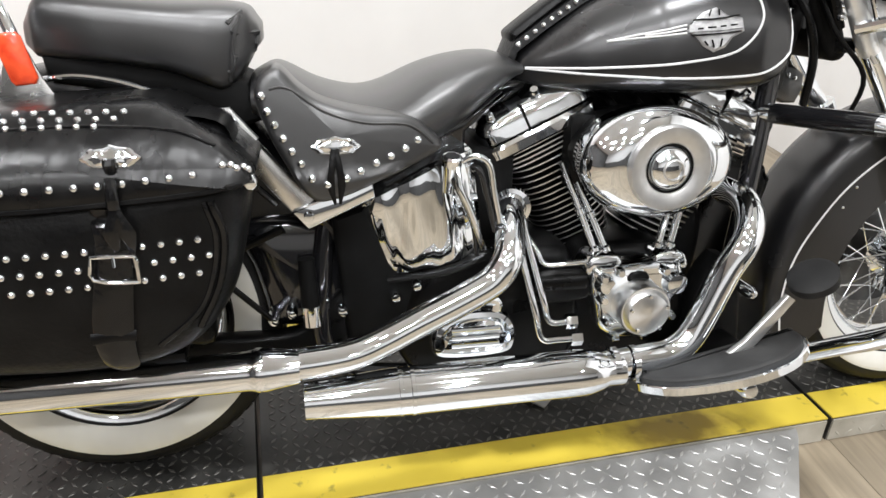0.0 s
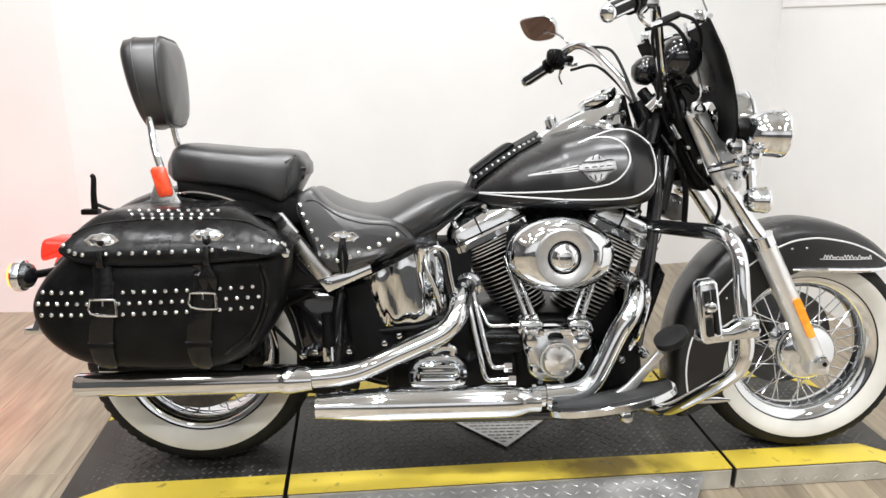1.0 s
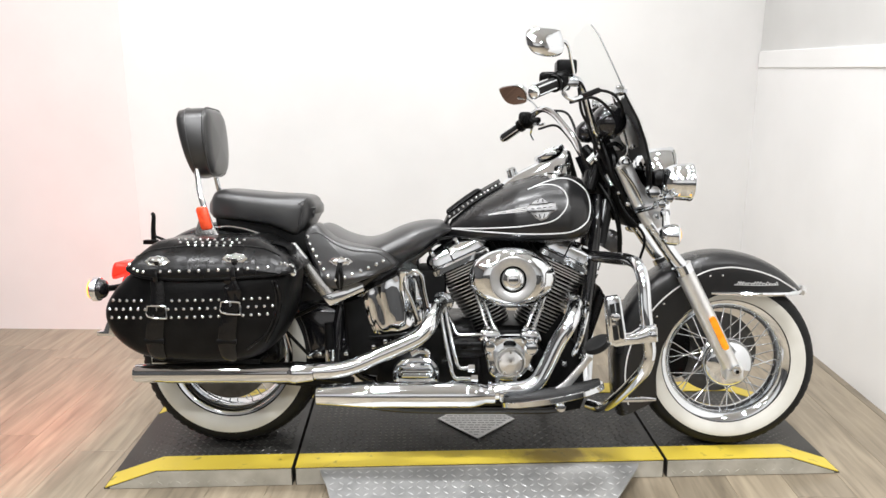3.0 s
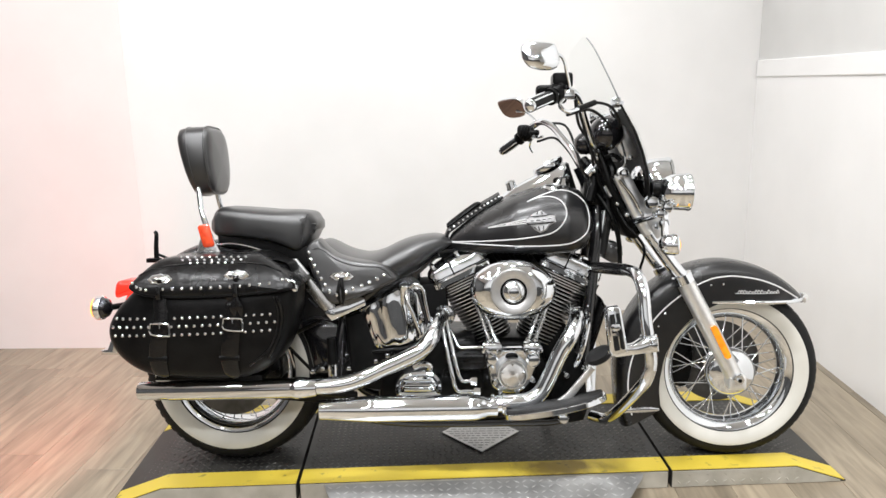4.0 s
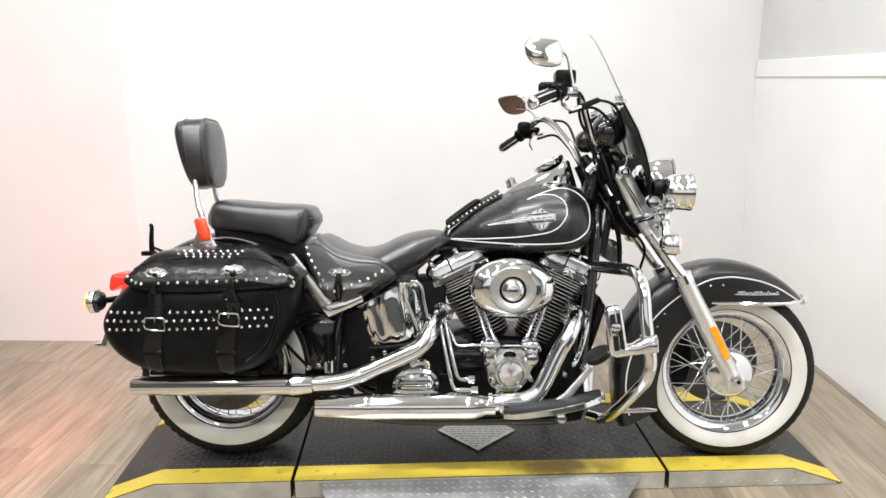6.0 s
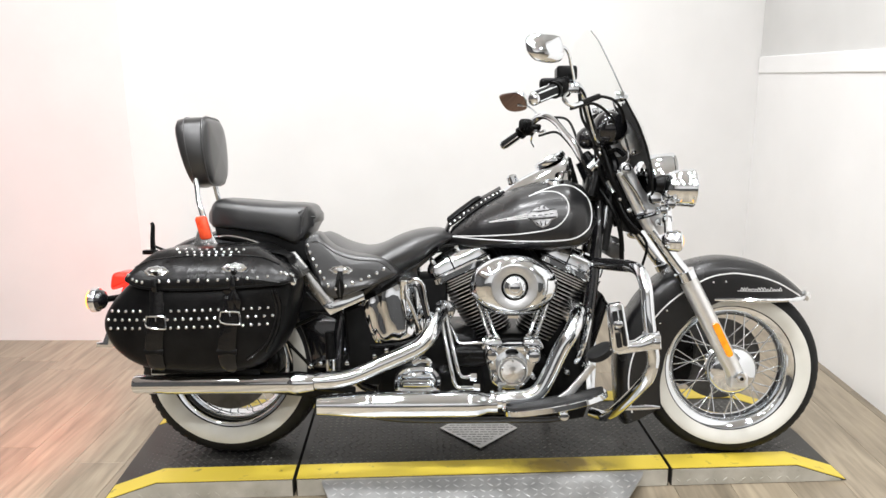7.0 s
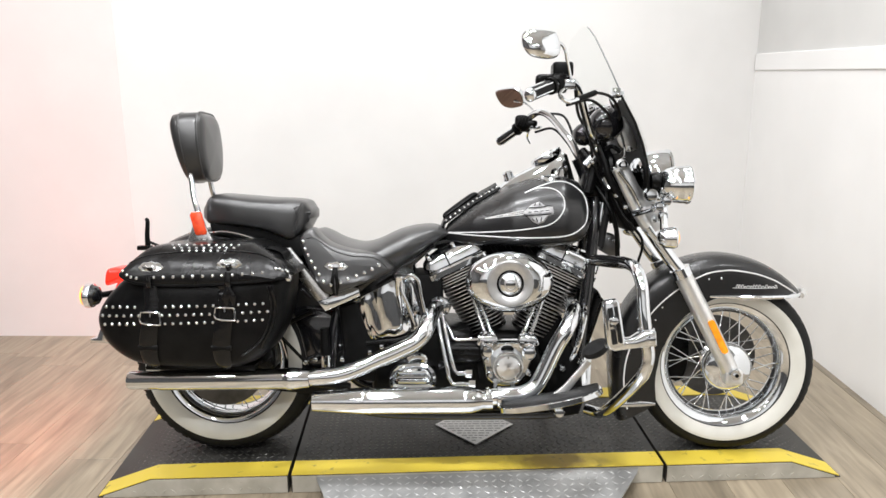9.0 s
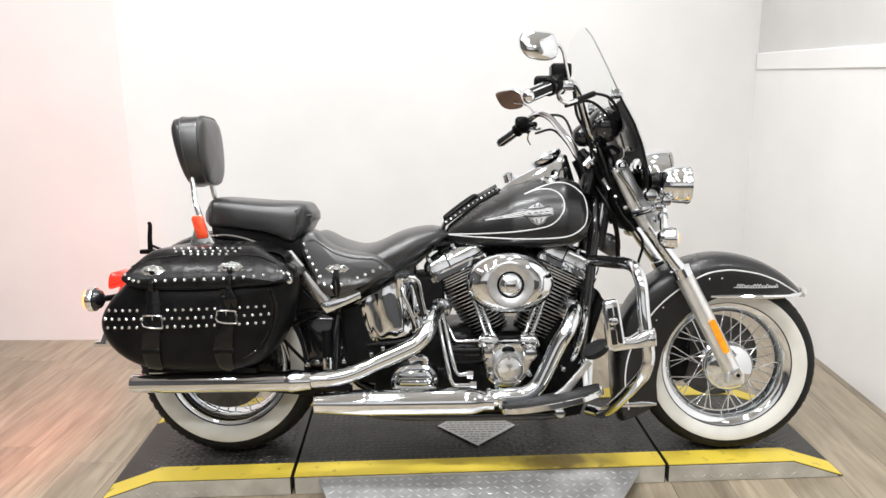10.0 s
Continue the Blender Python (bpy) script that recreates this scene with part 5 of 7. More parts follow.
def taper(x, y, z):
    """Thicker towards the top, and narrower towards the foot."""
    k = (z + 0.122) / 0.244
    return (x * (0.86 + 0.14 * k), y * (0.62 + 0.62 * k) if y < 0 else y, z)


pillow(bm, BACKREST, [(-0.062, 0.05), (-0.06, 0.02), (-0.05, 0.004), (-0.03, 0.0), (0.015, 0.002), (0.03, 0.008), (0.037, 0.022), (0.04, 0.045)], 4, taper, 0.004)
brm = Matrix.Translation((-0.9, 0, 1.011)) @ Matrix.Diagonal((1, 1, 0.935, 1)) @ Matrix.Rotation(radians(-4), 4, "Y") @ Matrix.Rotation(radians(-90), 4, "Z")
back = part("backrest", bm, VINYL, bike, "tall rounded black backrest pad", 50, brm)
bm = bmesh.new()
o = rounded(BACKREST, 4)
tube(bm, [taper(x * 0.985, 0.024, z * 0.985) for x, z in o], 0.003, 6, 1, closed=True)
part("piping", bm, VINYL, back)
bm = bmesh.new()
tube(bm, [taper(x * 1.0, -0.03, z * 1.0) for x, z in o], 0.0025, 6, 1, closed=True)
part("piping", bm, VINYL, back)
bm = bmesh.new()
tube(bm, [(-0.862, -0.135, 0.72), (-0.87, -0.13, 0.78), (-0.897, -0.1, 0.845), (-0.91, -0.085, 0.92), (-0.925, -0.06, 0.98), (-0.93, 0, 0.995), (-0.925, 0.06, 0.98), (-0.91, 0.085, 0.92), (-0.897, 0.1, 0.845), (-0.87, 0.13, 0.78), (-0.862, 0.135, 0.72)], 0.0095, 12, 5)
sissy = part("sissy_bar", bm, CHROME, bike, "chrome sissy bar uprights")
for y in (-0.155, 0.155):
    bm = bmesh.new()
    slab(bm, [(-0.895, 0.7), (-0.885, 0.76), (-0.87, 0.8), (-0.858, 0.8), (-0.835, 0.74), (-0.82, 0.7)], y - 0.003, y + 0.003, 0.0015, 3)
    part("side_plate", bm, ALLOY, sissy, "brushed metal side plate")
bm = bmesh.new()
slab(bm, [(-0.889, 0.795), (-0.884, 0.804), (-0.858, 0.807), (-0.852, 0.8), (-0.838, 0.742), (-0.842, 0.734), (-0.868, 0.731), (-0.874, 0.737)], -0.17, -0.158, 0.003)
part("reflector", bm, RED, sissy, "orange-red side reflector")

# ---------- rear fender, strut, tail ----------
ROUT = [(18, 0.425), (40, 0.435), (60, 0.447), (80, 0.45), (95, 0.45), (112, 0.442), (130, 0.425), (150, 0.41), (165, 0.4)]
bm = bmesh.new()
rings = [fender_section(a, interp(ROUT, a), interp(ROUT, a) - 0.13, 0.095) for a in np.linspace(18, 165, 44)]
loft(bm, [[(x + REAR_HUB.x, y, z + REAR_HUB.z) for x, y, z in r] for r in rings])
seat_base = bmesh.new()
slab(seat_base, [(-0.845, 0.73), (-0.85, 0.775), (-0.75, 0.775), (-0.62, 0.755), (-0.55, 0.72), (-0.53, 0.66), (-0.6, 0.64), (-0.7, 0.7)], -0.105, 0.105, 0.01)
part("seat_base", seat_base, MATT, pseat, "black seat base")
rfender = part("rear_fender", bm, PAINT, bike, "satin black rear fender", 40)
bm = bmesh.new()
tube(bm, [(-0.85, -0.135, 0.735), (-0.797, -0.14, 0.741), (-0.74, -0.145, 0.733), (-0.69, -0.15, 0.717), (-0.645, -0.155, 0.697), (-0.6, -0.158, 0.675)], 0.0045, 8, 5)
part("fender_rail", bm, CHROME, rfender, "thin chrome rail over the fender")
bm = bmesh.new()
slab(bm, [(-0.618, 0.682), (-0.584, 0.69), (-0.53, 0.628), (-0.456, 0.538), (-0.49, 0.514), (-0.565, 0.61)], -0.162, -0.148, 0.004)
strut = part("fender_strut", bm, ALLOY, bike, "chrome fender strut")
bm = bmesh.new()
slab(bm, [(-0.612, 0.69), (-0.575, 0.693), (-0.535, 0.645), (-0.552, 0.63)], -0.169, -0.16, 0.003)
part("strut_cover", bm, SATIN, strut, "bright metal strut cover")
bm = bmesh.new()
slab(bm, [(-0.492, 0.521), (-0.467, 0.491), (-0.357, 0.54), (-0.36, 0.566), (-0.385, 0.57), (-0.455, 0.537)], -0.171, -0.158, 0.003)
part("strut_foot", bm, CHROME, strut, "bright strut foot")
for x, z in ((-0.572, 0.668), (-0.466, 0.514)):
    bm = bmesh.new()
    lathe(bm, [(0, -0.009), (0.007, -0.008), (0.009, -0.003), (0.009, 0.002)], 12, Matrix.Translation((x, -0.168, z)))
    part("bolt", bm, CHROME, strut)
# tail lamp, rear signals, plate bracket, folded rack
bm = bmesh.new()
slab(bm, [(-1.226, 0.578), (-1.215, 0.61), (-1.18, 0.612), (-1.13, 0.606), (-1.14, 0.575), (-1.19, 0.562), (-1.222, 0.555)], -0.055, 0.055, 0.014, 3)
tail_lamp = part("tail_lamp", bm, REDGLOW, bike, "lit red tail lamp", 50)
bm = bmesh.new()
slab(bm, [(-1.2, 0.54), (-1.13, 0.615), (-1.09, 0.62), (-1.1, 0.54)], -0.045, 0.045, 0.01, 3)
part("lamp_base", bm, CHROME, tail_lamp)
for y in (-0.2, 0.2):
    bm = bmesh.new()
    m = orient((-1.2, y, 0.546), (-1, 0, 0))
    lathe(bm, [(0, -0.036), (0.014, -0.035), (0.027, -0.027), (0.033, -0.014), (0.0345, 0.0), (0.036, 0.008), (0.034, 0.01)], 32, m)
    s = part("rear_signal", bm, GLOSS, bike, "round rear turn signal with chrome bezel and lit lens")
    bm = bmesh.new()
    lathe(bm, [(0.0335, -0.012), (0.037, -0.011), (0.0385, -0.004), (0.0385, 0.006), (0.034, 0.011)], 32, m)
    part("bezel", bm, CHROME, s)
    bm = bmesh.new()
    lathe(bm, [(0.034, 0.008), (0.03, 0.018), (0.016, 0.025), (0, 0.026)], 24, m)
    part("lens", bm, SIGNALGLOW, s, "brightly lit orange lens")
    bm = bmesh.new()
    tube(bm, [(-1.178, y, 0.546), (-1.15, y * 0.75, 0.546), (-1.12, y * 0.3, 0.55)], 0.01, 10, 4)
    part("stem", bm, BLACK, s)
bm = bmesh.new()
slab(bm, [(-1.262, 0.368), (-1.262, 0.384), (-1.24, 0.386), (-1.222, 0.43), (-1.2, 0.43), (-1.195, 0.368)], -0.09, 0.09, 0.003)
part("plate_bracket", bm, CHROME, bike, "chrome number plate bracket")
bm = bmesh.new()
for y in (0.1,):
    tube(bm, [(-1.138, y, 0.668), (-1.139, y, 0.715), (-1.136, y, 0.76), (-1.142, y, 0.77)], [0.01, 0.0085, 0.0075, 0.006], 8, 3)
    tube(bm, [(-1.136, y, 0.69), (-1.1, y, 0.675), (-1.06, y, 0.662)], 0.005, 8, 3)
box(bm, -1.172, -1.125, 0.085, 0.115, 0.66, 0.676, 0.004)
part("rack_hinge", bm, BLACK, bike, "slim folded black rack bracket")

# ---------- saddlebag ----------
BODY = [(-1.117, 0.512), (-1.112, 0.458), (-1.078, 0.406), (-1.015, 0.364), (-0.93, 0.348), (-0.8, 0.342), (-0.69, 0.352), (-0.622, 0.388), (-0.578, 0.45), (-0.555, 0.53), (-0.546, 0.61), (-0.56, 0.66), (-0.6, 0.7), (-0.8, 0.705), (-0.95, 0.695), (-1.01, 0.66), (-1.045, 0.61), (-1.087, 0.565)]
bm = bmesh.new()
bag_layers = [(-0.15, 0.02), (-0.16, 0.005), (-0.2, 0), (-0.29, 0.0), (-0.318, 0.004), (-0.337, 0.012), (-0.35, 0.024), (-0.358, 0.038)]


def bag_shift(x, y, z):
    k = max(0.0, (z - 0.6) / 0.1)
    return (x, y + (0.05 * k if y < -0.3 else 0), z)


pillow(bm, BODY, bag_layers, 5, bag_shift, -0.024)
bag = part("saddlebag", bm, LEATHER, bike, "bulging black leather saddlebag with rows of chrome studs", 60)
LID = [(-1.035, 0.634), (-1.008, 0.665), (-0.968, 0.702), (-0.93, 0.713), (-0.8, 0.718), (-0.68, 0.721), (-0.64, 0.71), (-0.588, 0.684), (-0.552, 0.654), (-0.533, 0.63), (-0.548, 0.62), (-0.6, 0.611), (-0.683, 0.604), (-0.815, 0.597), (-0.94, 0.6), (-1.005, 0.612)]


def lid_shift(x, y, z):
    k = max(0.0, (z - 0.6) / 0.125)
    e = max(0.0, (abs(x + 0.77) - 0.17) / 0.09)
    return (x, y + (0.1 * k**1.8 + 0.012 * min(e, 1) ** 2) * (-y / 0.39), z)


bm = bmesh.new()
pillow(bm, LID, [(-0.15, 0.006), (-0.16, 0), (-0.345, 0), (-0.372, 0.001), (-0.383, 0.004), (-0.389, 0.012), (-0.392, 0.026)], 5, lid_shift, -0.006)
lid = part("lid", bm, CREASED, bag, "creased black leather bag lid", 60)
bag_bvh = BVHTree.FromPolygons([v.co for v in bag.data.vertices], [p.vertices for p in bag.data.polygons])
lid_bvh = BVHTree.FromPolygons([v.co for v in lid.data.vertices], [p.vertices for p in lid.data.polygons])
bm = bmesh.new()
draped(bm, lid_bvh, [(-1.022, 0.63), (-0.99, 0.616), (-0.94, 0.608), (-0.815, 0.605), (-0.683, 0.612), (-0.6, 0.619), (-0.548, 0.627)], 0.0045, 0.0)
part("binding", bm, LEATHER, bag)
bm = bmesh.new()
draped(bm, lid_bvh, [(-1.005, 0.664), (-0.96, 0.684), (-0.88, 0.694), (-0.75, 0.698), (-0.64, 0.692), (-0.58, 0.672)], 0.0028, 0.0)
part("lid_seam", bm, STRAP, bag)
bm = bmesh.new()
draped(bm, bag_bvh, [(-0.6, 0.6), (-0.59, 0.55), (-0.6, 0.49), (-0.625, 0.44), (-0.68, 0.395)], 0.0048, 0.0)
part("welt", bm, STRAP, bag)
bm = bmesh.new()
draped(bm, bag_bvh, [(-0.592, 0.6), (-0.58, 0.55), (-0.592, 0.48), (-0.625, 0.415)], 0.006, 0.0)
part("welt", bm, STRAP, bag)
sm_bag = stud_mesh("stud", 0.0054, 0.0048, CHROME)
lid_row = [(-1.025, 0.652), (-1.015, 0.643), (-1.0, 0.634), (-0.985, 0.628), (-0.968, 0.626)]
x = -0.918
while x < -0.582:
    lid_row.append((x, lerp_tab(x, [(-0.918, 0.628), (-0.8, 0.631), (-0.7, 0.634), (-0.6, 0.643), (-0.55, 0.651)])))
    x += 0.0282
lid_row += [(-0.571, 0.65), (-0.561, 0.649), (-0.553, 0.647), (-0.546, 0.644), (-0.541, 0.64)]
for x, z in lid_row:
    place_on(sm_bag, "stud", bag, lid_bvh, x, z, 0.0018)
for row, (xa, za, zb) in enumerate(((-1.075, 0.537, 0.549), (-1.086, 0.512, 0.525), (-1.078, 0.487, 0.501))):
    x = xa
    while x < (-0.598 if row == 1 else -0.612):
        if not (-0.966 < x < -0.906 or -0.75 < x < -0.698):
            place_on(sm_bag, "stud", bag, bag_bvh, x, za + (zb - za) * (x + 1.07) / 0.45)
        x += 0.0231
# studs on top of the lid
sm_small = stud_mesh("stud", 0.005, 0.0045, CHROME)
for z, xa, xb in ((0.7125, -0.895, -0.696), (0.705, -0.884, -0.707), (0.6975, -0.856, -0.73)):
    n = round((xb - xa) / 0.0215)
    for k in range(n + 1):
        place_on(sm_small, "stud", bag, lid_bvh, xa + (xb - xa) * k / n, z)
# conchos, straps, buckles
for cx, cz, bx, bz in ((-0.931, 0.655, -0.93, 0.51), (-0.706, 0.664, -0.717, 0.523)):
    concho(bag, lid_bvh, cx, cz, 0.035, 0.0165)
    hanging_strap("tie", bag, lid_bvh, [(cx, cz - 0.004), (cx + 0.002, cz - 0.03), (cx + 0.001, cz - 0.058)], [0.008, 0.007, 0.009], lift=0.009, material=STRAP)
    bm = bmesh.new()
    for dx in (-0.009, 0.009):
        a = on_side(lid_bvh, cx + 0.002, cz - 0.055, 0.012)[0]
        e = on_side(bag_bvh, cx + dx + 0.004, cz - 0.125, 0.008)[0]
        tube(bm, [a, (a + e) / 2 + Vector((dx * 0.5, -0.004, 0)), e], [0.006, 0.011, 0.002], 6, 5, flat=0.35)
    part("tie_tail", bm, STRAP, bag, "pointed leather tie ends")
    st = hanging_strap("strap", bag, bag_bvh, [(bx - 0.003, 0.6), (bx, 0.56), (bx - 0.002, bz), (bx - 0.014, 0.45), (bx - 0.018, 0.405), (bx - 0.016, 0.372), (bx - 0.016, 0.354)], [0.02, 0.02, 0.024, 0.0265, 0.0255, 0.023, 0.01], lift=0.005, label="glossy black leather strap", material=STRAP)
    bm = bmesh.new()
    hold = [on_side(bag_bvh, bx - 0.017 + dx, 0.425 - abs(dx) * 0.1, 0.009)[0] for dx in (-0.028, -0.014, 0, 0.014, 0.028)]
    tube(bm, hold, 0.0085, 8, 4, flat=0.35, up=(0, 1, 0))
    part("keeper", bm, LEATHER, bag, "leather strap keeper")
    bm = bmesh.new()
    q = on_side(bag_bvh, bx, bz, 0.012)[0]
    fr = [(-0.027, 0.018), (0.02, 0.0175), (0.027, 0.012), (0.028, -0.013), (0.024, -0.019), (-0.027, -0.013)]
    tube(bm, [(q.x + a, q.y, q.z + b) for a, b in fr], 0.0028, 8, 3, closed=True)
    tube(bm, [(q.x, q.y - 0.002, q.z + 0.017), (q.x, q.y - 0.003, q.z + 0.004)], 0.0022, 6, 1)
    part("buckle", bm, CHROME, bag, "silver roller buckle")
bm = bmesh.new()
slab(bm, [(-0.549, 0.632), (-0.536, 0.634), (-0.53, 0.624), (-0.534, 0.614), (-0.545, 0.615)], -0.362, -0.345, 0.003, 3)
part("corner_cap", bm, CHROME, bag)
bm = bmesh.new()
box(bm, -0.99, -0.66, -0.3, -0.16, 0.335, 0.35, 0.004)
part("bag_support", bm, BLACK, bike, "black saddlebag support rail")

# ---------- engine ----------
bm = bmesh.new()
slab(bm, [(-0.02, 0.2), (0.0, 0.36), (0.04, 0.42), (0.17, 0.42), (0.21, 0.37), (0.24, 0.28), (0.22, 0.18), (0.1, 0.15)], -0.15, 0.15, 0.02, 4)
engine = part("engine", bm, BLACK, bike, "black and chrome V-twin engine", 45)
# gearbox and black cases behind
bm = bmesh.new()
slab(bm, [(-0.3, 0.2), (-0.3, 0.36), (-0.24, 0.42), (-0.06, 0.43), (0.0, 0.4), (0.0, 0.2)], -0.16, 0.16, 0.02, 3)
slab(bm, [(-0.075, 0.335), (-0.075, 0.39), (0.02, 0.39), (0.02, 0.335)], -0.185, -0.15, 0.01, 3)
tube(bm, [(-0.08, -0.17, 0.37), (0.015, -0.17, 0.37)], 0.02, 14, 1)
part("gearbox", bm, BLACK, engine, "black gearbox case")
bm = bmesh.new()
box(bm, -0.2, -0.1, -0.1, 0.1, 0.42, 0.6, 0.015, 2)
part("battery_box", bm, MATT, engine, "black battery box behind the cylinder")
bm = bmesh.new()
box(bm, -0.03, 0.33, -0.05, 0.05, 0.635, 0.7, 0.015, 2)
for x in (0.06, 0.11, 0.17):
    tube(bm, [(x, -0.05, 0.69), (x + 0.01, -0.1, 0.675), (x + 0.03, -0.09, 0.65)], 0.007, 8, 4)
part("wiring_tray", bm, MATT, engine, "black wiring under the tank")


def cylinder(base, top, label):
    b, t = Vector(base), Vector(top)
    ax = (t - b).normalized()
    side = Vector((ax.z, 0, -ax.x))
    m = Matrix.Translation(b) @ Matrix((side, Vector((0, 1, 0)), ax)).transposed().to_4x4()
    ln = (t - b).length
    bm = bmesh.new()
    lathe(bm, [(0.055, 0), (0.055, ln)], 32, m @ Matrix.Rotation(radians(90), 4, "X"))
    core = part("cylinder", bm, BLACK, bike, label, 40)
    n = 16
    for k in range(n):
        bm = bmesh.new()
        h = 0.004 + k * (ln - 0.006) / n
        w = 0.066 + 0.017 * min(1, k / 12)
        o = [(w * math.copysign(abs(math.cos(a)) ** 0.7, math.cos(a)), (w + 0.004) * math.copysign(abs(math.sin(a)) ** 0.7, math.sin(a))) for a in [2 * math.pi * j / 28 for j in range(28)]]
        loft(bm, [[m @ Vector((x * s, y * s, h + z)) for x, y in o] for z, s in ((0, 0.95), (0.0008, 1), (0.0036, 1), (0.0044, 0.95))])
        bm.faces.ensure_lookup_table()
        for rim_face in bm.faces[28:56]:
            rim_face.material_index = 1
        part("cooling_fin", bm, [BLACK, CAST], core, "", 20)
    # head with fins and rocker box
    bm = bmesh.new()
    for k in range(4):
        h = ln - 0.002 + k * 0.0088
        w = 0.09 + 0.003 * k
        o = [(w * math.copysign(abs(math.cos(a)) ** 0.5, math.cos(a)), 0.088 * math.copysign(abs(math.sin(a)) ** 0.5, math.sin(a))) for a in [2 * math.pi * j / 32 for j in range(32)]]
        loft(bm, [[m @ Vector((x * s, y * s, h + z)) for x, y in o] for z, s in ((0, 0.96), (0.0008, 1), (0.0038, 1), (0.0046, 0.96))])
    bm.faces.ensure_lookup_table()
    for i, f in enumerate(bm.faces):
        f.material_index = 1 if 32 <= i % 98 < 64 else 0
    box(bm, -0.06, 0.06, -0.07, 0.07, ln - 0.002, ln + 0.04)
    bm.verts.ensure_lookup_table()
    for v in bm.verts[-8:]:
        v.co = m @ v.co
    part("cylinder_head", bm, [BLACK, CAST], core, "finned cylinder head", 20)
    bm = bmesh.new()
    h0 = ln + 0.032
    for z0, z1, w, d in ((h0, h0 + 0.026, 0.112, 0.106), (h0 + 0.0285, h0 + 0.082, 0.108, 0.102)):
        o = [(w * math.copysign(abs(math.cos(a)) ** 0.26, math.cos(a)), d * math.copysign(abs(math.sin(a)) ** 0.3, math.sin(a))) for a in [2 * math.pi * j / 40 for j in range(40)]]
        prof = [(z0, 0.97), (z0 + 0.004, 1), (z1 - 0.006, 1), (z1, 0.95)]
        if z1 > h0 + 0.05:
            prof = [(z0, 0.97), (z0 + 0.003, 1), (z0 + 0.024, 0.985), (z0 + 0.034, 0.95), (z0 + 0.042, 0.88), (z0 + 0.049, 0.76), (z0 + 0.054, 0.58), (z0 + 0.057, 0.34), (z0 + 0.058, 0.1)]
        loft(bm, [[m @ Vector((x * s, y * s, z)) for x, y in o] for z, s in prof])
    part("rocker_box", bm, CASTCHROME, core, "chrome rocker box", 35)
    bm = bmesh.new()
    box(bm, -0.0022, 0.0022, -0.1045, -0.06, h0 + 0.029, h0 + 0.075, 0.001, 1)
    bm.transform(m @ Matrix.Translation((-0.02, 0, 0)))
    part("rocker_seam", bm, BLACK, core)
    for x in (-0.075, 0.015, 0.08):
        bm = bmesh.new()
        lathe(bm, [(0, -0.014), (0.007, -0.014), (0.009, -0.004), (0.009, 0.012)], 10, m @ Matrix.Translation((x, -0.082, h0 + 0.076)) @ Matrix.Rotation(radians(-55), 4, "X"))
        part("rocker_bolt", bm, CHROME, core)
    return m, ln


cylinder((0.055, 0, 0.4), (-0.032, 0, 0.585), "rear finned cylinder")
cylinder((0.19, 0, 0.4), (0.277, 0, 0.585), "front finned cylinder")
# pushrod tubes
for a, b in (((0.062, 0.405), (0.005, 0.555)), ((0.04, 0.405), (-0.015, 0.57)), ((0.152, 0.405), (0.215, 0.555)), ((0.175, 0.405), (0.24, 0.565))):
    bm = bmesh.new()
    p, q = Vector((a[0], -0.165, a[1])), Vector((b[0], -0.105, b[1]))
    tube(bm, [p, q], 0.007, 14, 1)
    d = (q - p)
    lathe(bm, [(0.007, 0), (0.011, 0.002), (0.011, 0.02), (0.007, 0.024)], 16, orient(p, d))
    lathe(bm, [(0.007, 0), (0.0095, 0.002), (0.0095, 0.012), (0.007, 0.014)], 16, orient(p + d * 0.45, d))
    part("pushrod_tube", bm, CHROME, engine, "chrome pushrod tube", 40)
for x in (0.045, 0.168):
    bm = bmesh.new()
    slab(bm, [(x - 0.032, 0.385), (x - 0.032, 0.405), (x - 0.02, 0.42), (x + 0.02, 0.42), (x + 0.032, 0.405), (x + 0.032, 0.385)], -0.195, -0.13, 0.006, 2)
    part("lifter_block", bm, CASTCHROME, engine, "chrome lifter block")
# cam cover
bm = bmesh.new()
CAM = [(0.02, 0.4), (0.06, 0.405), (0.16, 0.405), (0.19, 0.395), (0.196, 0.36), (0.18, 0.33), (0.165, 0.29), (0.13, 0.262), (0.08, 0.258), (0.04, 0.28), (0.03, 0.32), (0.02, 0.36)]
pillow(bm, CAM, [(-0.14, 0), (-0.19, 0), (-0.2, 0.003), (-0.206, 0.01), (-0.205, 0.02)], 4)
camc = part("cam_cover", bm, CASTCHROME, bike, "chrome cam cover", 35)
bm = bmesh.new()
lathe(bm, [(0.0, -0.262), (0.02, -0.261), (0.036, -0.257), (0.041, -0.25), (0.043, -0.246), (0.0455, -0.246), (0.0475, -0.238), (0.0475, -0.2)], 40, Matrix.Translation((0.104, 0, 0.332)))
part("timer_cover", bm, BRUSHED, camc, "round brushed timer cover with chrome rim", 30)
for k in range(5):
    a = radians(20 + 72 * k)
    bm = bmesh.new()
    lathe(bm, [(0, -0.262), (0.003, -0.262), (0.004, -0.258)], 8, Matrix.Translation((0.104 + 0.034 * math.cos(a), -0.001, 0.332 + 0.034 * math.sin(a))))
    part("screw", bm, CHROME, camc)
# thin black patch on the face of the cam cover
bm = bmesh.new()
slab(bm, [(0.085, 0.372), (0.09, 0.39), (0.118, 0.39), (0.122, 0.372)], -0.21, -0.2, 0.003, 2)
part("cover_black_patch", bm, BLACK, camc)
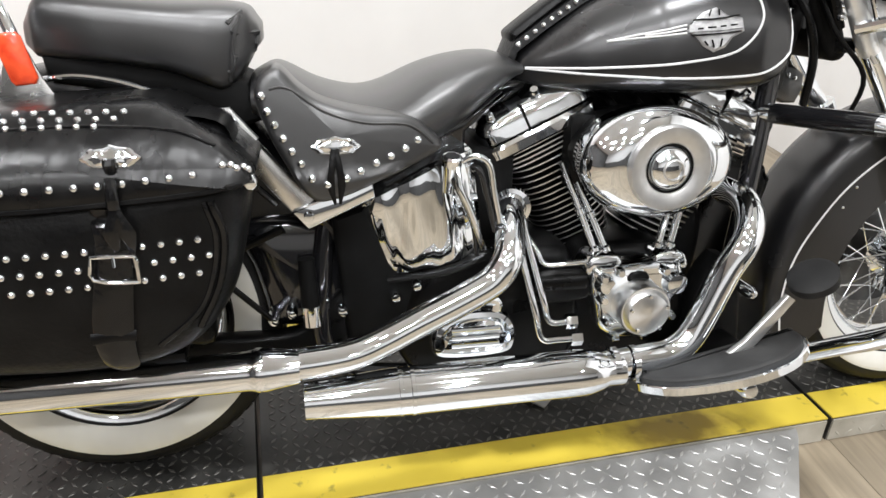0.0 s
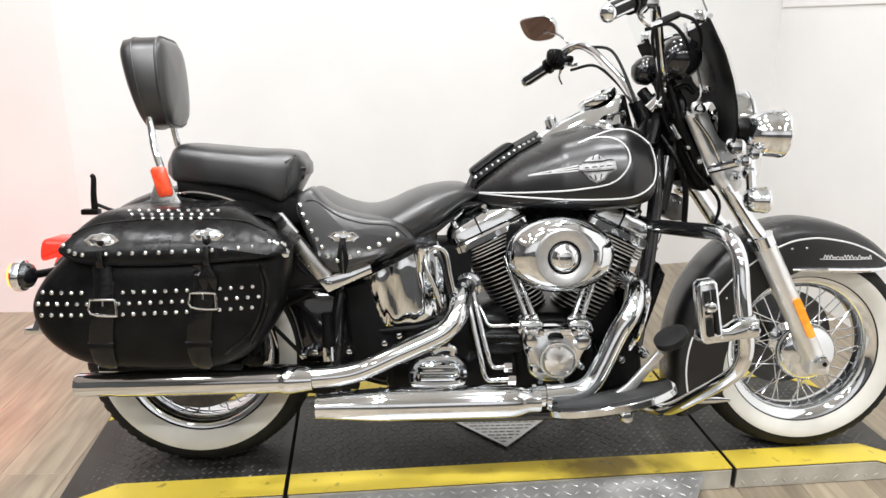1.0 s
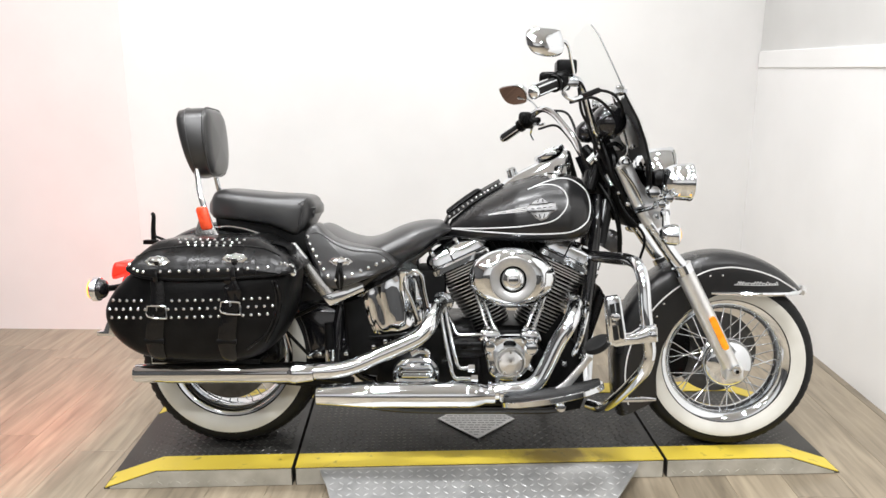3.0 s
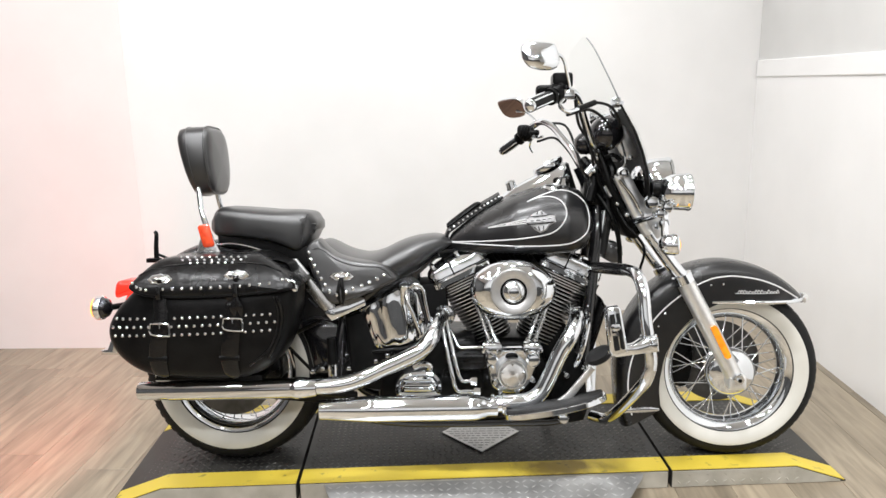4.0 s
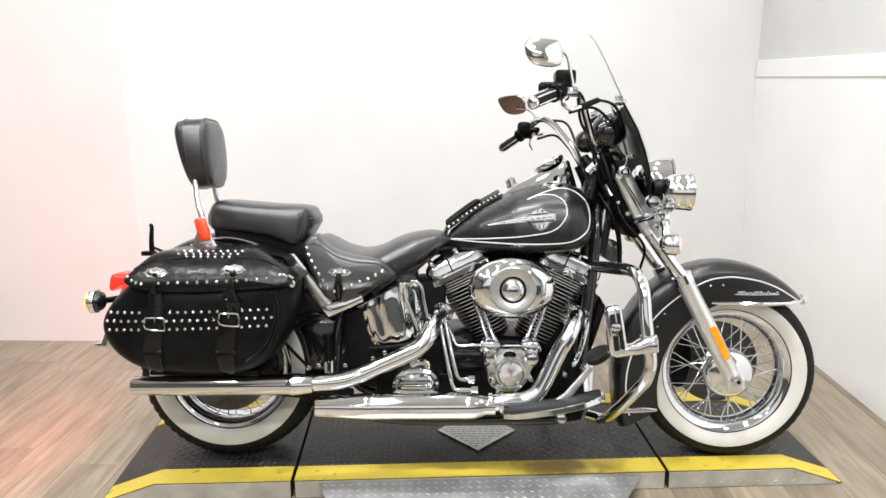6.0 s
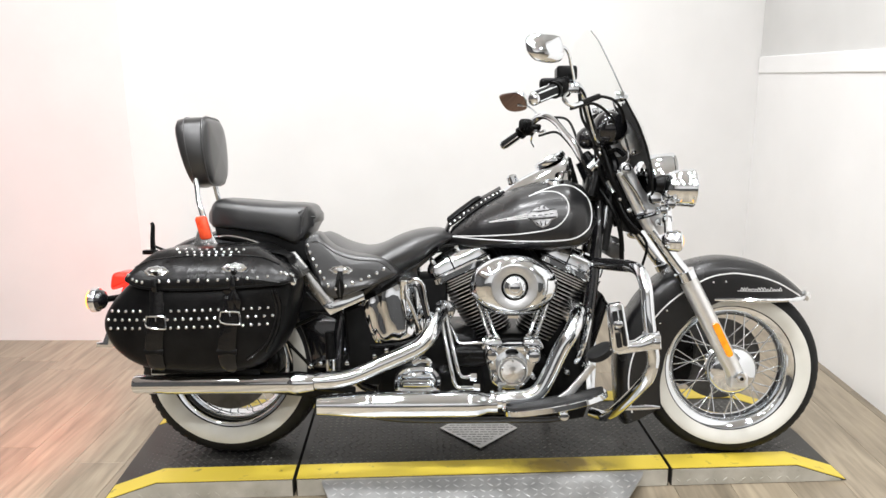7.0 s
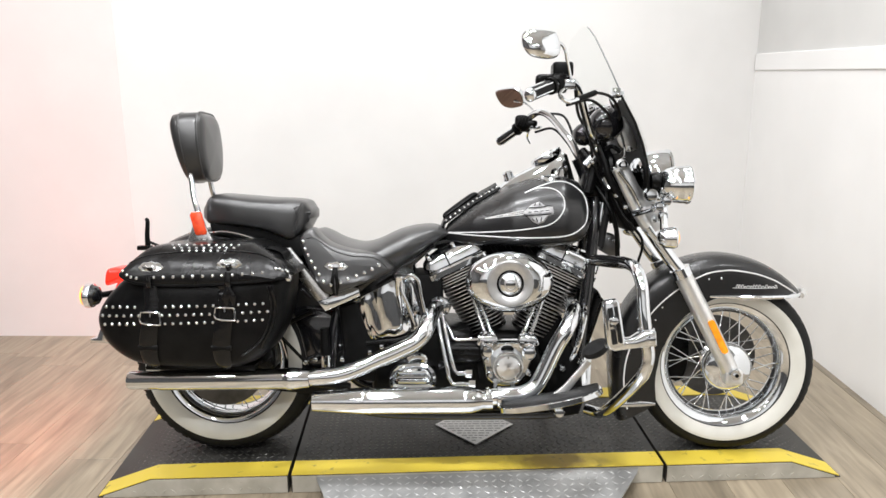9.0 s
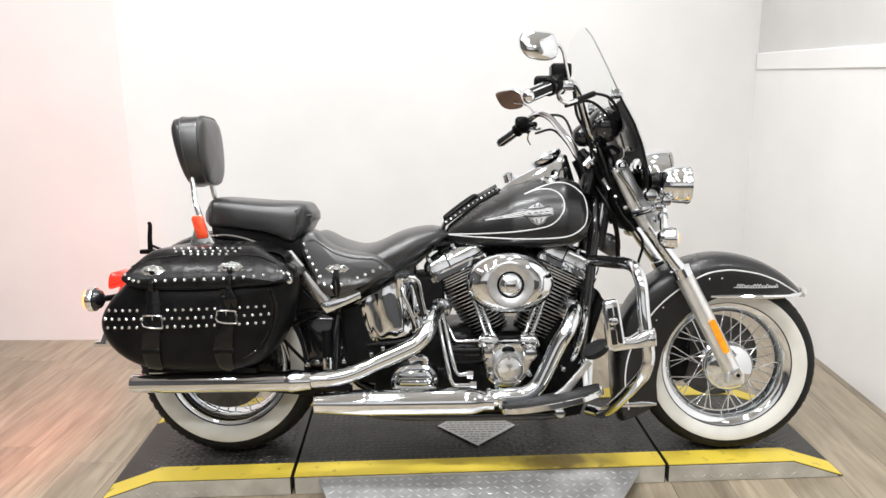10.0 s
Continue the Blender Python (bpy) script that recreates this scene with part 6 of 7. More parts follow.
for x, z in ((0.035, 0.385), (0.05, 0.3), (0.065, 0.395), (0.15, 0.393), (0.184, 0.375), (0.17, 0.305), (0.038, 0.345), (0.12, 0.268), (0.065, 0.268)):
    bm = bmesh.new()
    lathe(bm, [(0, -0.222), (0.006, -0.222), (0.009, -0.216), (0.01, -0.2)], 10, Matrix.Translation((x, 0, z)))
    part("cover_bolt", bm, CHROME, camc)
bm = bmesh.new()
lathe(bm, [(0, -0.226), (0.018, -0.222), (0.023, -0.208), (0.023, -0.19)], 24, Matrix.Translation((0.172, 0, 0.368)))
part("cover_boss", bm, CHROME, camc)
bm = bmesh.new()
lathe(bm, [(0, -0.222), (0.014, -0.22), (0.019, -0.208), (0.019, -0.19)], 24, Matrix.Translation((0.042, 0, 0.372)))
part("cover_boss", bm, CHROME, camc)
# air cleaner
bm = bmesh.new()
AX = Matrix.Translation((0.107, 0, 0.593))
lathe(bm, [(0.9, -0.15), (0.94, -0.165), (0.98, -0.2), (1.0, -0.215), (1.005, -0.222), (0.985, -0.232), (0.93, -0.243), (0.84, -0.254), (0.72, -0.262), (0.6, -0.266), (0.0, -0.266)], 64, AX, ex=0.133, ez=0.094)
air = part("air_cleaner", bm, CASTCHROME, bike, "oval chrome air cleaner cover", 40)
bm = bmesh.new()
lathe(bm, [(0.07, -0.262), (0.07, -0.273), (0.067, -0.277), (0.054, -0.277), (0.042, -0.272), (0.039, -0.268), (0.038, -0.262)], 56, Matrix.Translation((0.107, 0, 0.594)))
part("dish_ring", bm, RINGPAINT, air, "satin silver ring", 30)
bm = bmesh.new()
lathe(bm, [(0.038, -0.266), (0.035, -0.267), (0.0335, -0.274), (0.029, -0.279), (0.018, -0.284), (0.0, -0.286)], 48, Matrix.Translation((0.107, 0, 0.594)))
part("centre_dome", bm, CHROME, air, "chrome centre dome", 30)
bm = bmesh.new()
lathe(bm, [(0.0185, -0.283), (0.018, -0.2862), (0.0158, -0.2872), (0.0148, -0.2845)], 40, Matrix.Translation((0.107, 0, 0.594)))
part("dome_ring", bm, RINGPAINT, air, "thin ring on the dome", 30)
# flat matt black ring, painted in as the shadow round the dome
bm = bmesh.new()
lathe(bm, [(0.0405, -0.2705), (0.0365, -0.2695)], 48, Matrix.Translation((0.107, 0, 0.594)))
part("gap_shadow_ring", bm, MATT, air)
bm = bmesh.new()
lathe(bm, [(0.88, -0.1), (0.9, -0.16), (0.94, -0.18)], 48, AX, ex=0.13, ez=0.09)
part("back_plate", bm, BLACK, air)
bm = bmesh.new()
box(bm, -0.01, 0.12, -0.12, -0.04, 0.52, 0.66, 0.02, 2)
tube(bm, [(0.11, -0.04, 0.56), (0.11, -0.13, 0.59)], 0.03, 16, 1)
part("intake", bm, BLACK, engine, "black intake body between the cylinders")
bm = bmesh.new()
slab(bm, [(0.2, 0.39), (0.25, 0.455), (0.275, 0.47), (0.303, 0.42), (0.285, 0.3), (0.22, 0.3)], -0.06, 0.06, 0.015, 3)
part("front_mount", bm, MATT, engine, "black casting ahead of the front cylinder", 45)
# oil lines
for pts, r in (
    ([(-0.1, -0.15, 0.49), (-0.09, -0.17, 0.435), (-0.07, -0.2, 0.35), (-0.055, -0.2, 0.305), (-0.02, -0.2, 0.302)], 0.0066),
    ([(-0.115, -0.16, 0.48), (-0.105, -0.18, 0.42), (-0.085, -0.205, 0.33), (-0.07, -0.205, 0.275), (-0.04, -0.205, 0.27), (-0.01, -0.205, 0.27)], 0.0066),
    ([(-0.1, -0.13, 0.47), (-0.075, -0.16, 0.43), (-0.06, -0.17, 0.403), (-0.02, -0.175, 0.403), (0.02, -0.175, 0.405)], 0.0055),
):
    bm = bmesh.new()
    tube(bm, pts, r, 12, 6)
    d = Vector(pts[-1])
    lathe(bm, [(0, 0), (0.013, 0), (0.014, 0.004), (0.014, 0.02), (0, 0.024)], 6, orient(d - Vector((0.006, 0, 0)), (1, 0, 0)))
    part("oil_line", bm, CHROME, engine, "bent chrome oil line", 40)
# oval chrome gearbox end cover
bm = bmesh.new()
SIDEC = [(-0.268, 0.275), (-0.258, 0.31), (-0.22, 0.335), (-0.15, 0.335), (-0.12, 0.31), (-0.115, 0.27), (-0.14, 0.245), (-0.25, 0.245)]
pillow(bm, SIDEC, [(-0.15, 0), (-0.19, 0), (-0.2, 0.006), (-0.203, 0.014), (-0.2, 0.022), (-0.206, 0.028), (-0.207, 0.034)], 4)
gcov = part("gearbox_cover", bm, CASTCHROME, bike, "oval chrome gearbox cover", 35)
for z in (0.275, 0.29, 0.305):
    bm = bmesh.new()
    tube(bm, [(-0.235, -0.208, z), (-0.15, -0.208, z)], 0.005, 8, 1)
    part("cover_rib", bm, CHROME, gcov)
bm = bmesh.new()
tube(bm, [(-0.155, -0.2, 0.335), (-0.155, -0.2, 0.352), (-0.18, -0.2, 0.356), (-0.205, -0.2, 0.345)], 0.01, 10, 4)
part("filler_neck", bm, CHROME, gcov)
# oil tank cover and neighbours
bm = bmesh.new()
def oil_edge(v):
    """The (x) span of the cover at the height v from 0 to 1."""
    return float(np.interp(v, [0, 1], [-0.343, -0.383])), float(np.interp(v, [0, 1], [-0.165, -0.188]))


def oil_at(u, v):
    a, b = oil_edge(v)
    x = a + (b - a) * u
    z = float(np.interp(u, [0, 0.12, 0.4, 0.75, 1], [0.398, 0.397, 0.408, 0.42, 0.43])) * (1 - v) + float(np.interp(u, [0, 0.12, 0.4, 0.75, 1], [0.519, 0.532, 0.562, 0.597, 0.606])) * v
    y = -0.11 - 0.064 * math.sin(math.pi * (0.1 + 0.8 * u)) ** 0.75 - 0.0026 * math.sin(12 * u + 1.1 * v) - 0.001 * math.sin(27 * u + 2 * v + 1)
    return (x, y, z)


NU, NV = 36, 10
front = [[oil_at(i / NU, j / NV) for i in range(NU + 1)] for j in range(NV + 1)]
loft(bm, [[(x, -0.08, z) for x, y, z in front[0]]] + [[(x, y + (0.004 if j in (0, NV) else 0), z) for x, y, z in row] for j, row in enumerate(front)] + [[(x, -0.08, z) for x, y, z in front[-1]]], caps=False, wrap=False)
oil = part("oil_tank", bm, RIPPLED, bike, "mirror-bright chrome oil tank cover", 50)
for pts, r in (([(-0.225, -0.19, 0.6), (-0.222, -0.205, 0.56), (-0.205, -0.205, 0.52), (-0.18, -0.2, 0.45)], 0.007), ([(-0.215, -0.19, 0.6), (-0.195, -0.2, 0.61), (-0.172, -0.2, 0.593), (-0.163, -0.2, 0.545), (-0.15, -0.2, 0.485)], 0.0065), ([(-0.2, -0.19, 0.59), (-0.188, -0.2, 0.585), (-0.176, -0.2, 0.545), (-0.16, -0.2, 0.48)], 0.006), ([(-0.23, -0.19, 0.57), (-0.2, -0.2, 0.5), (-0.19, -0.2, 0.44)], 0.0055)):
    bm = bmesh.new()
    tube(bm, pts, r * 0.85, 12, 6)
    part("hose", bm, GLOSS if r < 0.0063 else CHROME, oil, "dark glossy hose" if r < 0.0063 else "bright braided hose")
bm = bmesh.new()
lathe(bm, [(0, 0.012), (0.012, 0.012), (0.0145, 0.009), (0.0165, 0.01), (0.0175, 0.006), (0.0165, -0.006), (0.013, -0.03), (0.011, -0.055)], 24, orient((-0.232, -0.185, 0.598), (0.05, -0.3, 0.95)))
part("filler_cap", bm, CHROME, oil, "chrome oil filler cap")
bm = bmesh.new()
tube(bm, [(-0.34, -0.165, 0.391), (-0.24, -0.175, 0.402), (-0.17, -0.17, 0.423)], 0.006, 8, 3)
part("lower_trim", bm, BLACK, oil)

# ---------- exhaust ----------
bm = bmesh.new()
tube(bm, [(-0.095, -0.08, 0.498), (-0.126, -0.165, 0.494), (-0.138, -0.215, 0.472), (-0.149, -0.245, 0.446), (-0.176, -0.255, 0.413), (-0.23, -0.262, 0.386), (-0.3, -0.27, 0.357), (-0.36, -0.278, 0.332), (-0.42, -0.29, 0.317), (-0.52, -0.298, 0.312)], 0.0255, 20, 5)
lathe(bm, [(0.026, -0.008), (0.034, -0.006), (0.034, 0.006), (0.026, 0.008)], 24, orient((-0.108, -0.115, 0.497), (-0.35, -1, -0.03)))
rear_pipe = part("exhaust_pipe", bm, CHROME, bike, "curved chrome exhaust pipe", 50)
bm = bmesh.new()
lathe(bm, [(0.0262, -0.012), (0.0275, -0.004), (0.0345, 0.042), (0.035, 0.052), (0.033, 0.056), (0.031, 0.066), (0.031, 0.44), (0.0285, 0.45), (0.0285, 0.53), (0.0265, 0.54), (0.024, 0.53)], 40, orient((-0.505, -0.3, 0.311), (-1, 0.02, -0.02)))
part("muffler", bm, CHROME, rear_pipe, "long chrome upper muffler", 40)
bm = bmesh.new()
tube(bm, [(0.31, -0.1, 0.505), (0.309, -0.175, 0.503), (0.299, -0.217, 0.48), (0.28, -0.24, 0.447), (0.248, -0.245, 0.395), (0.218, -0.25, 0.33), (0.188, -0.255, 0.278), (0.15, -0.26, 0.255), (0.1, -0.265, 0.25), (0.02, -0.27, 0.245)], 0.0255, 20, 5)
front_pipe = part("exhaust_pipe", bm, CHROME, bike, "chrome front exhaust header", 50)
bm = bmesh.new()
lathe(bm, [(0.0275, -0.03), (0.0285, -0.025), (0.0285, 0), (0.034, 0.012), (0.0395, 0.035), (0.0405, 0.06), (0.0405, 0.34), (0.0395, 0.38), (0.031, 0.5), (0.0305, 0.515), (0.028, 0.51)], 40, orient((0.025, -0.275, 0.24), (-1, 0.0, -0.012)))
part("muffler", bm, CHROME, front_pipe, "chrome lower muffler", 40)
for x, r in ((-0.335, 0.0415), (-0.315, 0.0425), (-0.02, 0.0385)):
    bm = bmesh.new()
    lathe(bm, [(r - 0.003, -0.004), (r, -0.003), (r, 0.003), (r - 0.003, 0.004)], 36, orient((x, -0.275, 0.2405 + 0.012 * (x - 0.025)), (-1, 0, -0.012)))
    part("muffler_band", bm, CHROME, front_pipe)
for x in (0.04, 0.075):
    bm = bmesh.new()
    lathe(bm, [(0.027, -0.006), (0.031, -0.005), (0.031, 0.005), (0.027, 0.006)], 28, orient((x, -0.27, 0.247), (-1, 0, 0)))
    part("pipe_clamp", bm, CHROME, front_pipe)

# ---------- frame ----------
bm = bmesh.new()
for y in (-0.1, 0.1):
    tube(bm, [(0.4, y * 0.4, 0.86), (0.385, y * 0.8, 0.72), (0.36, y, 0.5), (0.33, y * 1.1, 0.27), (0.29, y * 1.25, 0.165), (0.1, y * 1.3, 0.15), (-0.3, y * 1.3, 0.155), (-0.44, y * 1.3, 0.22), (-0.45, y * 1.2, 0.4), (-0.42, y, 0.56)], 0.019, 14, 5)
tube(bm, [(0.4, 0, 0.85), (0.2, 0, 0.725), (-0.1, 0, 0.7), (-0.25, 0, 0.65), (-0.42, 0, 0.58)], 0.022, 14, 5)
slab(bm, [(-0.5, 0.5), (-0.5, 0.66), (-0.27, 0.64), (-0.19, 0.66), (-0.13, 0.7), (-0.12, 0.69), (-0.19, 0.63), (-0.2, 0.5)], -0.1, 0.1, 0.01, 0)
tube(bm, [(0.36, 0, 0.98), (0.44, 0, 0.8)], 0.038, 16, 1)
part("frame", bm, GLOSS, bike, "gloss black tubular frame", 50)
bm = bmesh.new()
slab(bm, [(-0.86, 0.25), (-0.86, 0.29), (-0.8, 0.295), (-0.56, 0.285), (-0.48, 0.3), (-0.42, 0.36), (-0.38, 0.34), (-0.42, 0.23), (-0.5, 0.21)], -0.135, -0.095, 0.01, 3)
slab(bm, [(-0.86, 0.25), (-0.86, 0.29), (-0.8, 0.295), (-0.56, 0.285), (-0.48, 0.3), (-0.42, 0.36), (-0.38, 0.34), (-0.42, 0.23), (-0.5, 0.21)], 0.095, 0.135, 0.01, 3)
tube(bm, [(-0.44, -0.13, 0.29), (-0.44, 0.13, 0.29)], 0.03, 14, 1)
swing = part("swingarm", bm, BLACK, bike, "black swingarm", 45)
bm = bmesh.new()
pillow(bm, [(-0.598, 0.47), (-0.56, 0.498), (-0.47, 0.5), (-0.43, 0.495), (-0.41, 0.46), (-0.392, 0.4), (-0.383, 0.35), (-0.382, 0.3), (-0.45, 0.285), (-0.54, 0.29), (-0.555, 0.34), (-0.572, 0.41)], [(0.1, 0.02), (0.09, 0), (-0.085, 0), (-0.105, 0.008), (-0.116, 0.022), (-0.12, 0.04)], 4, None, -0.008)
inner = part("inner_fender", bm, GLOSS, swing, "gloss black inner fender", 45)
bm = bmesh.new()
tube(bm, [(-0.442, -0.118, 0.491), (-0.406, -0.12, 0.439), (-0.39, -0.122, 0.375), (-0.386, -0.122, 0.315)], 0.012, 10, 5)
part("fender_edge", bm, GLOSS, swing)
bm = bmesh.new()
tube(bm, [(-0.476, -0.145, 0.432), (-0.472, -0.148, 0.345)], [0.014, 0.0165], 16, 1)
part("damper_tube", bm, MATT, swing, "dull black damper tube with chrome end", 40)
bm = bmesh.new()
tube(bm, [(-0.472, -0.148, 0.346), (-0.47, -0.149, 0.31)], [0.0165, 0.0175], 16, 1)
part("damper_end", bm, CHROME, swing)
for x, y, z in ((-0.536, -0.15, 0.324), (-0.418, -0.15, 0.333), (-0.327, -0.17, 0.361), (-0.29, -0.17, 0.38), (-0.505, -0.14, 0.33)):
    bm = bmesh.new()
    lathe(bm, [(0, -0.013), (0.007, -0.011), (0.01, -0.004), (0.01, 0.04)], 12, Matrix.Translation((x, y, z)))
    part("chrome_bolt", bm, CHROME, swing)
for p, q, r in (((-0.611, -0.17, 0.411), (-0.535, -0.155, 0.323), 0.0055), ((-0.59, -0.14, 0.45), (-0.51, -0.15, 0.488), 0.007), ((-0.545, -0.15, 0.56), (-0.515, -0.155, 0.532), 0.006)):
    bm = bmesh.new()
    tube(bm, [p, q], r, 10, 1)
    part("linkage_rod", bm, CHROME if r == 0.006 else BLACK, swing, "thin rod")
bm = bmesh.new()
slab(bm, [(-0.69, 0.32), (-0.69, 0.38), (-0.655, 0.395), (-0.63, 0.37), (-0.632, 0.31)], -0.2, -0.1, 0.012, 3)
part("brake_caliper", bm, BLACK, swing, "black rear brake caliper", 45)
bm = bmesh.new()
slab(bm, [(-0.41, 0.27), (-0.43, 0.5), (-0.37, 0.52), (-0.325, 0.41), (-0.29, 0.4), (-0.17, 0.44), (-0.13, 0.4), (-0.16, 0.3), (-0.28, 0.25)], -0.15, 0.1, 0.012, 0)
part("gearbox_mount", bm, MATT, swing, "black casting below the oil tank", 45)
bm = bmesh.new()
tube(bm, [(-0.4, -0.14, 0.24), (-0.5, -0.2, 0.27), (-0.56, -0.24, 0.29)], 0.014, 10, 4)
part("muffler_bracket", bm, BLACK, swing)
bm = bmesh.new()
tube(bm, [(-0.42, -0.12, 0.2), (-0.2, -0.15, 0.19), (0.05, -0.15, 0.18), (0.25, -0.14, 0.2)], 0.016, 10, 4)
part("muffler_bracket", bm, BLACK, swing)
# regulator and front of frame
bm = bmesh.new()
slab(bm, [(0.395, 0.53), (0.418, 0.52), (0.42, 0.49), (0.36, 0.31), (0.345, 0.3), (0.34, 0.33)], -0.08, 0.08, 0.012, 3)
part("oil_cooler", bm, BLACK, bike, "black finned cooler before the frame")
bm = bmesh.new()
slab(bm, [(0.425, 0.73), (0.48, 0.71), (0.47, 0.655), (0.42, 0.67)], -0.05, 0.03, 0.006, 2)
regulator = part("regulator", bm, DISC, bike, "grey regulator box on the frame")
for x, z in ((0.443, 0.71), (0.458, 0.704)):
    bm = bmesh.new()
    lathe(bm, [(0, -0.056), (0.004, -0.055), (0.005, -0.05)], 10, Matrix.Translation((x, 0, z)))
    part("bolt", bm, CHROME, regulator)
bm = bmesh.new()
tube(bm, [(0.352, -0.13, 0.5), (0.346, -0.17, 0.47), (0.325, -0.18, 0.39), (0.305, -0.16, 0.33)], 0.009, 10, 4)
part("breather_pipe", bm, CHROME, bike, "slim chrome breather pipe")

# ---------- foot controls and guard ----------
TILT_B = Matrix.Translation((0.225, -0.27, 0.25)) @ Matrix.Rotation(radians(-12), 4, "Y") @ Matrix.Rotation(radians(-5), 4, "X") @ Matrix.Translation((0, 0.27, 0))
BOARD = [(-0.148, -0.285), (-0.15, -0.31), (-0.1, -0.355), (0.0, -0.383), (0.09, -0.375), (0.148, -0.335), (0.158, -0.29), (0.14, -0.272), (0, -0.268), (-0.13, -0.27)]
bm = bmesh.new()
o = rounded([(x, y) for x, y in BOARD], 5)
loft(bm, [[(x, y, z) for x, y in inset_ring(o, k)] for z, k in ((-0.016, 0.006), (-0.012, 0), (0.002, 0), (0.004, 0.002), (0.004, 0.01))])
board = part("footboard", bm, CHROME, bike, "chrome-rimmed rider footboard with rubber pad", 40, TILT_B)
bm = bmesh.new()
loft(bm, [[(x, y, z) for x, y in inset_ring(o, k)] for z, k in ((0.003, 0.009), (0.011, 0.009), (0.0135, 0.012), (0.014, 0.02))])
part("pad", bm, GREYRUB, board, "grey-black rubber pad", 40)
bm = bmesh.new()
box(bm, -0.06, 0.08, -0.24, -0.12, -0.03, -0.012, 0.006)
part("bracket", bm, BLACK, board)
bm = bmesh.new()
lathe(bm, [(0, -0.372), (0.012, -0.37), (0.016, -0.36), (0.016, -0.3), (0, -0.3)], 20, Matrix.Translation((0.015, 0, -0.032)))
part("hinge_bolt", bm, CHROME, board, "round chrome hinge bolt")
bm = bmesh.new()
slab(bm, [(0.2, 0.243), (0.262, 0.291), (0.331, 0.372), (0.346, 0.362), (0.285, 0.283), (0.235, 0.238)], -0.31, -0.298, 0.002)
pedal = part("brake_pedal", bm, SATIN, bike, "polished brake pedal arm with round rubber pad", 45)
bm = bmesh.new()
lathe(bm, [(0, -0.012), (0.85, -0.012), (1, -0.006), (1, 0.008), (0.8, 0.012), (0, 0.012)], 32, orient((0.352, -0.335, 0.412), (-0.5, -0.15, 0.85)), ex=0.041, ez=0.041)
part("pad", bm, RUBBER, pedal, "oval rubber pedal pad", 40)
bm = bmesh.new()
for s in (-1, 1):
    tube(bm, [(0.372, s * 0.06, 0.646), (0.382, s * 0.12, 0.649), (0.41, s * 0.24, 0.657), (0.434, s * 0.345, 0.664), (0.447, s * 0.405, 0.655), (0.455, s * 0.44, 0.615), (0.459, s * 0.453, 0.545), (0.467, s * 0.458, 0.475), (0.474, s * 0.457, 0.42), (0.466, s * 0.448, 0.372), (0.455, s * 0.4, 0.328), (0.44, s * 0.3, 0.258), (0.42, s * 0.2, 0.188), (0.405, s * 0.14, 0.158), (0.37, s * 0.1, 0.156)], 0.0175, 16, 6)
guard = part("crash_bar", bm, CHROME, bike, "chrome engine guard bar", 50)
bm = bmesh.new()
tube(bm, [(0.382, -0.12, 0.649), (0.41, -0.24, 0.657), (0.43, -0.325, 0.6635)], 0.0185, 14, 4)
part("guard_sleeve", bm, GLOSS, guard, "gloss black sleeve on the guard")
bm = bmesh.new()
slab(bm, [(0.338, 0.572), (0.345, 0.582), (0.372, 0.586), (0.38, 0.578), (0.399, 0.47), (0.393, 0.458), (0.358, 0.451), (0.351, 0.46)], -0.512, -0.474, 0.006, 0)
peg = part("highway_peg", bm, CHROME, bike, "folded chrome highway peg with rubber inserts", 35)
for pts in ([(0.3475, 0.563), (0.3605, 0.566), (0.3685, 0.516), (0.3555, 0.513)], [(0.357, 0.503), (0.37, 0.506), (0.3765, 0.468), (0.3635, 0.465)], [(0.3655, 0.567), (0.373, 0.5685), (0.3895, 0.471), (0.382, 0.4695)]):
    bm = bmesh.new()
    slab(bm, pts, -0.519, -0.512, 0.002)
    part("rubber_strip", bm, RUBBER, peg)
bm = bmesh.new()
lathe(bm, [(0, -0.532), (0.008, -0.53), (0.0125, -0.524), (0.0135, -0.512), (0.0135, -0.505)], 18, Matrix.Translation((0.364, 0, 0.53)))
part("peg_stud", bm, CHROME, peg, "round chrome stud")
bm = bmesh.new()
slab(bm, [(0.352, 0.45), (0.354, 0.467), (0.42, 0.475), (0.445, 0.492), (0.486, 0.494), (0.489, 0.455), (0.44, 0.449), (0.375, 0.44)], -0.492, -0.452, 0.008, 0)
part("peg_clamp", bm, CHROME, guard, "chrome clamp that carries the peg", 35)
for x, z, r in ((0.47, 0.476, 0.0115), (0.362, 0.456, 0.009), (0.392, 0.462, 0.007)):
    bm = bmesh.new()
    lathe(bm, [(0, -0.017), (r * 0.75, -0.015), (r, -0.006), (r, 0.006)], 16, Matrix.Translation((x, -0.494, z)))
    part("clamp_bolt", bm, CHROME, guard)
bm = bmesh.new()
lathe(bm, [(0.0176, -0.024), (0.0225, -0.023), (0.0235, -0.018), (0.0235, 0.018), (0.0225, 0.023), (0.0176, 0.024)], 24, orient((0.468, -0.458, 0.474), (0.1, 0, -1)))
part("clamp_ring", bm, CHROME, guard)
bm = bmesh.new()
tube(bm, [(0.43, -0.2, 0.2), (0.52, -0.2, 0.205), (0.565, -0.2, 0.205)], [0.006, 0.009, 0.004], 8, 3, flat=0.6)
part("jiffy_foot", bm, CHROME, bike, "small chrome foot lever")
bm = bmesh.new()
slab(bm, [(0.23, 0.17), (0.24, 0.31), (0.285, 0.39), (0.325, 0.36), (0.345, 0.25), (0.335, 0.16)], -0.17, -0.1, 0.012, 2)
skid = part("skid_bracket", bm, MATT, bike, "black footboard mounting bracket")
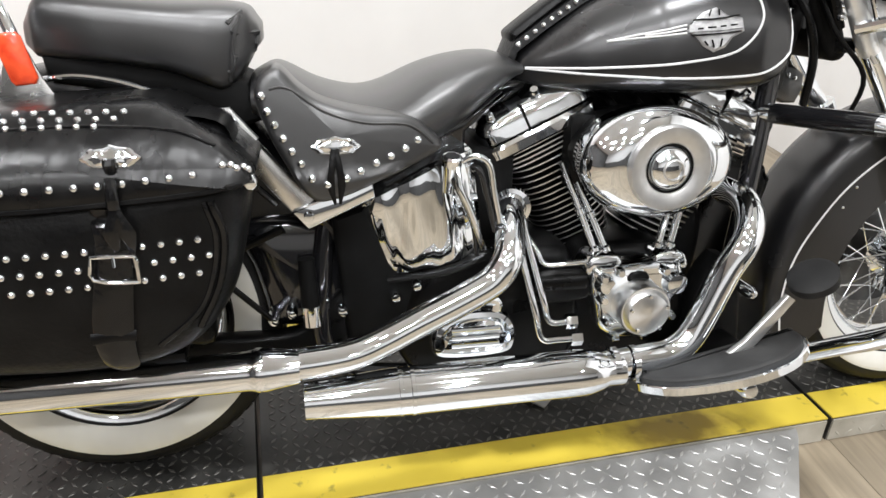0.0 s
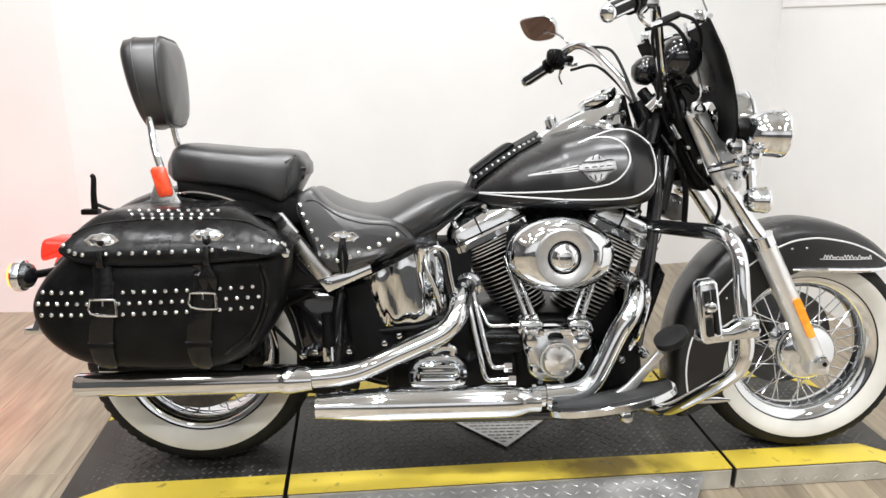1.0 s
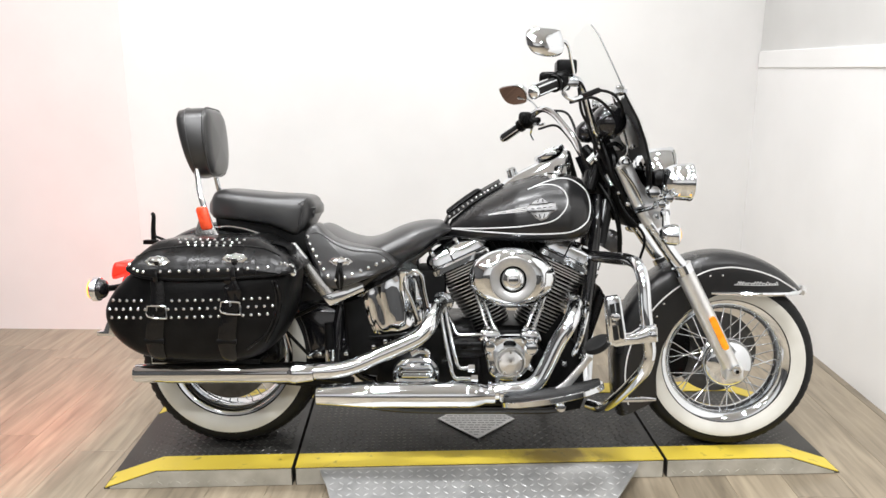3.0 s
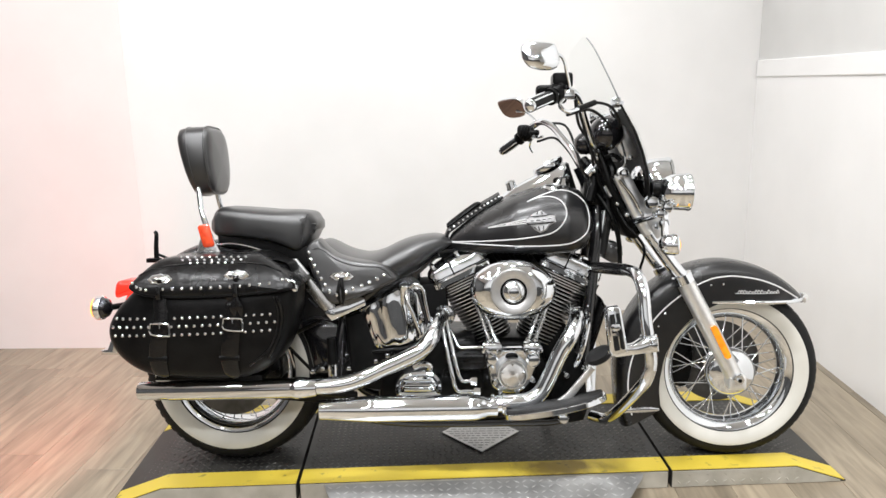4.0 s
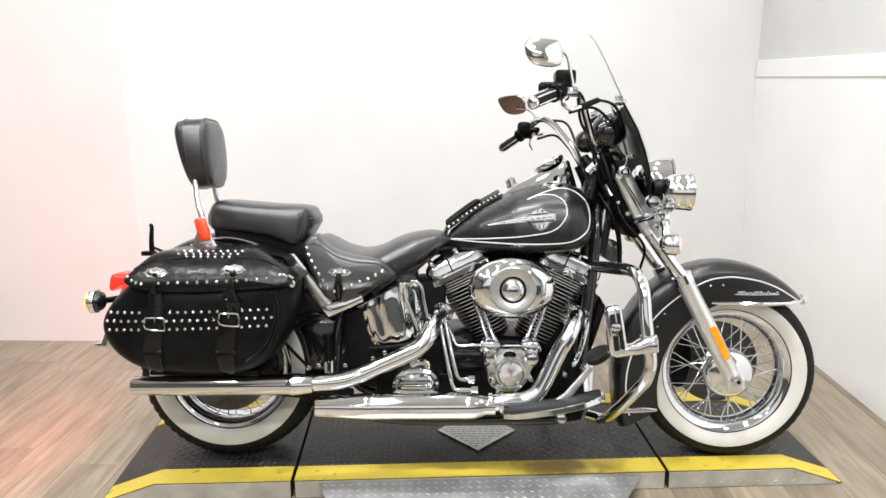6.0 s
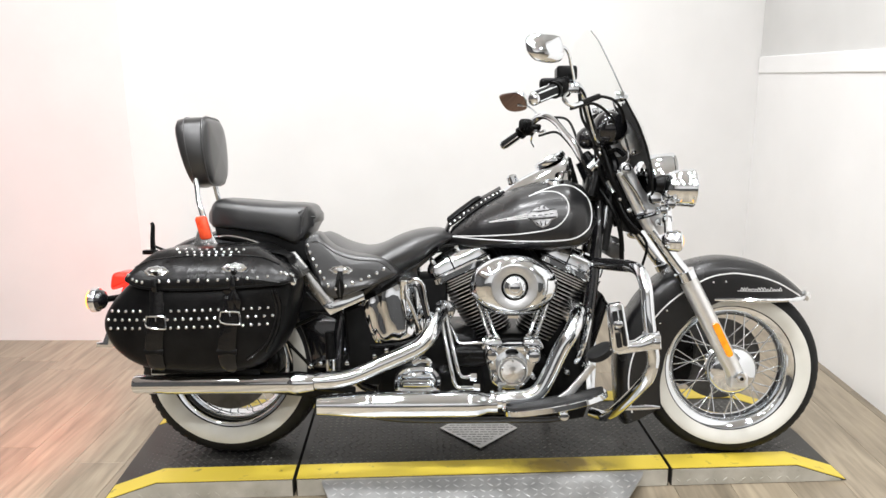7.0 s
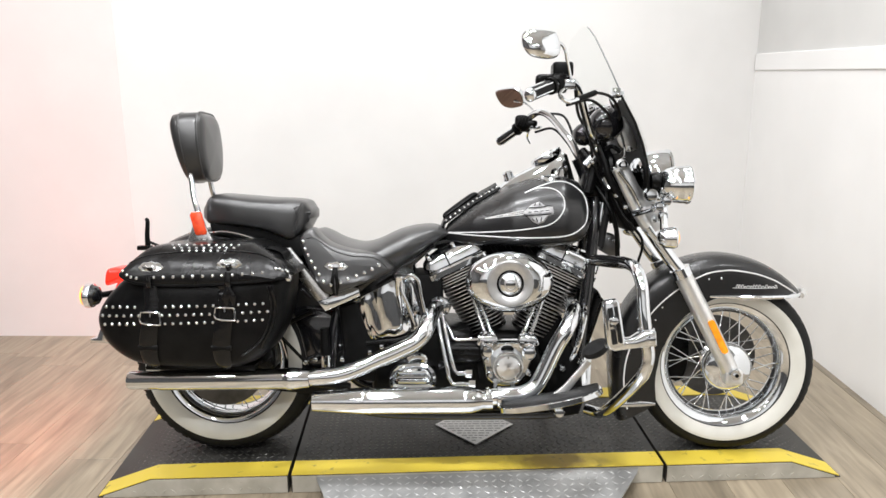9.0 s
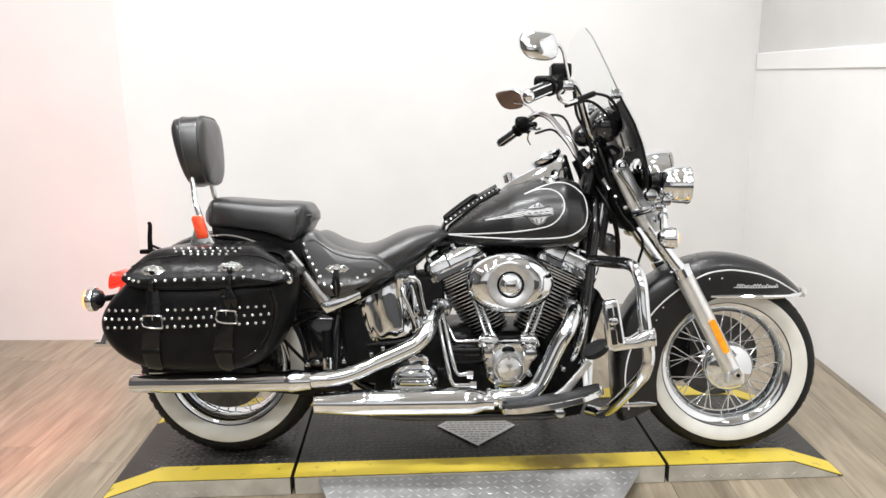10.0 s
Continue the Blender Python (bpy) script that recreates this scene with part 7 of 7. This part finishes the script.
for x, y, z in ((0.275, -0.19, 0.318), (0.335, -0.19, 0.33)):
    bm = bmesh.new()
    lathe(bm, [(0, -0.02), (0.008, -0.018), (0.012, -0.008), (0.012, 0.03)], 16, Matrix.Translation((x, y, z)))
    part("dome_nut", bm, CHROME, skid)
# side stand, on the side the machine leans to
bm = bmesh.new()
tube(bm, [(0.28, 0.13, 0.15), (0.27, 0.2, 0.09), (0.25, 0.265, 0.045)], 0.012, 10, 3)
box(bm, 0.215, 0.285, 0.255, 0.3, 0.036, 0.046, 0.004)
part("side_stand", bm, BLACK, bike, "black side stand")

# ---------- floor planks ----------
PW, PL = 0.186, 1.22
bm = bmesh.new()
box(bm, -PL / 2 + 0.0004, PL / 2 - 0.0004, -PW / 2 + 0.0004, PW / 2 - 0.0004, -0.012, 0, 0.0009, 1)
plank = finish("plank", bm, WOOD, 0)
rng = random.Random(11)
rest = bmesh.new()
x = LEFT + PW / 2
while x < 5.0:
    y = FRONT + PL / 2 - rng.uniform(0, PL)
    while y - PL / 2 < BACK:
        near = -3.4 < x < RIGHT and y + PL / 2 > -2.6
        if near and not (x < -1.64 and y - PL / 2 > 1.22):
            share("plank", plank, floor, pose(x, y, FLOOR, 0, 0, 90 + (180 if rng.random() < 0.5 else 0)))
        elif y + PL / 2 > FRONT and y - PL / 2 < 1.2:
            y0, y1 = max(y - PL / 2 + 0.001, FRONT), y + PL / 2 - 0.001
            x0, x1 = x - PW / 2 + 0.001, x + PW / 2 - 0.001
            top = [rest.verts.new((u, v, FLOOR)) for u, v in ((x0, y0), (x1, y0), (x1, y1), (x0, y1))]
            low = [rest.verts.new((u, v, FLOOR - 0.01)) for u, v in ((x0, y0), (x1, y0), (x1, y1), (x0, y1))]
            rest.faces.new(top)
            for k in range(4):
                rest.faces.new((low[k], low[(k + 1) % 4], top[(k + 1) % 4], top[k]))
        y += PL
    x += PW
tagged(part("plank_field", rest, wood("oak_vinyl_plank_far", True), floor, smooth=0), kind="stuff")

# ---------- lamps of the room ----------
bm = bmesh.new()
lathe(bm, [(0, -0.034), (0.15, -0.034), (0.165, -0.026), (0.17, -0.012), (0.17, 0.0)], 28, Matrix.Rotation(radians(90), 4, "X"))
fitting = finish("light_fitting", bm, CEIL, 40)
for x, y, w in ((-2.9, -0.6, 22), (-1.7, -0.6, 32), (-0.7, -0.6, 33), (0.3, -0.5, 44), (-2.9, -2.0, 24), (-1.7, -2.0, 32), (-0.7, -2.0, 33), (0.3, -2.0, 44), (-2.3, -3.4, 30), (-0.9, -3.4, 30), (0.5, -3.4, 34), (1.9, -3.4, 34), (-1.6, -4.8, 26), (0.6, -4.8, 26), (-0.2, 0.75, 12), (0.7, 0.75, 16)):
    d = bpy.data.lights.new("ceiling_lamp", "AREA")
    d.shape, d.size, d.energy, d.color = "DISK", 0.22, 0.86 * w, (0.97, 0.98, 1.0)
    new("ceiling_lamp", d).location = (x, y, TOP - 0.04)
    ob = new("light_fitting", fitting)
    ob.location = (x, y, TOP)
    tagged(ob, "round flat white ceiling light fitting", "ceiling light", "ceiling lights")
red = bpy.data.lights.new("tail_glow", "SPOT")
red.energy, red.color, red.shadow_soft_size = 23.0, (1, 0.06, 0.03), 0.04
red.spot_size, red.spot_blend = radians(172), 0.5
rl = new("tail_glow", red)
rl.matrix_world = pose(-1.262, 0.07, 0.585, 0, 90, 0)
